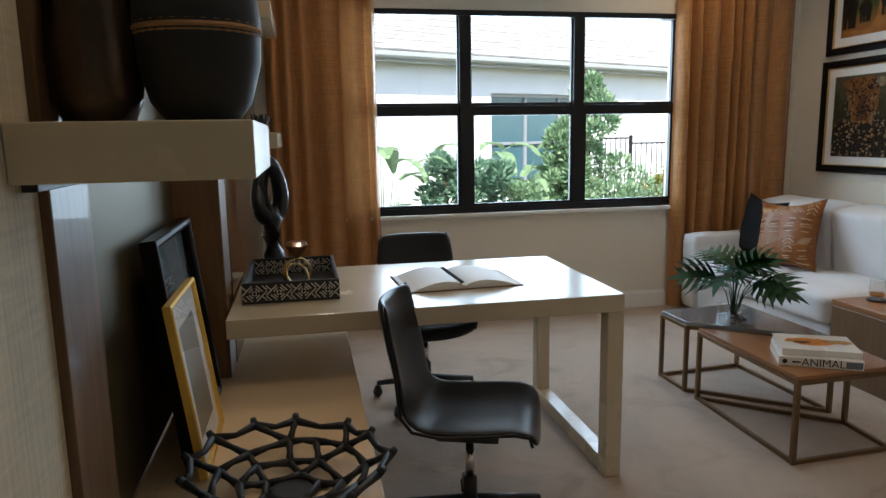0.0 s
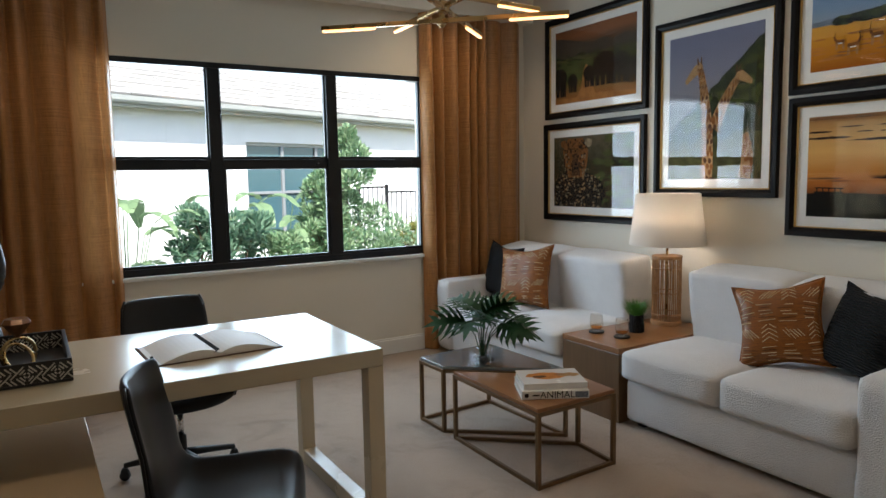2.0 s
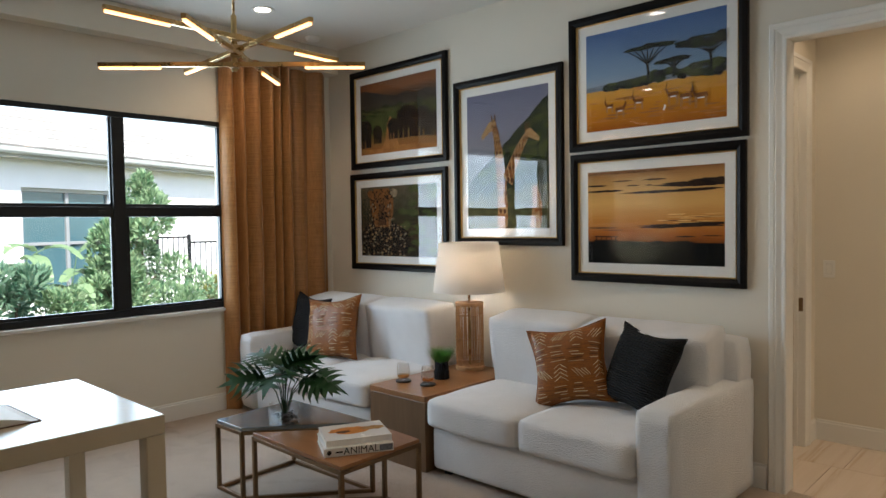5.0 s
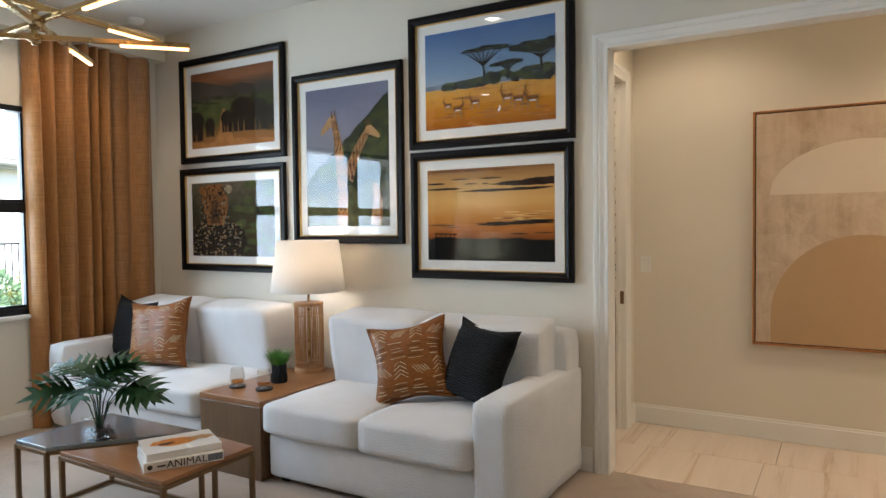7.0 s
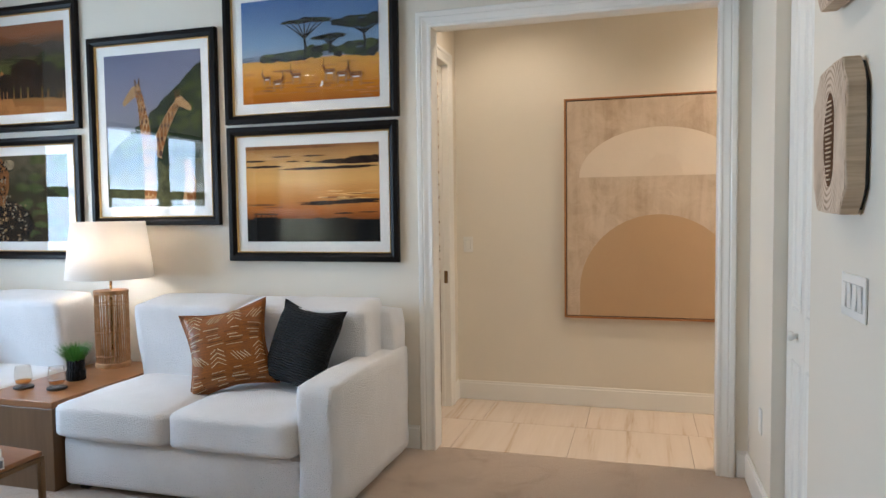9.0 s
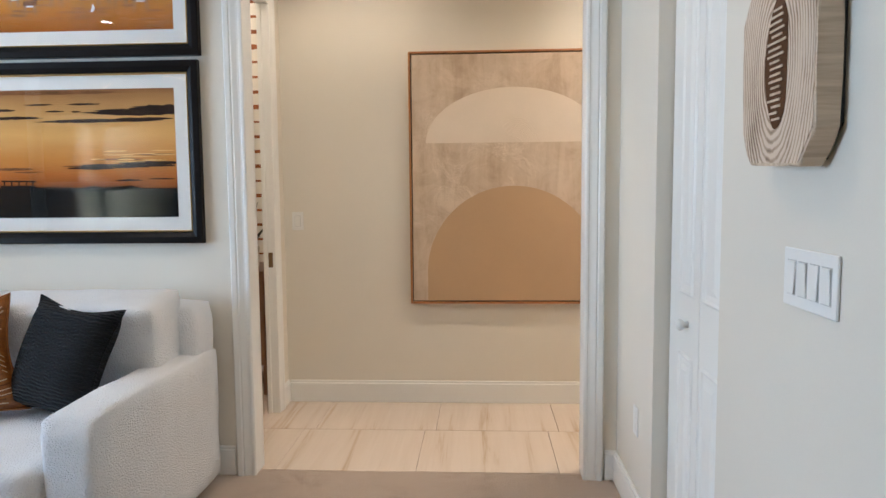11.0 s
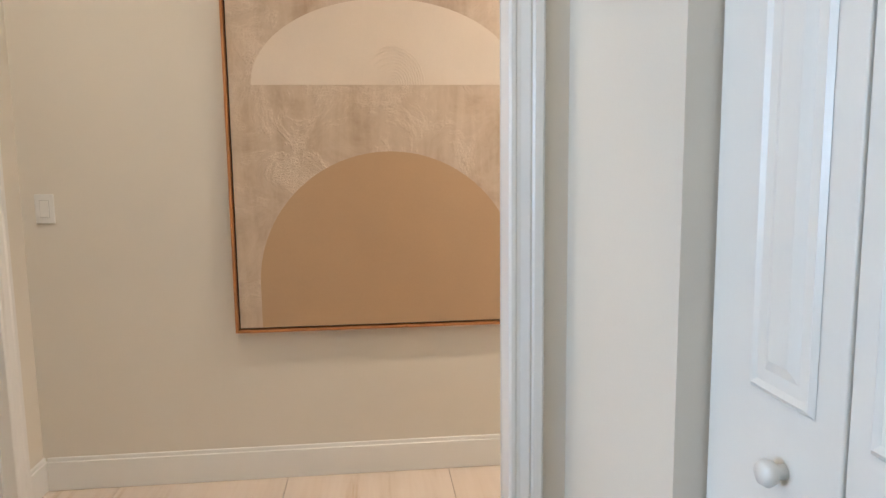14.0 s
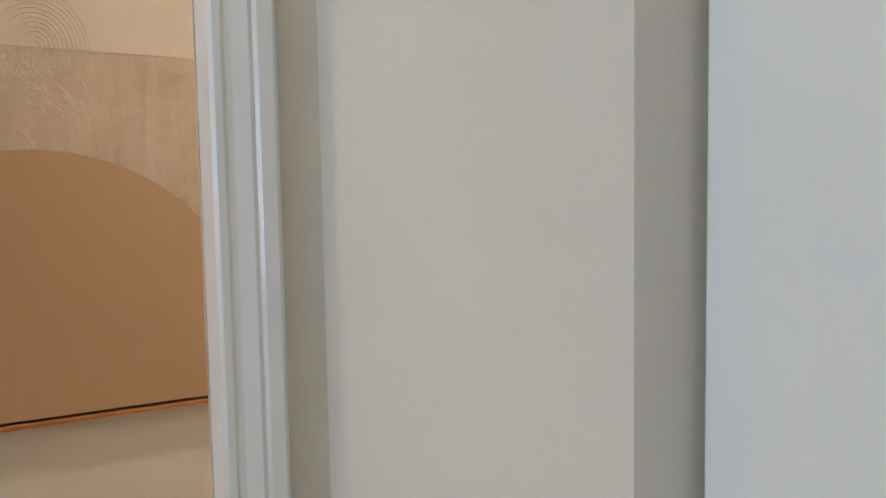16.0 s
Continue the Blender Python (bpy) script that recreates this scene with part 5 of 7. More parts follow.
def pillow(label, m, s, th, material, pattern=None, seed=0):
    t = thing("throw_pillow", label, "pillow", m, "throw pillows")
    n = 18
    bm = bmesh.new()
    grids = []
    for side in (1, -1):
        g = []
        for j in range(n + 1):
            row = []
            for i in range(n + 1):
                u, v = i / n * 2 - 1, j / n * 2 - 1
                x, y = pillow_xy(u, v, s)
                z = side * pillow_z(u, v, th)
                z += 0.012 * noise.noise(Vector((x * 7, y * 7, seed + side))) * (1 if abs(u) < 1 and abs(v) < 1 else 0)
                row.append(bm.verts.new((x, y, z)))
            g.append(row)
        grids.append(g)
    for g, side in zip(grids, (1, -1)):
        for j in range(n):
            for i in range(n):
                f = (g[j][i], g[j][i + 1], g[j + 1][i + 1], g[j + 1][i])
                bm.faces.new(f if side > 0 else f[::-1])
    bmesh.ops.remove_doubles(bm, verts=bm.verts[:], dist=0.0004)
    cover = part("cover", bm, material, t, smooth=True)
    edge = []
    for k in range(4):
        for i in range(n):
            q = i / n * 2 - 1
            u, v = ((q, -1), (1, q), (-q, 1), (-1, -q))[k]
            x, y = pillow_xy(u, v, s)
            edge.append((x, y, 0.0))
    part("piping", tube(edge, 0.005, 6, closed=True), material, t, smooth=True)
    if pattern:
        rnd = random.Random(seed)
        bm = bmesh.new()
        dark = bmesh.new()

        def dash(ox, oy, an, ln, r, into):
            pts = []
            for q in range(5):
                f = (q / 4 - 0.5) * 2 * ln
                u, v = ox + math.cos(an) * f, oy + math.sin(an) * f
                if max(abs(u), abs(v)) > 0.95:
                    continue
                x, y = pillow_xy(u, v, s)
                pts.append((x, y, pillow_z(u, v, th) + 0.012 * noise.noise(Vector((x * 7, y * 7, seed + 1))) + 0.0008))
            if len(pts) > 2:
                tube(pts, r, 5, bm=into)
        for gy in range(4):
            for gx in range(4):
                cx, cy = -0.72 + gx * 0.48 + (gy % 2) * 0.07 + rnd.uniform(-0.03, 0.03), -0.72 + gy * 0.48 + rnd.uniform(-0.03, 0.03)
                kind = (gx * 2 + gy * 3 + seed) % 4
                if kind == 0:                   # a chevron of slanted dashes
                    for k in range(4):
                        for sgn in (-1, 1):
                            dash(cx + sgn * 0.085, cy + (k - 1.5) * 0.10, -sgn * 0.6, rnd.uniform(0.07, 0.11), rnd.choice((0.0016, 0.0023)), bm)
                elif kind == 2:                 # long slanted dashes side by side
                    for k in range(5):
                        dash(cx + (k - 2) * 0.075, cy, rnd.uniform(0.75, 0.95) * (1 if gx % 2 else -1), rnd.uniform(0.10, 0.18), rnd.choice((0.0015, 0.0022)), bm)
                else:                           # a stack of level dashes, pale and dark
                    for k in range(6):
                        dash(cx + rnd.uniform(-0.05, 0.05), cy + (k - 2.5) * 0.075, rnd.uniform(-0.05, 0.05), rnd.uniform(0.08, 0.19), rnd.choice((0.0015, 0.0022)), dark if k % 3 == 1 else bm)
        part("dark_stitching", dark, K_BROWN, cover, "dark brown stitched dashes", True)["kind"] = "stuff"
        part("stitching", bm, STITCH, cover, "pale gold stitched dashes", True)["kind"] = "stuff"
    return t


PB = Matrix(((0, 0, -1, 0), (-1, 0, 0, 0), (0, 1, 0, 0), (0, 0, 0, 1)))


def leaning(x, y, z, yaw, tilt, spin):
    return pose(x, y, z, 0, 0, yaw) @ PB @ pose(0, 0, 0, -tilt, 0, 0) @ pose(0, 0, 0, 0, 0, spin)


pillow("rust jacquard throw pillow with pale gold dashes on the sofa", leaning(3.74, 2.285, 0.690, 18, 20, 12), 0.475, 0.17, RUST, True, 3)
pillow("black pleated throw pillow leaning on the sofa arm", leaning(3.80, 1.88, 0.705, -18, 22, -5), 0.465, 0.17, CHAR, None, 5)
pillow("rust jacquard throw pillow with pale gold dashes by the window", leaning(3.70, 4.46, 0.700, 14, 18, 7), 0.515, 0.17, RUST, True, 9)
pillow("black throw pillow tucked behind the rust one", leaning(3.77, 4.86, 0.70, -2, 12, -4), 0.48, 0.15, CHAR, None, 8)

# ---- table lamp ----
tl = thing("table_lamp", "rattan cylinder table lamp with a white linen shade, lit", "lamp", pose(4.09, 3.36, 0.467))
part("foot", lathe([(0, 0), (0.103, 0), (0.105, 0.006), (0.105, 0.026), (0.10, 0.032), (0, 0.032)], 36), RATTAN, tl, smooth=False)
part("cap", lathe([(0, 0.458), (0.098, 0.458), (0.102, 0.465), (0.102, 0.482), (0, 0.485)], 36), RATTAN, tl)
rnd = random.Random(2)
for k in range(40):
    an = 2 * math.pi * k / 40
    dv = rnd.uniform(-0.10, 0.10)
    part("cane", tube([(0.096 * math.cos(an), 0.096 * math.sin(an), 0.030), (0.097 * math.cos(an + dv * 0.5), 0.097 * math.sin(an + dv * 0.5), 0.245), (0.096 * math.cos(an + dv), 0.096 * math.sin(an + dv), 0.460)], 0.0036, 5), RATTAN, tl)
for z in (0.075, 0.225, 0.395):
    part("binding_ring", tube([(0.100 * math.cos(a), 0.100 * math.sin(a), z) for a in [2 * math.pi * i / 36 for i in range(36)]], 0.0035, 5, closed=True), RATTAN, tl)
part("stem", lathe([(0, 0.03), (0.008, 0.03), (0.008, 0.62), (0.016, 0.63), (0.016, 0.68), (0, 0.68)], 14), BRASS, tl, "thin brass stem", True)
part("shade", lathe([(0.258, 0.56), (0.214, 0.912), (0.212, 0.912), (0.256, 0.56), (0.258, 0.56)], 56), SHADE_M, tl, "white linen drum shade", True)
part("bulb", lathe([(0, 0.66), (0.014, 0.67), (0.030, 0.71), (0.030, 0.735), (0.018, 0.76), (0, 0.766)], 18), glow("lamp_bulb", (1.0, 0.72, 0.42), 2.5), tl, "lit bulb", True)
for an in (0, 120, 240):
    part("spider_arm", tube([(0, 0, 0.62), (0.243 * math.cos(radians(an)), 0.243 * math.sin(radians(an)), 0.66)], 0.002, 5), BRASS, tl)

# ---- things on the end table ----
def tumbler(x, y, label):
    co = thing("coaster", "round black coaster on the end table", "coaster", pose(x, y, 0.4675), "coasters")
    part("disc", lathe([(0, 0), (0.050, 0), (0.052, 0.004), (0.052, 0.009), (0.049, 0.012), (0, 0.012)], 28), BLKPL, co)
    t = thing("tumbler", label, "glass", pose(x, y, 0.480), "tumblers")
    g = part("bowl", lathe([(0, 0.001), (0.026, 0.001), (0.037, 0.014), (0.044, 0.036), (0.044, 0.065), (0.037, 0.112), (0.0355, 0.112), (0.0425, 0.065), (0.0425, 0.038)], 32), TGLASS, t, smooth=True)
    g.visible_shadow = False
    part("drink", lathe([(0, 0.0105), (0.034, 0.0175), (0.0395, 0.030), (0.0395, 0.034), (0, 0.034)], 28), AMBER, t, "amber drink", True)


tumbler(3.50, 3.435, "stemless glass tumbler with an amber drink")
tumbler(3.53, 3.235, "stemless glass tumbler with an amber drink")
pp = thing("potted_grass", "faux green grass in a black cylinder pot", "plant", pose(3.73, 3.30, 0.467))
part("pot", lathe([(0, 0), (0.048, 0), (0.052, 0.006), (0.052, 0.055), (0.047, 0.060), (0.047, 0.118), (0.043, 0.118), (0.043, 0.105), (0, 0.105)], 32), CHAR, pp, "black pot with a wrapped band", True)
bm = bmesh.new()
rnd = random.Random(6)
for i in range(420):
    a, r = rnd.uniform(0, 6.283), 0.04 * math.sqrt(rnd.random())
    out, h = rnd.uniform(0.01, 0.075) + r * 0.6, rnd.uniform(0.065, 0.12)
    base, tip = Vector((r * math.cos(a), r * math.sin(a), 0.104)), Vector(((r + out) * math.cos(a), (r + out) * math.sin(a), 0.104 + h))
    sd = Vector((-math.sin(a), math.cos(a), 0)) * 0.0022
    mid = (base + tip) / 2 + Vector((0, 0, 0.012))
    v = [bm.verts.new(q) for q in (base - sd, base + sd, mid + sd * 0.8, mid - sd * 0.8, tip)]
    bm.faces.new(v[:4]), bm.faces.new((v[3], v[2], v[4]))
part("grass_blades", bm, GRASSL, pp)["kind"] = "stuff"

# ---- books on the coffee table ----
PAGE = surface("page_edges", (0.72, 0.68, 0.60), 0.8, 0, 0.06, 4, 400, 0.0003, stretch=(1, 1, 30))
COVERW = surface("white_cover", (0.80, 0.79, 0.77), 0.25, 0, 0.02, 4, 120, 0, coat=0.4)


def text(body, size, m, material, parent, name="lettering", extrude=0.0002):
    cu = bpy.data.curves.new("txt", "FONT")
    cu.body, cu.size, cu.align_x, cu.align_y, cu.extrude = body, size, "CENTER", "CENTER", extrude
    tmp = bpy.data.objects.new("txt", cu)
    scene.collection.objects.link(tmp)
    me = bpy.data.meshes.new_from_object(tmp.evaluated_get(bpy.context.evaluated_depsgraph_get()))
    bpy.data.objects.remove(tmp)
    me.transform(m)
    me.materials.append(material)
    ob = new(name, me)
    ob.parent = parent
    return ob


def book(m, w, d, h, label, spine_front=True):
    t = thing("book", label, "book", m, "stacked books")
    part("pages", box(-w / 2 + 0.004, w / 2 - 0.004, -d / 2 + 0.004, d / 2 - 0.005, 0.003, h - 0.003), PAGE, t, "page block")
    bm = box(-w / 2, w / 2, -d / 2, d / 2, 0, 0.0028, 0.0008)
    box(-w / 2, w / 2, -d / 2, d / 2, h - 0.0028, h, 0.0008, bm=bm)
    box(-w / 2, w / 2, -d / 2 - 0.001, -d / 2 + 0.0025, 0.001, h - 0.001, 0.0008, bm=bm)
    part("cover", bm, COVERW, t, "glossy white cover")
    return t


BM = pose(2.56, 2.795, 0.4055, 0, 0, -29)
b1 = book(BM, 0.34, 0.27, 0.042, "large white picture book lettered ANIMAL on its spine")
text("ANIMAL", 0.048, pose(0.010, -0.1365, 0.021, 90, 0, 0), K_DARK, b1)
part("spine_mark", lathe([(0, 0), (0.011, 0), (0.011, 0.0006), (0, 0.0006)], 18, m=pose(-0.145, -0.1363, 0.021, 90)), K_GREY, b1)
part("spine_mark", box(-0.115, -0.08, -0.1368, -0.136, 0.017, 0.024), K_DARK, b1)
part("spine_print", box(0.10, 0.165, -0.1368, -0.136, 0.006, 0.036), ink("ink_slate", (0.16, 0.18, 0.22), 0.4, 60), b1)
b2 = book(pose(2.572, 2.81, 0.448, 0, 0, -27), 0.325, 0.25, 0.030, "white picture book with an orange cover picture lying on top")
part("cover_print", shape(blob(-0.02, 0.01, 0.10, 0.055, 3, 20, 0.25), 0.0305), K_ORANGE, b2)
part("cover_print", shape(blob(0.10, 0.015, 0.06, 0.035, 7, 16, 0.3), 0.0307), K_TAN, b2)
part("cover_print", shape(blob(-0.06, -0.01, 0.035, 0.02, 5, 12, 0.3), 0.0309), K_BROWN, b2)

# ---- philodendron in a glass cube ----
ph = thing("houseplant", "split-leaf houseplant in a square glass vase with pebbles", "plant", pose(2.565, 3.42, 0.4055))
bm = box(-0.062, 0.062, -0.062, 0.062, 0.0, 0.115, 0.005)
bmesh.ops.delete(bm, geom=[f for f in bm.faces if f.normal.z > 0.9 and f.calc_center_median().z > 0.11], context="FACES")
g = part("vase", bm, TGLASS, ph, "clear square glass vase")
g.visible_shadow = False
rnd = random.Random(12)
bm = bmesh.new()
for i in range(120):
    b = bmesh.new()
    bmesh.ops.create_icosphere(b, subdivisions=1, radius=rnd.uniform(0.006, 0.011))
    b.transform(Matrix.Translation((rnd.uniform(-0.05, 0.05), rnd.uniform(-0.05, 0.05), rnd.uniform(0.01, 0.055))) @ Matrix.Diagonal((1.2, 0.9, 0.7, 1)))
    put(bm, b)
part("pebbles", bm, surface("pebble", (0.10, 0.08, 0.06), 0.4, 0, 0.5, 30, 90, 0.0005), ph, "brown pebbles")["kind"] = "stuff"


def split_leaf(length, width, droop, fingers=6):
    """A leaf along local +x from its stalk, with pairs of pointed lobes."""
    bm = bmesh.new()

    def pt(x, y):
        f = x / length
        return Vector((x, y, -droop * f * f * length + 0.10 * abs(y) - 0.5 * y * y))
    for i in range(fingers):
        f = (i + 0.3) / fingers
        x = length * f * 0.88
        lw = width * math.sin(math.pi * min(0.96, 0.22 + 0.74 * f)) ** 0.8
        for s in (-1, 1):
            base_w = length / fingers * 0.80
            pts = []
            for q, wd in ((0.0, 1.0), (0.3, 0.80), (0.6, 0.72), (0.85, 0.50)):
                cxx, cyy = x + q * lw * 0.42, s * q * lw
                pts.append((pt(cxx - base_w * wd / 2, cyy), pt(cxx + base_w * wd / 2, cyy)))
            tip = pt(x + lw * 0.56, s * lw * 1.10)
            vs = [(bm.verts.new(a), bm.verts.new(c)) for a, c in pts]
            for (a, c), (d, e) in zip(vs, vs[1:]):
                bm.faces.new((a, c, e, d) if s > 0 else (a, d, e, c))
            bm.faces.new((vs[-1][0], vs[-1][1], bm.verts.new(tip)))
    w = width * 0.17
    mid = [(bm.verts.new(pt(length * q, -w * k)), bm.verts.new(pt(length * q, w * k))) for q, k in ((0, 0.6), (0.3, 1.3), (0.6, 1.2), (0.85, 1.0), (1.0, 0.5))]
    for (a, c), (d, e) in zip(mid, mid[1:]):
        bm.faces.new((c, a, d, e))
    bm.faces.new((mid[-1][1], mid[-1][0], bm.verts.new(pt(length * 1.12, 0))))
    return bm


for i, (az, el, st, ln) in enumerate([(-35, 62, 0.20, 0.17), (20, 70, 0.22, 0.18), (75, 55, 0.19, 0.17), (150, 50, 0.19, 0.18), (175, 35, 0.20, 0.17), (210, 45, 0.19, 0.17), (255, 50, 0.19, 0.18), (285, 30, 0.20, 0.19), (-60, 38, 0.21, 0.19), (-85, 22, 0.22, 0.18), (120, 68, 0.23, 0.17), (50, 35, 0.17, 0.16), (195, 64, 0.21, 0.17), (300, 66, 0.21, 0.17), (0, 48, 0.18, 0.17), (100, 30, 0.18, 0.17), (225, 28, 0.19, 0.17), (330, 26, 0.20, 0.17), (140, 75, 0.25, 0.16), (-20, 66, 0.26, 0.15), (250, 63, 0.25, 0.15), (60, 64, 0.25, 0.15), (170, 66, 0.26, 0.15), (310, 50, 0.24, 0.15)][:15]):
    el, st = min(86, el + 25), st * 1.12
    a, e = radians(az), radians(el)
    d = Vector((math.cos(a) * math.cos(e), math.sin(a) * math.cos(e), math.sin(e)))
    p0, p2 = Vector((d.x * 0.02, d.y * 0.02, 0.05)), Vector((0, 0, 0.07)) + d * st
    p1 = (p0 + p2) / 2 + Vector((-d.x * 0.02, -d.y * 0.02, 0.025))
    part("stem", tube([p0, p1, p2], [0.0035, 0.003, 0.0025], 6), HOUSEL, ph)
    b = split_leaf(ln * 1.05, 0.140, 0.55 + 0.2 * (i % 3), 5)
    b.transform(Matrix.Translation(p2) @ pose(0, 0, 0, 0, 0, az) @ pose(0, 0, 0, (i * 53) % 100 - 50, -(el * 0.78 - 20), 0))
    part("leaf", b, HOUSEL, ph)

# ---- things on the desk ----
INLAY = surface("bone_inlay", (0.55, 0.53, 0.47), 0.4, 0, 0.2, 30, 200, 0.0002)
tr = thing("tray", "black tray with white bone inlay pattern on the desk", "tray", pose(0.215, 3.21, 0.8005))
TW, TD, TH = 0.385, 0.58, 0.085
sides = (("tray_floor", box(-TW / 2, TW / 2, -TD / 2, TD / 2, 0, 0.010, 0.001)), ("tray_side", box(-TW / 2, TW / 2, -TD / 2, -TD / 2 + 0.014, 0.0105, TH, 0.0015)), ("tray_side", box(-TW / 2, TW / 2, TD / 2 - 0.014, TD / 2, 0.0105, TH, 0.0015)),
         ("tray_side", box(-TW / 2, -TW / 2 + 0.014, -TD / 2 + 0.0145, TD / 2 - 0.0145, 0.0105, TH, 0.0015)), ("tray_side", box(TW / 2 - 0.014, TW / 2, -TD / 2 + 0.0145, TD / 2 - 0.0145, 0.0105, TH, 0.0015)))
for nme, b in sides:
    part(nme, b, BLKPL, tr)


def inlay(m, w, h):
    """Nested diamonds of short bars on a tray side."""
    bm = bmesh.new()
    n = max(2, round(w / 0.1))
    step = w / n
    for i in range(n):
        cx = -w / 2 + step * (i + 0.5)
        for r in (0.012, 0.026, 0.040):
            for sx, sy in ((1, 1), (1, -1), (-1, 1), (-1, -1)):
                x, y = cx + sx * r / 2, sy * r / 2
                if abs(y) + r * 0.25 > h / 2:
                    continue
                b = box(-r * 0.42, r * 0.42, -0.0026, 0.0026, 0, 0.0008, m=pose(x, y, 0, 0, 0, -45 * sx * sy))
                put(bm, b)
        for sx in (-1, 1):
            for k in range(3):
                put(bm, box(-0.013, 0.013, -0.0026, 0.0026, 0, 0.0008, m=pose(cx + sx * step * 0.42, (k - 1) * 0.022, 0, 0, 0, 45 if k % 2 else -45)))
    bm.transform(m)
    return bm


HZ = TH / 2
part("inlay", inlay(Matrix(((1, 0, 0, 0), (0, 0, -1, -TD / 2 - 0.0001), (0, 1, 0, HZ), (0, 0, 0, 1))), TW, TH), INLAY, tr)
part("inlay", inlay(Matrix(((0, 0, 1, TW / 2 + 0.0001), (1, 0, 0, 0), (0, 1, 0, HZ), (0, 0, 0, 1))), TD, TH), INLAY, tr)
part("inlay", inlay(Matrix(((1, 0, 0, 0), (0, 0, -1, TD / 2 - 0.0142), (0, 1, 0, HZ), (0, 0, 0, 1))), TW - 0.03, TH - 0.02), INLAY, tr)
og = thing("ring_ornament", "polished gold ring-shaped ornament standing in the tray", "ornament", pose(0.24, 3.13, 0.811, 0, 0, 25))
part("ring", tube([(0.062 * math.cos(a), 0, 0.068 + 0.062 * math.sin(a)) for a in [2 * math.pi * i / 36 for i in range(36)]], 0.0065, 8, closed=True), BRASS, og, smooth=True)
part("ring", tube([(0.048 * math.cos(a), 0.05 * math.sin(a) * 0.8, 0.054 + 0.047 * math.sin(a)) for a in [2 * math.pi * i / 36 for i in range(36)]], 0.006, 8, closed=True), BRASS, og, smooth=True)
part("stone", lathe([(0, 0.128), (0.006, 0.130), (0.052, 0.188), (0.040, 0.205), (0, 0.207)], 8), surface("amber_crystal", (0.20, 0.09, 0.035), 0.32, 0.2, 0.3, 20, 60, 0, coat=0.2), og, "faceted amber stone")
sc = thing("sculpture", "abstract black looped sculpture on a flat base at the desk's end", "sculpture", pose(0.10, 3.56, 0.80))
b = box(-0.055, 0.075, -0.05, 0.05, 0, 0.012, 0.003)
loop = [(0.02 + 0.050 * math.sin(a) * (1 + 0.15 * math.cos(a)), 0.03 * math.sin(2 * a), 0.41 - 0.135 * math.cos(a)) for a in [2 * math.pi * i / 32 for i in range(32)]]
tube(loop, [0.030 + 0.016 * math.cos(math.pi * i / 32) ** 2 for i in range(32)], 12, bm=b, closed=True)
tube([(0.035, 0, 0.01), (0.025, 0.01, 0.10), (0.015, 0, 0.19), (0.03, -0.01, 0.27), (0.02, 0, 0.33)], [0.058, 0.050, 0.046, 0.052, 0.040], 14, bm=b)
tube([(0.02, -0.02, 0.54), (-0.005, -0.03, 0.44), (0.005, -0.035, 0.34), (0.04, -0.03, 0.24)], [0.020, 0.022, 0.020, 0.012], 10, bm=b)
part("figure", b, surface("black_resin", (0.010, 0.012, 0.016), 0.3, 0, 0.3, 12, 120, 0.0003), sc, smooth=True)

PAGEW = surface("white_pages", (0.80, 0.79, 0.765), 0.6, 0, 0.02, 6, 300, 0.0002)
ob_ = thing("open_book", "open hardback book with blank pages lying on the desk", "book", pose(0.935, 3.13, 0.8005, 0, 0, 3))
part("cover", box(-0.265, 0.265, -0.185, 0.185, 0, 0.003, 0.001), K_BROWN, ob_, "brown cover boards")
for s in (-1, 1):
    bm = bmesh.new()
    rows = []
    for i in range(13):
        f = i / 12
        z = 0.004 + 0.040 * (math.sin(math.pi * min(1, f * 1.1 + 0.02)) ** 0.7) * (1 - 0.55 * f) * (1.0 if s < 0 else 0.9) + 0.006 * (1 - f)
        rows.append([bm.verts.new((s * f * 0.255, y, zz)) for y, zz in ((-0.178, 0.0032), (-0.178, z), (0.178, z), (0.178, 0.0032))])
    for a, c in zip(rows, rows[1:]):
        for k in range(3):
            bm.faces.new((a[k], a[k + 1], c[k + 1], c[k]))
    bm.faces.new(rows[-1]), bm.faces.new(rows[0])
    bmesh.ops.recalc_face_normals(bm, faces=bm.faces[:])
    part("page_block", bm, PAGEW, ob_, smooth=False)
part("gutter_strip", box(-0.012, 0.012, -0.18, 0.185, 0.030, 0.0335, 0.001, m=pose(0, 0, 0, 0, -30)), K_DARK, ob_, "dark strip along the gutter")

# ---- bowl, leaning frames and shelf vases ----
bw = thing("openwork_bowl", "black openwork bowl of branching struts on the credenza", "bowl", pose(0.215, 1.90, 0.52))
rnd = random.Random(21)
rings = [(0.075, 0.010, 5), (0.135, 0.025, 8), (0.20, 0.052, 11), (0.265, 0.092, 13)]
nodes = []
for r, z, n in rings:
    nodes.append([Vector((r * math.cos(2 * math.pi * (i + rnd.uniform(-0.25, 0.25)) / n), r * math.sin(2 * math.pi * (i + rnd.uniform(-0.25, 0.25)) / n), 0)) + Vector((0, 0, z + rnd.uniform(-0.006, 0.006))) for i in range(n)])
for k, ring in enumerate(nodes):
    for i, p in enumerate(ring):
        q = ring[(i + 1) % len(ring)]
        md = (p + q) / 2
        md = md.normalized() * md.length * (1.03 if k < 3 else 0.97)
        if k == 3:
            md.z -= 0.006
        part("strut", tube([p, md, q], [0.013, 0.0085, 0.013], 7), BLKPL, bw, smooth=True)
    if k + 1 < len(nodes):
        for i, p in enumerate(nodes[k + 1]):
            q = min(ring, key=lambda v: (v - p).length)
            part("strut", tube([q, (p + q) / 2, p], [0.013, 0.0085, 0.013], 7), BLKPL, bw, smooth=True)
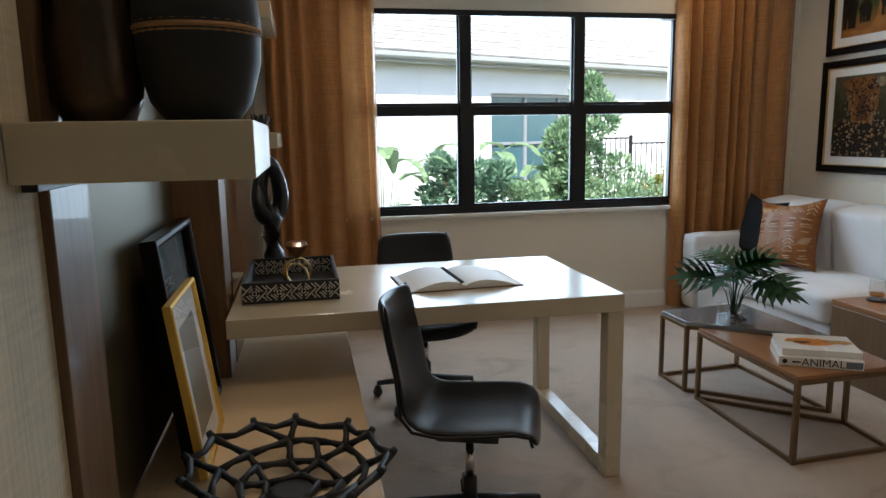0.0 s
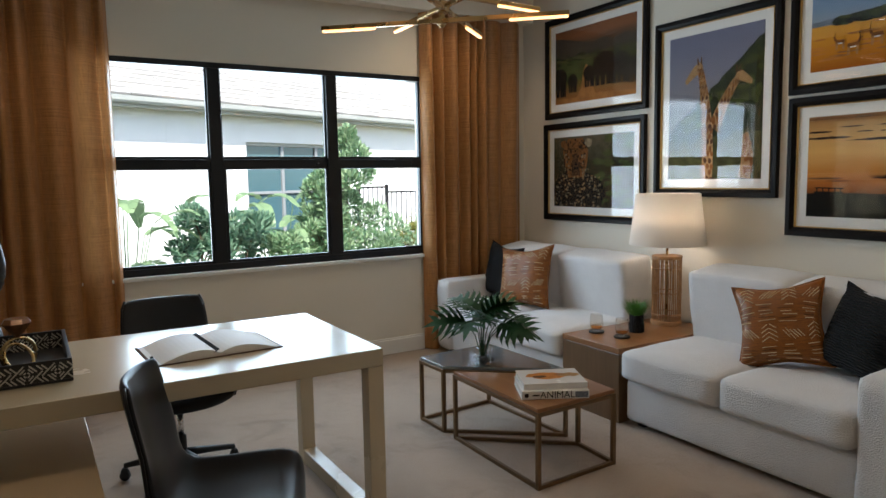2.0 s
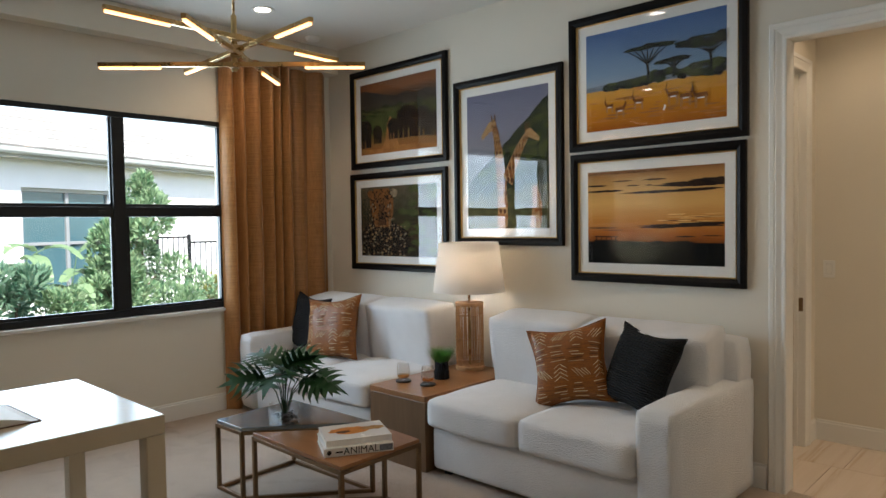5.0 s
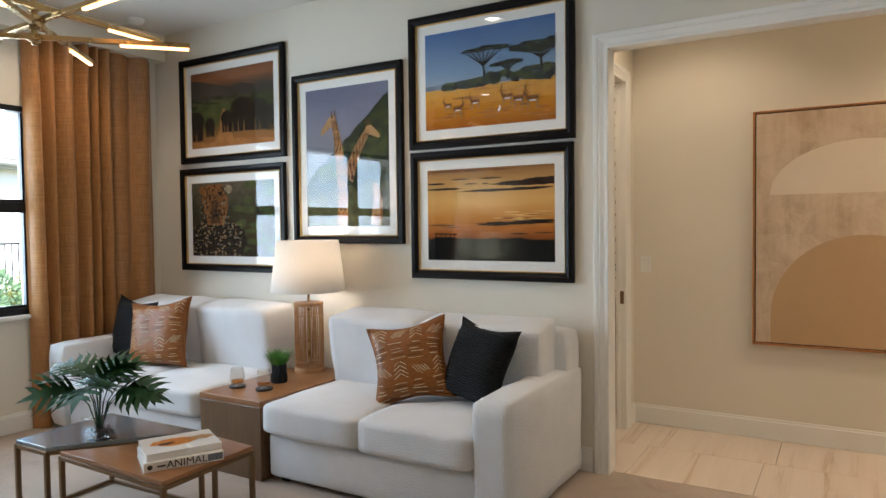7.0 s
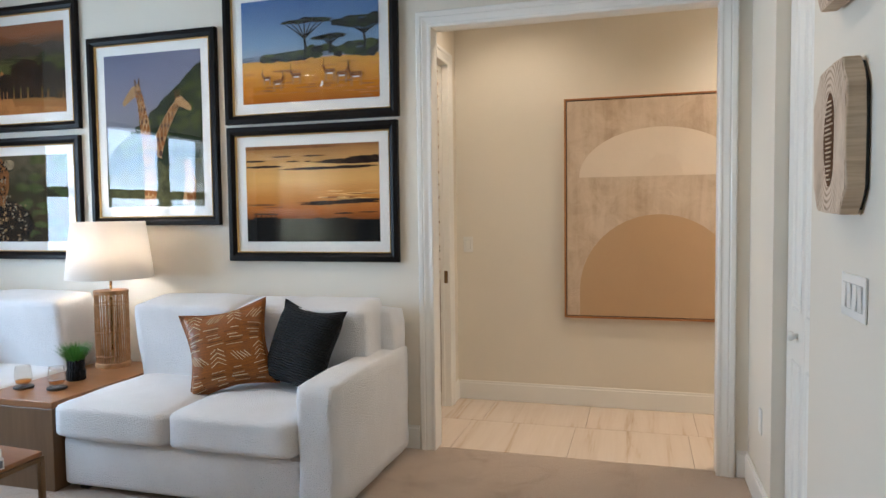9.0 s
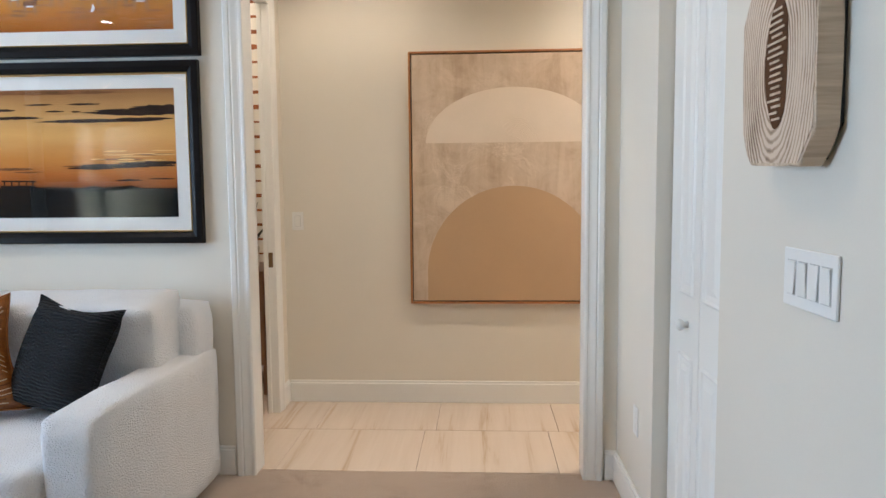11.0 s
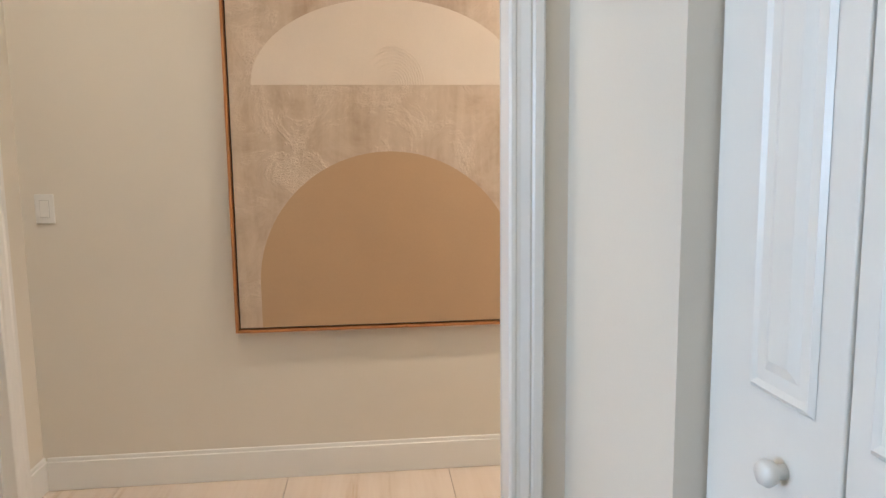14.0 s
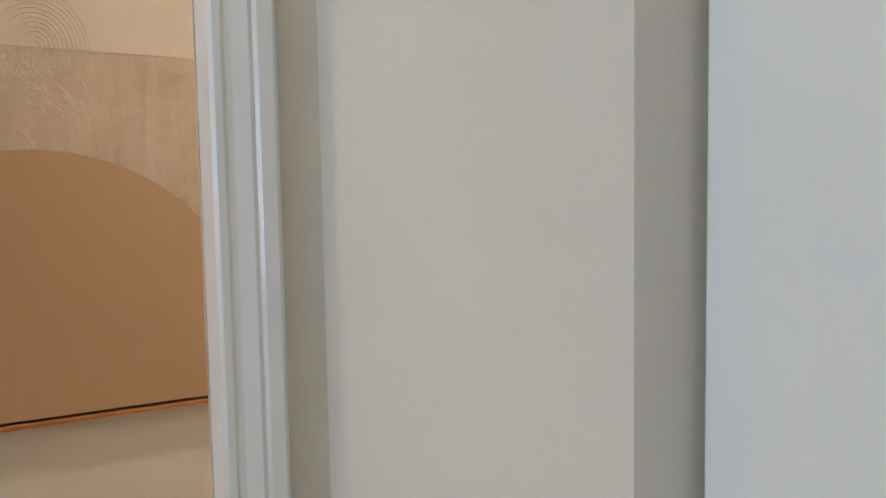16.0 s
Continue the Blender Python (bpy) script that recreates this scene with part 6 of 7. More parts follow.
for p in nodes[-1]:
    part("strut", tube([p, p * 1.06 + Vector((0, 0, 0.010))], [0.013, 0.009], 7), BLKPL, bw, smooth=True)
part("foot_disc", lathe([(0, 0.0), (0.055, 0.0), (0.06, 0.006), (0.055, 0.012), (0, 0.012)], 20), BLKPL, bw)



GOLDF = surface("bright_gold_frame", (0.78, 0.50, 0.09), 0.38, 0.45, 0.1, 12, 200, 0.0002)


def leaning_frame(label, y0, y1, h, foot, lean, fw, material, sheet, mat_w, depth=0.03):
    """A picture stood on the credenza and leaning back against the panelling."""
    w = y1 - y0
    m = pose(foot, y0, 0.5215, 0, 0, 0) @ Matrix(((0, 0, 1, 0), (1, 0, 0, 0), (0, 1, 0, 0), (0, 0, 0, 1))) @ pose(0, 0, 0, -lean)
    t = thing("leaning_picture", label, "picture", m, "leaning pictures")
    bm = bmesh.new()
    frame_ring(bm, w, h, 0, fw, 0, depth, 0.006)
    bm.faces.new([bm.verts.new(q) for q in ((0, 0, 0), (0, h, 0), (w, h, 0), (w, 0, 0))])
    part("frame", bm, material, t)
    part("mat_board", box(fw - 0.002, w - fw + 0.002, fw - 0.002, h - fw + 0.002, 0.004, 0.012), MATB if mat_w else sheet, t)
    if mat_w:
        part("print", shape([(mat_w, mat_w), (w - mat_w, mat_w), (w - mat_w, h - mat_w), (mat_w, h - mat_w)], 0.0126), sheet, t)
    g = part("glazing", quad((fw, fw, 0.0145), (w - fw, fw, 0.0145), (w - fw, h - fw, 0.0145), (fw, h - fw, 0.0145)), PGLASS, t, "picture glass")
    g.visible_shadow = False


leaning_frame("black framed grey print leaning against the bronze panel", 2.13, 2.72, 0.66, -0.095, 6, 0.03, BLACKW, printed("print_grey", [(0.0, (0.03, 0.04, 0.04)), (0.5, (0.16, 0.18, 0.17)), (1.0, (0.05, 0.06, 0.06))], (8, 8), 0.7), 0, 0.045)
leaning_frame("gold framed small landscape leaning on the black frame", 2.02, 2.42, 0.50, -0.035, 7, 0.016, GOLDF, printed("print_mist", [(0.0, (0.10, 0.09, 0.05)), (0.4, (0.22, 0.20, 0.14)), (1.0, (0.32, 0.34, 0.34))], (3, 4), 0.3), 0.085, 0.024)
VASEB = surface("black_ceramic", (0.010, 0.011, 0.012), 0.6, 0, 0.3, 8, 140, 0.0004)
JUTE = surface("jute_binding", (0.34, 0.19, 0.08), 0.9, 0, 0.4, 60, 220, 0.002, stretch=(1, 1, 12))
v1 = thing("vase", "large black ceramic vase bound with jute rope, on the shelf", "vase", pose(0.09, 1.68, 1.4875), "shelf vases")
part("body", lathe([(0, 0), (0.07, 0), (0.10, 0.04), (0.122, 0.12), (0.126, 0.20), (0.118, 0.27), (0.085, 0.33), (0.055, 0.36), (0.055, 0.40), (0.048, 0.40), (0.048, 0.36), (0, 0.34)], 36), VASEB, v1, smooth=True)
for k in range(7):
    part("rope_turn", tube([((0.124 - 0.004 * abs(k - 1)) * math.cos(a), (0.124 - 0.004 * abs(k - 1)) * math.sin(a), 0.172 + k * 0.010) for a in [2 * math.pi * i / 32 for i in range(32)]], 0.0058, 6, closed=True), JUTE, v1, "jute rope")
GLAZE = surface("dark_bronze_glaze", (0.065, 0.042, 0.026), 0.24, 0.5, 0.3, 6, 90, 0.0002)
v2 = thing("vase", "tall dark bronze bottle vase on the shelf", "vase", pose(-0.105, 1.66, 1.4875), "shelf vases")
part("body", lathe([(0, 0), (0.065, 0), (0.085, 0.05), (0.09, 0.14), (0.08, 0.26), (0.05, 0.40), (0.03, 0.55), (0.035, 0.62), (0.028, 0.62), (0, 0.5)], 32), GLAZE, v2, smooth=True)

cu = thing("coral_ornament", "small dark spiky ornament on the far shelf", "ornament", pose(0.055, 4.34, 1.4885))
part("foot", lathe([(0, 0), (0.045, 0), (0.050, 0.012), (0.03, 0.02), (0, 0.022)], 20), VASEB, cu, smooth=True)
rnd = random.Random(8)
for k in range(26):
    a, r = k * 2.4, 0.02 + 0.05 * rnd.random()
    part("spike", tube([(0.02 * math.cos(a), 0.02 * math.sin(a), 0.015), (r * math.cos(a), r * math.sin(a), 0.07 + 0.04 * rnd.random())], [0.007, 0.003], 5), VASEB, cu)
v3 = thing("vase", "rounded black ceramic vase on the upper shelf", "vase", pose(0.055, 4.36, 2.2105), "shelf vases")
part("body", lathe([(0, 0), (0.05, 0), (0.075, 0.03), (0.085, 0.09), (0.07, 0.16), (0.035, 0.20), (0.03, 0.19), (0, 0.17)], 28), VASEB, v3, smooth=True)

part("lip", tube([(0.031 * math.cos(a), 0.031 * math.sin(a), 0.197) for a in [2 * math.pi * i / 24 for i in range(24)]], 0.004, 6, closed=True), VASEB, v3, smooth=True)
part("lip", tube([(0.0515 * math.cos(a), 0.0515 * math.sin(a), 0.401) for a in [2 * math.pi * i / 28 for i in range(28)]], 0.0045, 6, closed=True), VASEB, v1, smooth=True)
part("lip", tube([(0.0315 * math.cos(a), 0.0315 * math.sin(a), 0.621) for a in [2 * math.pi * i / 24 for i in range(24)]], 0.004, 6, closed=True), GLAZE, v2, smooth=True)

# ---- chandelier ----
ch = thing("chandelier", "brass chandelier of four crossed bars with glowing tips", "chandelier", pose(2.12, 3.09, 0))
LED = glow("led_bar", (1.0, 0.48, 0.18), 1.5)
part("canopy", lathe([(0, ZC - 0.001), (0.065, ZC - 0.001), (0.065, ZC - 0.022), (0.02, ZC - 0.028), (0, ZC - 0.028)], 28), BRASS, ch)
part("stem", lathe([(0, 2.52), (0.0065, 2.52), (0.0065, ZC - 0.028), (0, ZC - 0.028)], 12), BRASS, ch, smooth=True)
part("hub", lathe([(0, 2.255), (0.012, 2.255), (0.014, 2.26), (0.014, 2.515), (0.008, 2.522), (0, 2.522)], 18), BRASS, ch, smooth=True)
for z, ang in ((2.41, 3.3), (2.33, 40.2), (2.365, 87.2), (2.28, -43.0)):
    m = pose(0, 0, z, 0, 0, ang)
    off = -0.028
    arm = part("arm", box(-0.62, 0.62, off - 0.011, off + 0.011, -0.0105, 0.0105, 0.0015, m=m), BRASS, ch, "brushed brass bar")
    for s in (-1, 1):
        a, c = sorted((s * 0.335, s * 0.615))
        part("light_bar", box(a, c, off - 0.009, off + 0.009, -0.0215, -0.0106, 0.003, m=m), LED, arm, "glowing frosted light bar")
    part("collar", box(-0.02, 0.02, off - 0.013, 0.013, -0.014, 0.014, 0.002, m=m), BRASS, arm)

# ---- ceiling fittings ----
# a fixture at every CANS point, the added ones included
for x, y in CANS:
    dl = thing("downlight", "round white recessed downlight, lit", "light", pose(x, y, ZC), "recessed downlights")
    part("trim_ring", lathe([(0.058, -0.0005), (0.088, -0.0005), (0.090, -0.004), (0.086, -0.007), (0.060, -0.004)], 36), TRIM, dl, smooth=True)
    part("lens", lathe([(0, -0.003), (0.058, -0.003), (0.058, -0.0012), (0, -0.0012)], 32), glow("downlight_lens", (1.0, 0.84, 0.70), 9), dl, "glowing lens")
sm = thing("smoke_detector", "round white smoke detector on the ceiling", "smoke detector", pose(3.95, 4.98, ZC))
part("housing", lathe([(0, -0.034), (0.045, -0.034), (0.058, -0.026), (0.062, -0.012), (0.066, -0.010), (0.066, -0.0005), (0, -0.0005)], 32), TRIM, sm, smooth=True)
vt = thing("ceiling_vent", "white slatted air vent in the ceiling", "vent", pose(2.38, 4.73, ZC))
bm = box(-0.17, 0.17, -0.09, -0.07, -0.008, -0.0005, 0.001)
box(-0.17, 0.17, 0.07, 0.09, -0.008, -0.0005, 0.001, bm=bm), box(-0.17, -0.15, -0.07, 0.07, -0.008, -0.0005, 0.001, bm=bm), box(0.15, 0.17, -0.07, 0.07, -0.008, -0.0005, 0.001, bm=bm)
part("frame", bm, TRIM, vt)
for k in range(7):
    part("slat", box(-0.15, 0.15, -0.008, 0.008, -0.001, 0.001, m=pose(0, -0.06 + k * 0.02, -0.005, 35)), TRIM, vt)


# ---- washroom seen through the hall door ----
DASH = ink("rust_brown_dash", (0.28, 0.10, 0.035), 0.4, 12)
rnd = random.Random(31)
bm = bmesh.new()
for row in range(26):
    z = 0.25 + row * 0.108
    y = HY + 0.13
    while y < 3.1:
        ln = rnd.uniform(0.30, 0.70)
        h = rnd.choice((0.016, 0.022, 0.032, 0.042))
        n = 6
        top, bot = [], []
        for i in range(n + 1):
            f = i / n
            hh = h * (0.40 + 0.60 * math.sin(math.pi * f ** 1.5)) * rnd.uniform(0.8, 1.1) / 2
            top.append((y + ln * f, z + hh)), bot.append((y + ln * f, z - hh))
        b = shape([p for p in bot] + top[::-1], 0.0)
        b.transform(Matrix(((0, 0, -1, 6.2485), (1, 0, 0, 0), (0, 1, 0, 0), (0, 0, 0, 1))))
        put(bm, b)
        y += ln + rnd.uniform(-0.02, 0.05)
part("brushed_dashes", bm, DASH, bpy.data.objects["wall_washroom"], "rust-brown brushed dashes")["kind"] = "stuff"
REDW = wood("red_brown_veneer", (0.13, 0.055, 0.025), (0.26, 0.12, 0.055), 0.4, 2, 1.0, 0.15)
cs = thing("console_cabinet", "dark stained wood console cabinet in the washroom", "cabinet", pose(5.93, 1.80, 0))
part("cabinet_body", box(-0.28, 0.30, -0.15, 0.13, 0.20, 0.80, 0.004), REDW, cs)
part("cabinet_top", box(-0.30, 0.31, -0.16, 0.15, 0.801, 0.835, 0.004), REDW, cs)
for x in (-0.26, 0.28):
    for y in (-0.13, 0.11):
        part("leg", box(x - 0.02, x + 0.02, y - 0.02, y + 0.02, 0.0, 0.199, 0.003), REDW, cs)
part("cabinet_door", box(-0.294, -0.281, -0.13, 0.115, 0.24, 0.77, 0.003), REDW, cs)
ALOE = surface("dusky_aloe", (0.045, 0.050, 0.030), 0.5, 0, 0.4, 14, 90, 0.0004)
ws = thing("potted_succulent", "spiky green succulent in a pale ribbed pot on the console", "plant", pose(5.78, 1.80, 0.8355))
part("pot", lathe([(0, 0.012), (0.055, 0.012), (0.062, 0.03), (0.064, 0.15), (0.060, 0.155), (0.056, 0.145), (0, 0.14)], 24), surface("pale_pot", (0.62, 0.55, 0.45), 0.7, 0, 0.1, 10, 90, 0.002, stretch=(1, 1, 14)), ws, smooth=True)
for k in range(3):
    part("pot_foot", tube([(0.04 * math.cos(k * 2.1), 0.04 * math.sin(k * 2.1), 0.0), (0.04 * math.cos(k * 2.1), 0.04 * math.sin(k * 2.1), 0.013)], 0.006, 6), BLKPL, ws)
for i in range(16):
    a, ln = i * 2.4, 0.13 + 0.045 * (i % 6)
    out = 0.06 + 0.17 * ((i * 7) % 5) / 5
    pts = [(0.01 * math.cos(a), 0.01 * math.sin(a), 0.14), (out * 0.4 * math.cos(a), out * 0.4 * math.sin(a), 0.14 + ln * 0.5), (out * math.cos(a), out * math.sin(a), 0.14 + ln)]
    part("leaf", tube(pts, [0.008, 0.0085, 0.0015], 5), ALOE, ws)

# ---- outdoors ----
structure("ground", box(-120, 140, YW + 0.2, 240, -0.4, -0.15), SOIL, "mulch and grass ground outside", "ground")
A = 23
H = pose(2.13, 11.5, -0.15, 0, 0, A)
hs = thing("neighbour_house", "white stucco house with a pale tiled roof across the garden", "house", H)
NX0, NX1 = 1.60, 4.15     # its window along the wall
NZ0, NZ1 = 0.60, 2.34
bm = box(-14, NX0, 0, 0.2, 0, 2.95)
box(NX1, 18, 0, 0.2, 0, 2.95, bm=bm), box(NX0, NX1, 0, 0.2, 0, NZ0, bm=bm), box(NX0, NX1, 0, 0.2, NZ1, 2.95, bm=bm)
part("wall", bm, STUCCO, hs)
part("inner_wall", box(NX0 - 1, NX1 + 1, 2.5, 2.6, 0, 2.95), STUCCO, hs)
part("soffit_board", box(-14, 18, -0.26, 0, 2.77, 2.80), FASCIA, hs)
part("fascia", box(-14, 18, -0.28, -0.26, 2.76, 2.93, 0.004), FASCIA, hs, "grey-green fascia board")
bm = bmesh.new()
prof = [(y + 0.16, z) for y, z in [(-0.445, 2.90), (-0.445, 2.83), (-0.465, 2.81), (-0.53, 2.81), (-0.55, 2.84), (-0.56, 2.90), (-0.55, 2.905), (-0.54, 2.85), (-0.455, 2.83)]]
ends = [[bm.verts.new((x, y, z)) for y, z in prof] for x in (-14, 18)]
for i in range(len(prof)):
    j = (i + 1) % len(prof)
    bm.faces.new((ends[0][i], ends[0][j], ends[1][j], ends[1][i]))
part("gutter", bm, FASCIA, hs, "pale metal gutter")
slope = math.tan(radians(20))
part("roof_deck", prism([(-0.28, 2.92), (5.5, 2.92 + 5.94 * slope), (5.5, 2.6), (-0.2, 2.86)], -14, 18, m=Matrix(((0, 0, 1, 0), (1, 0, 0, 0), (0, 1, 0, 0), (0, 0, 0, 1)))), ROOFT, hs)
rnd = random.Random(44)
courses = 15
for c in range(courses):
    y = -0.36 + c * 0.36
    z = 2.935 + (y + 0.28) * slope
    bm = bmesh.new()
    x = -4.0 + (c % 2) * 0.17
    while x < 13:
        dz = rnd.uniform(-0.006, 0.006)
        b = box(0.004, 0.33, 0, 0.40, 0.0, 0.028, m=Matrix.Translation((x, y, z + 0.012 + dz)) @ pose(0, 0, 0, 17.5))
        put(bm, b)
        x += 0.335
    part("tile_course", bm, ROOFT, hs, "course of flat concrete roof tiles")
nw = part("window", box(NX0, NX1, 0.06, 0.12, NZ1 - 0.06, NZ1, 0.004), FASCIA, hs, "grey framed house window")
GREYF = surface("grey_window_frame", (0.24, 0.25, 0.26), 0.5, 0, 0.05, 4, 90, 0)
# opaque panes; their teal base stands for the reflected sky
DARKG = surface("sky_tinted_window_glass", (0.055, 0.12, 0.145), 0.05, 0, 0.1, 1, 20, 0, coat=1.0)
for x in (NX0, NX0 + 0.83, NX0 + 1.68, NX1 - 0.05):
    part("window_frame", box(x, x + 0.06, 0.05, 0.13, NZ0, NZ1 - 0.061, 0.004), GREYF, nw)
for z in (NZ0, 1.42):
    part("window_frame", box(NX0 + 0.061, NX1 - 0.051, 0.055, 0.125, z, z + 0.05, 0.004), GREYF, nw)
for x in (NX0 + 0.06, NX0 + 0.89, NX0 + 1.74):
    for z0, z1 in ((NZ0 + 0.05, 1.42), (1.47, NZ1 - 0.061)):
        part("pane", box(x, x + 0.77, 0.09, 0.098, z0, z1), DARKG, nw)

fn = thing("fence", "black metal picket garden fence", "fence", pose(5.2, 11.0, -0.15))
for k, x in enumerate((0.0, 0.54, 1.22, 1.9, 2.6, 3.3)):
    part("post", box(x - 0.025, x + 0.025, -0.025, 0.025, 0, 1.56, 0.003), BLACKF, fn)
    if k < 5:
        x2 = (0.54, 1.22, 1.9, 2.6, 3.3)[k]
        top = 1.53 if k == 0 else 1.44
        for z in (0.2, top - 0.03):
            part("rail", box(x + 0.026, x2 - 0.026, -0.015, 0.015, z, z + 0.03, 0.002), BLACKF, fn)
        n = round((x2 - x) / 0.095)
        for i in range(1, n):
            xx = x + (x2 - x) * i / n
            part("picket", box(xx - 0.007, xx + 0.007, -0.007, 0.007, 0.05, top, 0), BLACKF, fn)


def shrub(name, x, y, h, r, leaf, n, size, label, cone=0.0, seed=0, gap=0.5):
    """Trunk, limbs and a crown of many small leaves round uneven clumps."""
    rnd = random.Random(seed)
    t = thing(name, label, "shrub", pose(x, y, -0.15), "garden shrubs")
    bm = tube([(0, 0, 0), (0.02, 0, h * 0.3), (0, 0.02, h * 0.8)], [0.035, 0.025, 0.008], 7)
    clumps = []
    for k in range(60 if cone else 34):
        z = h * (0.12 + 0.86 * rnd.random() ** (1.0 if not cone else 1.25))
        f = z / h
        rr = r * ((1 - f) ** 0.75 * 1.05 + 0.05) if cone else r * math.sqrt(max(0.05, 1 - (2 * f - 0.9) ** 2 * 0.9))
        a, q = rnd.uniform(0, 6.283), math.sqrt(rnd.random())
        clumps.append((Vector((rr * q * math.cos(a), rr * q * math.sin(a), z)), r * rnd.uniform(0.20, 0.36) * (1 - 0.55 * f * cone)))
    for c, s in clumps[::2]:
        tube([(0, 0, max(0.05, c.z - 0.25)), (c.x * 0.5, c.y * 0.5, c.z - 0.08), tuple(c)], [0.012, 0.008, 0.003], 5, bm=bm)
    part("trunk", bm, BARK, t)
    verts, faces = [], []
    for i in range(n):
        c, s = clumps[i % len(clumps)]
        d = Vector((rnd.gauss(0, 1), rnd.gauss(0, 1), rnd.gauss(0, 1))).normalized()
        p = c + d * s * (0.55 + 0.5 * rnd.random())
        if p.z < 0.02:
            continue
        up = (d + Vector((0, 0, 0.7)) + Vector((rnd.uniform(-1, 1), rnd.uniform(-1, 1), rnd.uniform(-1, 1))) * gap).normalized()
        sd = up.cross(Vector((rnd.uniform(-1, 1), rnd.uniform(-1, 1), rnd.uniform(-1, 1)))).normalized()
        nn = up.cross(sd)
        L, W = size * rnd.uniform(0.7, 1.3), size * 0.21
        k = len(verts)
        verts += [p, p + up * L * 0.5 + sd * W + nn * W * 0.3, p + up * L, p + up * L * 0.5 - sd * W + nn * W * 0.3]
        faces += [(k, k + 1, k + 2), (k, k + 2, k + 3)]
    me = bpy.data.meshes.new("crown")
    me.from_pydata([tuple(v) for v in verts], [], faces)
    me.materials.append(leaf)
    ob = new("crown", me)
    ob.parent = t
    return t


def strap_plant(x, y, h, n, leaf, label, seed, lean=0.0):
    """Long-stalked arching leaves, torn into strips along their edges."""
    rnd = random.Random(seed)
    t = thing("broadleaf_plant", label, "plant", pose(x, y, -0.15), "garden broadleaf plants")
    for i in range(n):
        a = i * 2.4 + rnd.uniform(-0.3, 0.3)
        ln, wd = rnd.uniform(0.46, 0.66), rnd.uniform(0.09, 0.135)
        hh = h * rnd.uniform(0.45, 1.0)
        d = Vector((math.cos(a), math.sin(a), 0))
        base = d * 0.05
        neck = d * (0.12 + 0.20 * rnd.random()) + Vector((lean * 0.3, 0, hh - 0.12))
        part("stalk", tube([base, (base + neck) / 2 + Vector((0, 0, 0.08)), neck], [0.011, 0.008, 0.005], 6), leaf, t)
        bm = bmesh.new()
        sd = Vector((-d.y, d.x, 0))
        rise, drop = rnd.uniform(0.45, 0.9), rnd.uniform(0.6, 1.0)

        def rib(f):
            return neck + d * ln * (f * (1 - 0.15 * f)) + Vector((0, 0, ln * (rise * f - drop * f * f)))
        for side in (-1, 1):
            k = 0
            while k < 10:
                m = rnd.choice((1, 1, 2, 3))
                f0, f1 = k / 10, min(1.0, (k + m) / 10)
                lag, sag = rnd.uniform(0.0, 0.05), rnd.uniform(0.1, 0.5)
                q = []
                for f in (f0, (f0 + f1) / 2, f1):
                    w = wd * max(0.08, math.sin(math.pi * min(0.97, 0.08 + 0.9 * f))) ** 0.7
                    o = rib(f) + sd * side * w + d * lag * 0.6 + Vector((0, 0, w * (0.45 - sag)))
                    q.append((bm.verts.new(rib(f)), bm.verts.new((rib(f) + o) / 2 + Vector((0, 0, w * 0.16))), bm.verts.new(o)))
                for r0, r1 in zip(q, q[1:]):
                    for c in (0, 1):
                        v = (r0[c], r0[c + 1], r1[c + 1], r1[c])
                        bm.faces.new(v if side > 0 else v[::-1])
                k += m
        part("leaf", bm, leaf, t, smooth=True)
    return t


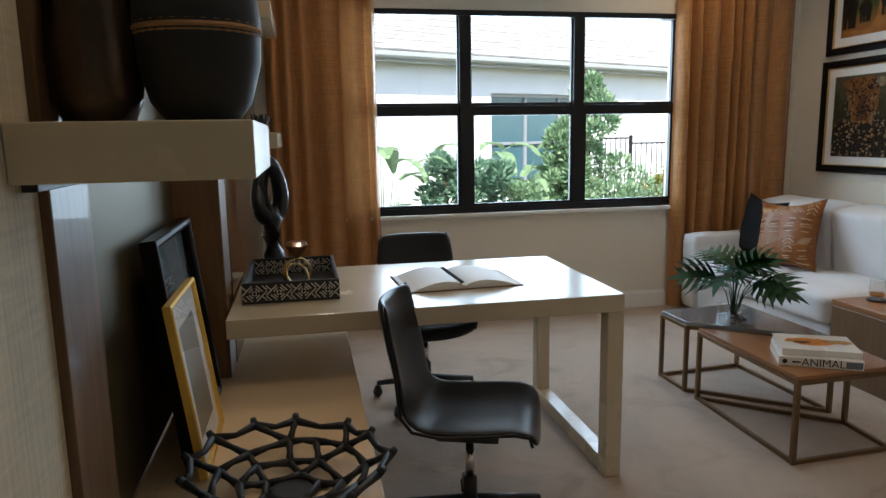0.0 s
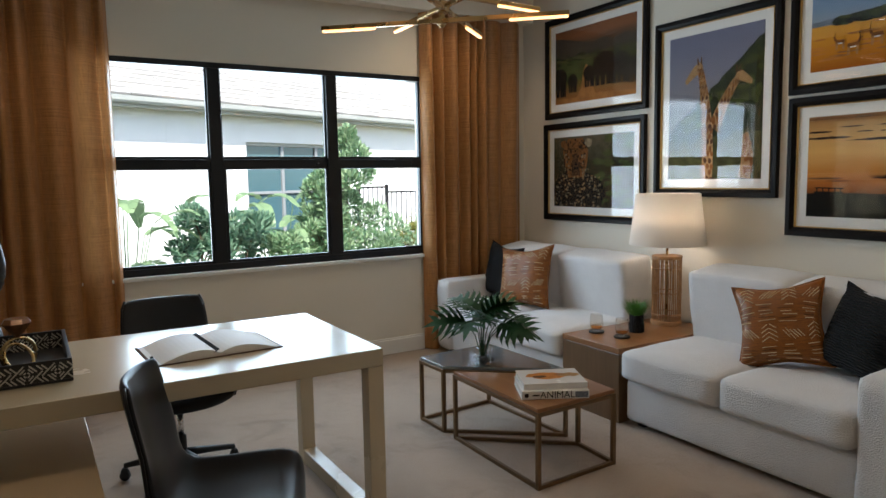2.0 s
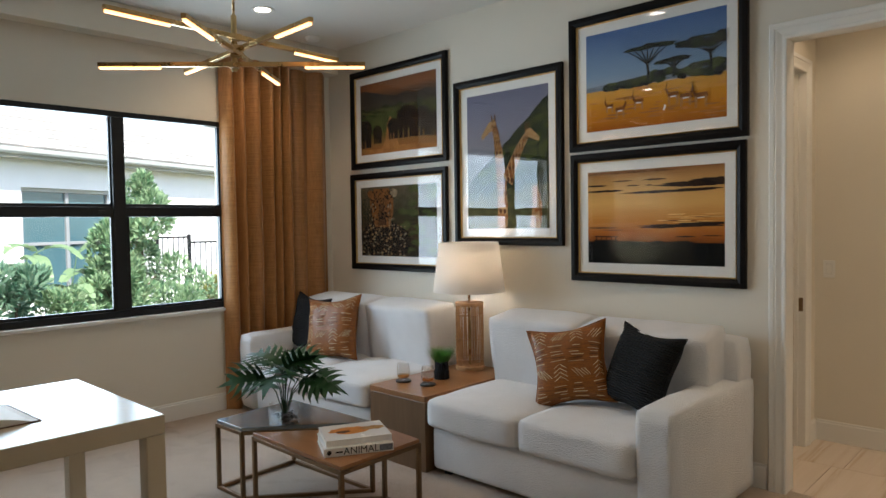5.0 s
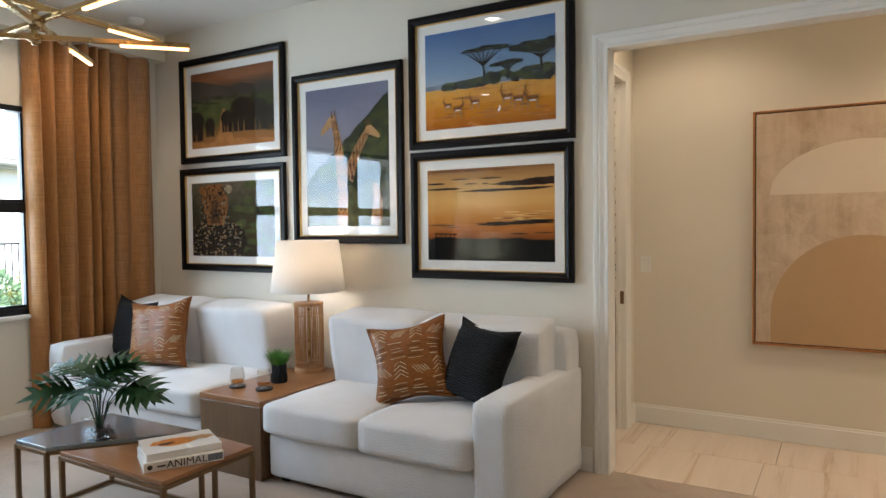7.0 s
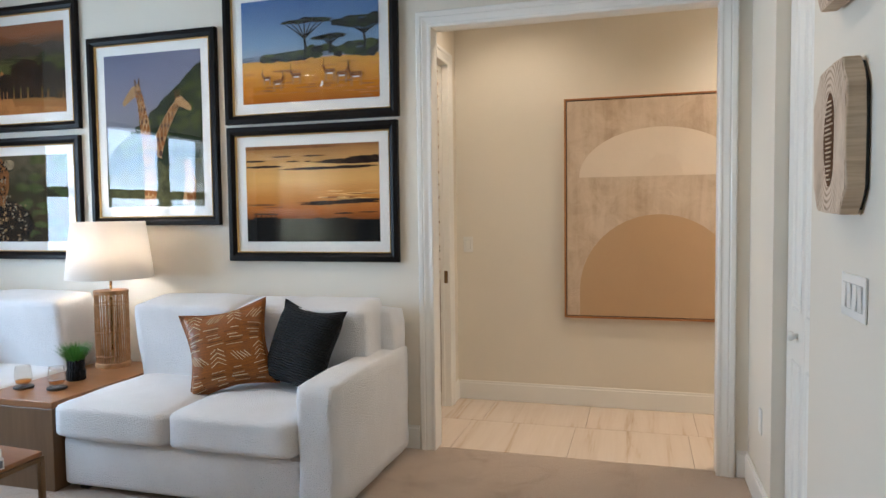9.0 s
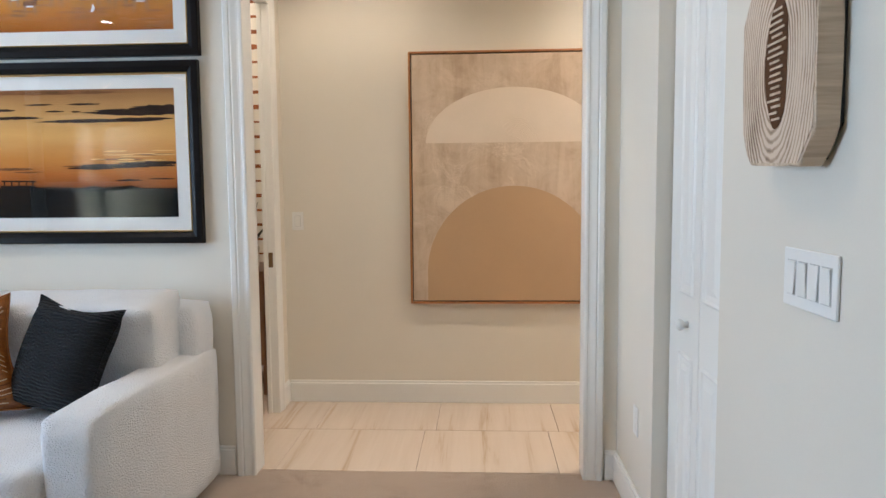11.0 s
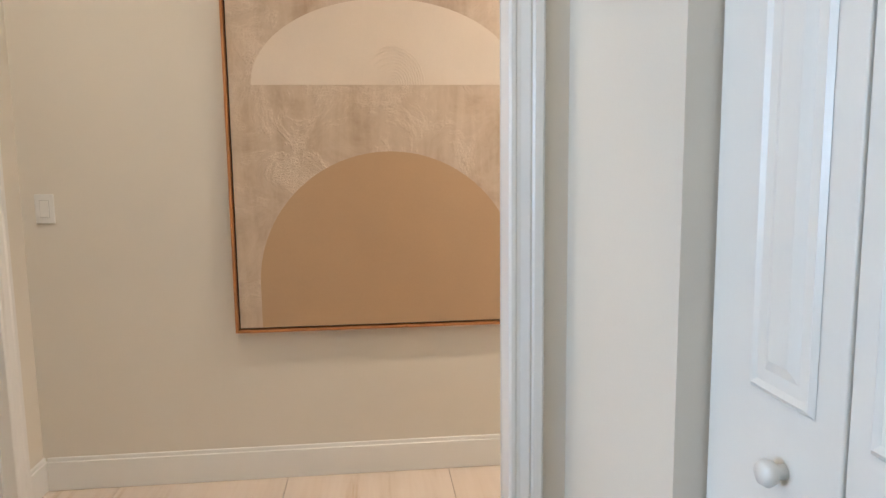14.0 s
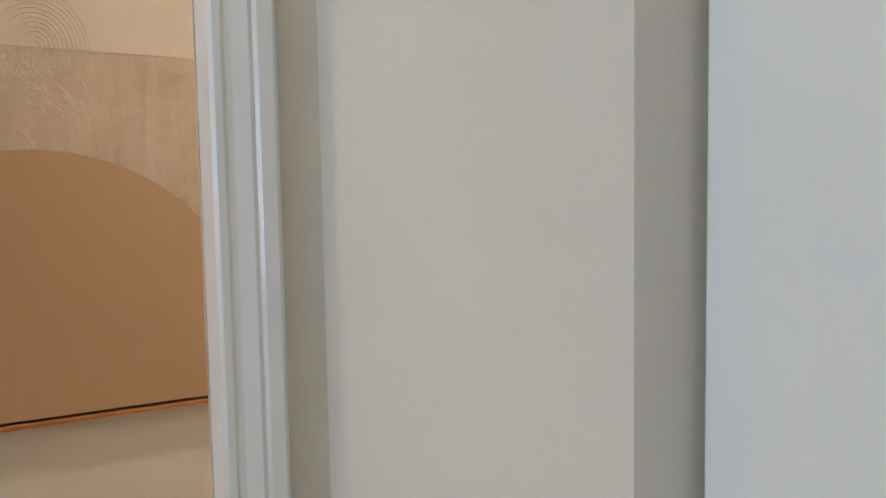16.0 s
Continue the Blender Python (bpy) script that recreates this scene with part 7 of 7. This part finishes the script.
shrub("conical_shrub", 4.12, 9.0, 2.35, 0.78, LEAF1, 11000, 0.085, "tall conical evergreen shrub in the garden", 1.0, 1)
shrub("conical_shrub", 3.66, 8.8, 1.75, 0.58, LEAF1, 7000, 0.085, "conical evergreen shrub in the garden", 1.0, 2)
shrub("upright_shrub", 1.92, 8.0, 1.38, 0.34, LEAF2, 2200, 0.10, "upright dark-leaved shrub in the garden", 0.0, 3)
shrub("upright_shrub", 2.42, 8.0, 1.30, 0.36, LEAF2, 2600, 0.10, "upright dark-leaved shrub in the garden", 0.0, 4)
shrub("low_shrub", 2.95, 8.3, 0.95, 0.42, LEAF1, 2600, 0.075, "low rounded green shrub in the garden", 0.0, 5)
shrub("low_shrub", 1.62, 7.4, 0.62, 0.34, LEAF1, 2400, 0.075, "low rounded green shrub in the garden", 0.0, 6)
shrub("low_shrub", 4.85, 9.2, 1.05, 0.50, LEAF1, 2800, 0.075, "low rounded green shrub by the fence", 0.0, 7)
shrub("low_shrub", 5.55, 9.4, 1.00, 0.50, LEAF4, 2800, 0.070, "yellow-green shrub by the fence", 0.0, 8)
shrub("low_shrub", 6.4, 10.2, 1.10, 0.60, LEAF1, 2800, 0.075, "low rounded green shrub by the fence", 0.0, 9)
strap_plant(1.12, 7.9, 1.60, 16, LEAF3, "broad-leaved tropical plant against the white wall", 3)
strap_plant(1.00, 7.3, 1.05, 15, LEAF3, "broad-leaved tropical plant against the white wall", 4)
strap_plant(3.05, 8.9, 1.55, 13, LEAF3, "broad-leaved tropical plant among the shrubs", 5)
strap_plant(2.55, 8.6, 1.75, 9, LEAF3, "broad-leaved tropical plant among the shrubs", 6)

# ---- hall tiles ----
TSY, TSX = 0.692, 0.585
tm = {}
fh = bpy.data.objects["floor_hall"]
rows = [(4.436, 5.010, 0.556), (5.012, 5.53, -0.198), (5.532, 6.25, 0.15)]
for x0, x1, off in rows:
    y = off - 5 * TSY
    while y < 3.2:
        y0, y1 = max(y, -2.6), min(y + TSY, 3.2)
        if x0 > 5.5:
            y0 = max(y0, HY + 0.06)
        if y1 - y0 > 0.03:
            key = (round(x1 - x0, 3), round(y1 - y0, 3))
            if key not in tm:
                b = box(0.001, x1 - x0 - 0.001, 0.001, y1 - y0 - 0.001, -0.0075, 0.0005, 0.0008, 1)
                me = bpy.data.meshes.new("tile")
                b.to_mesh(me)
                b.free()
                me.materials.append(TILE)
                tm[key] = me
            o = new("tile", tm[key])
            o.location = (x0, y0, 0)
            o.parent = fh
        y += TSY
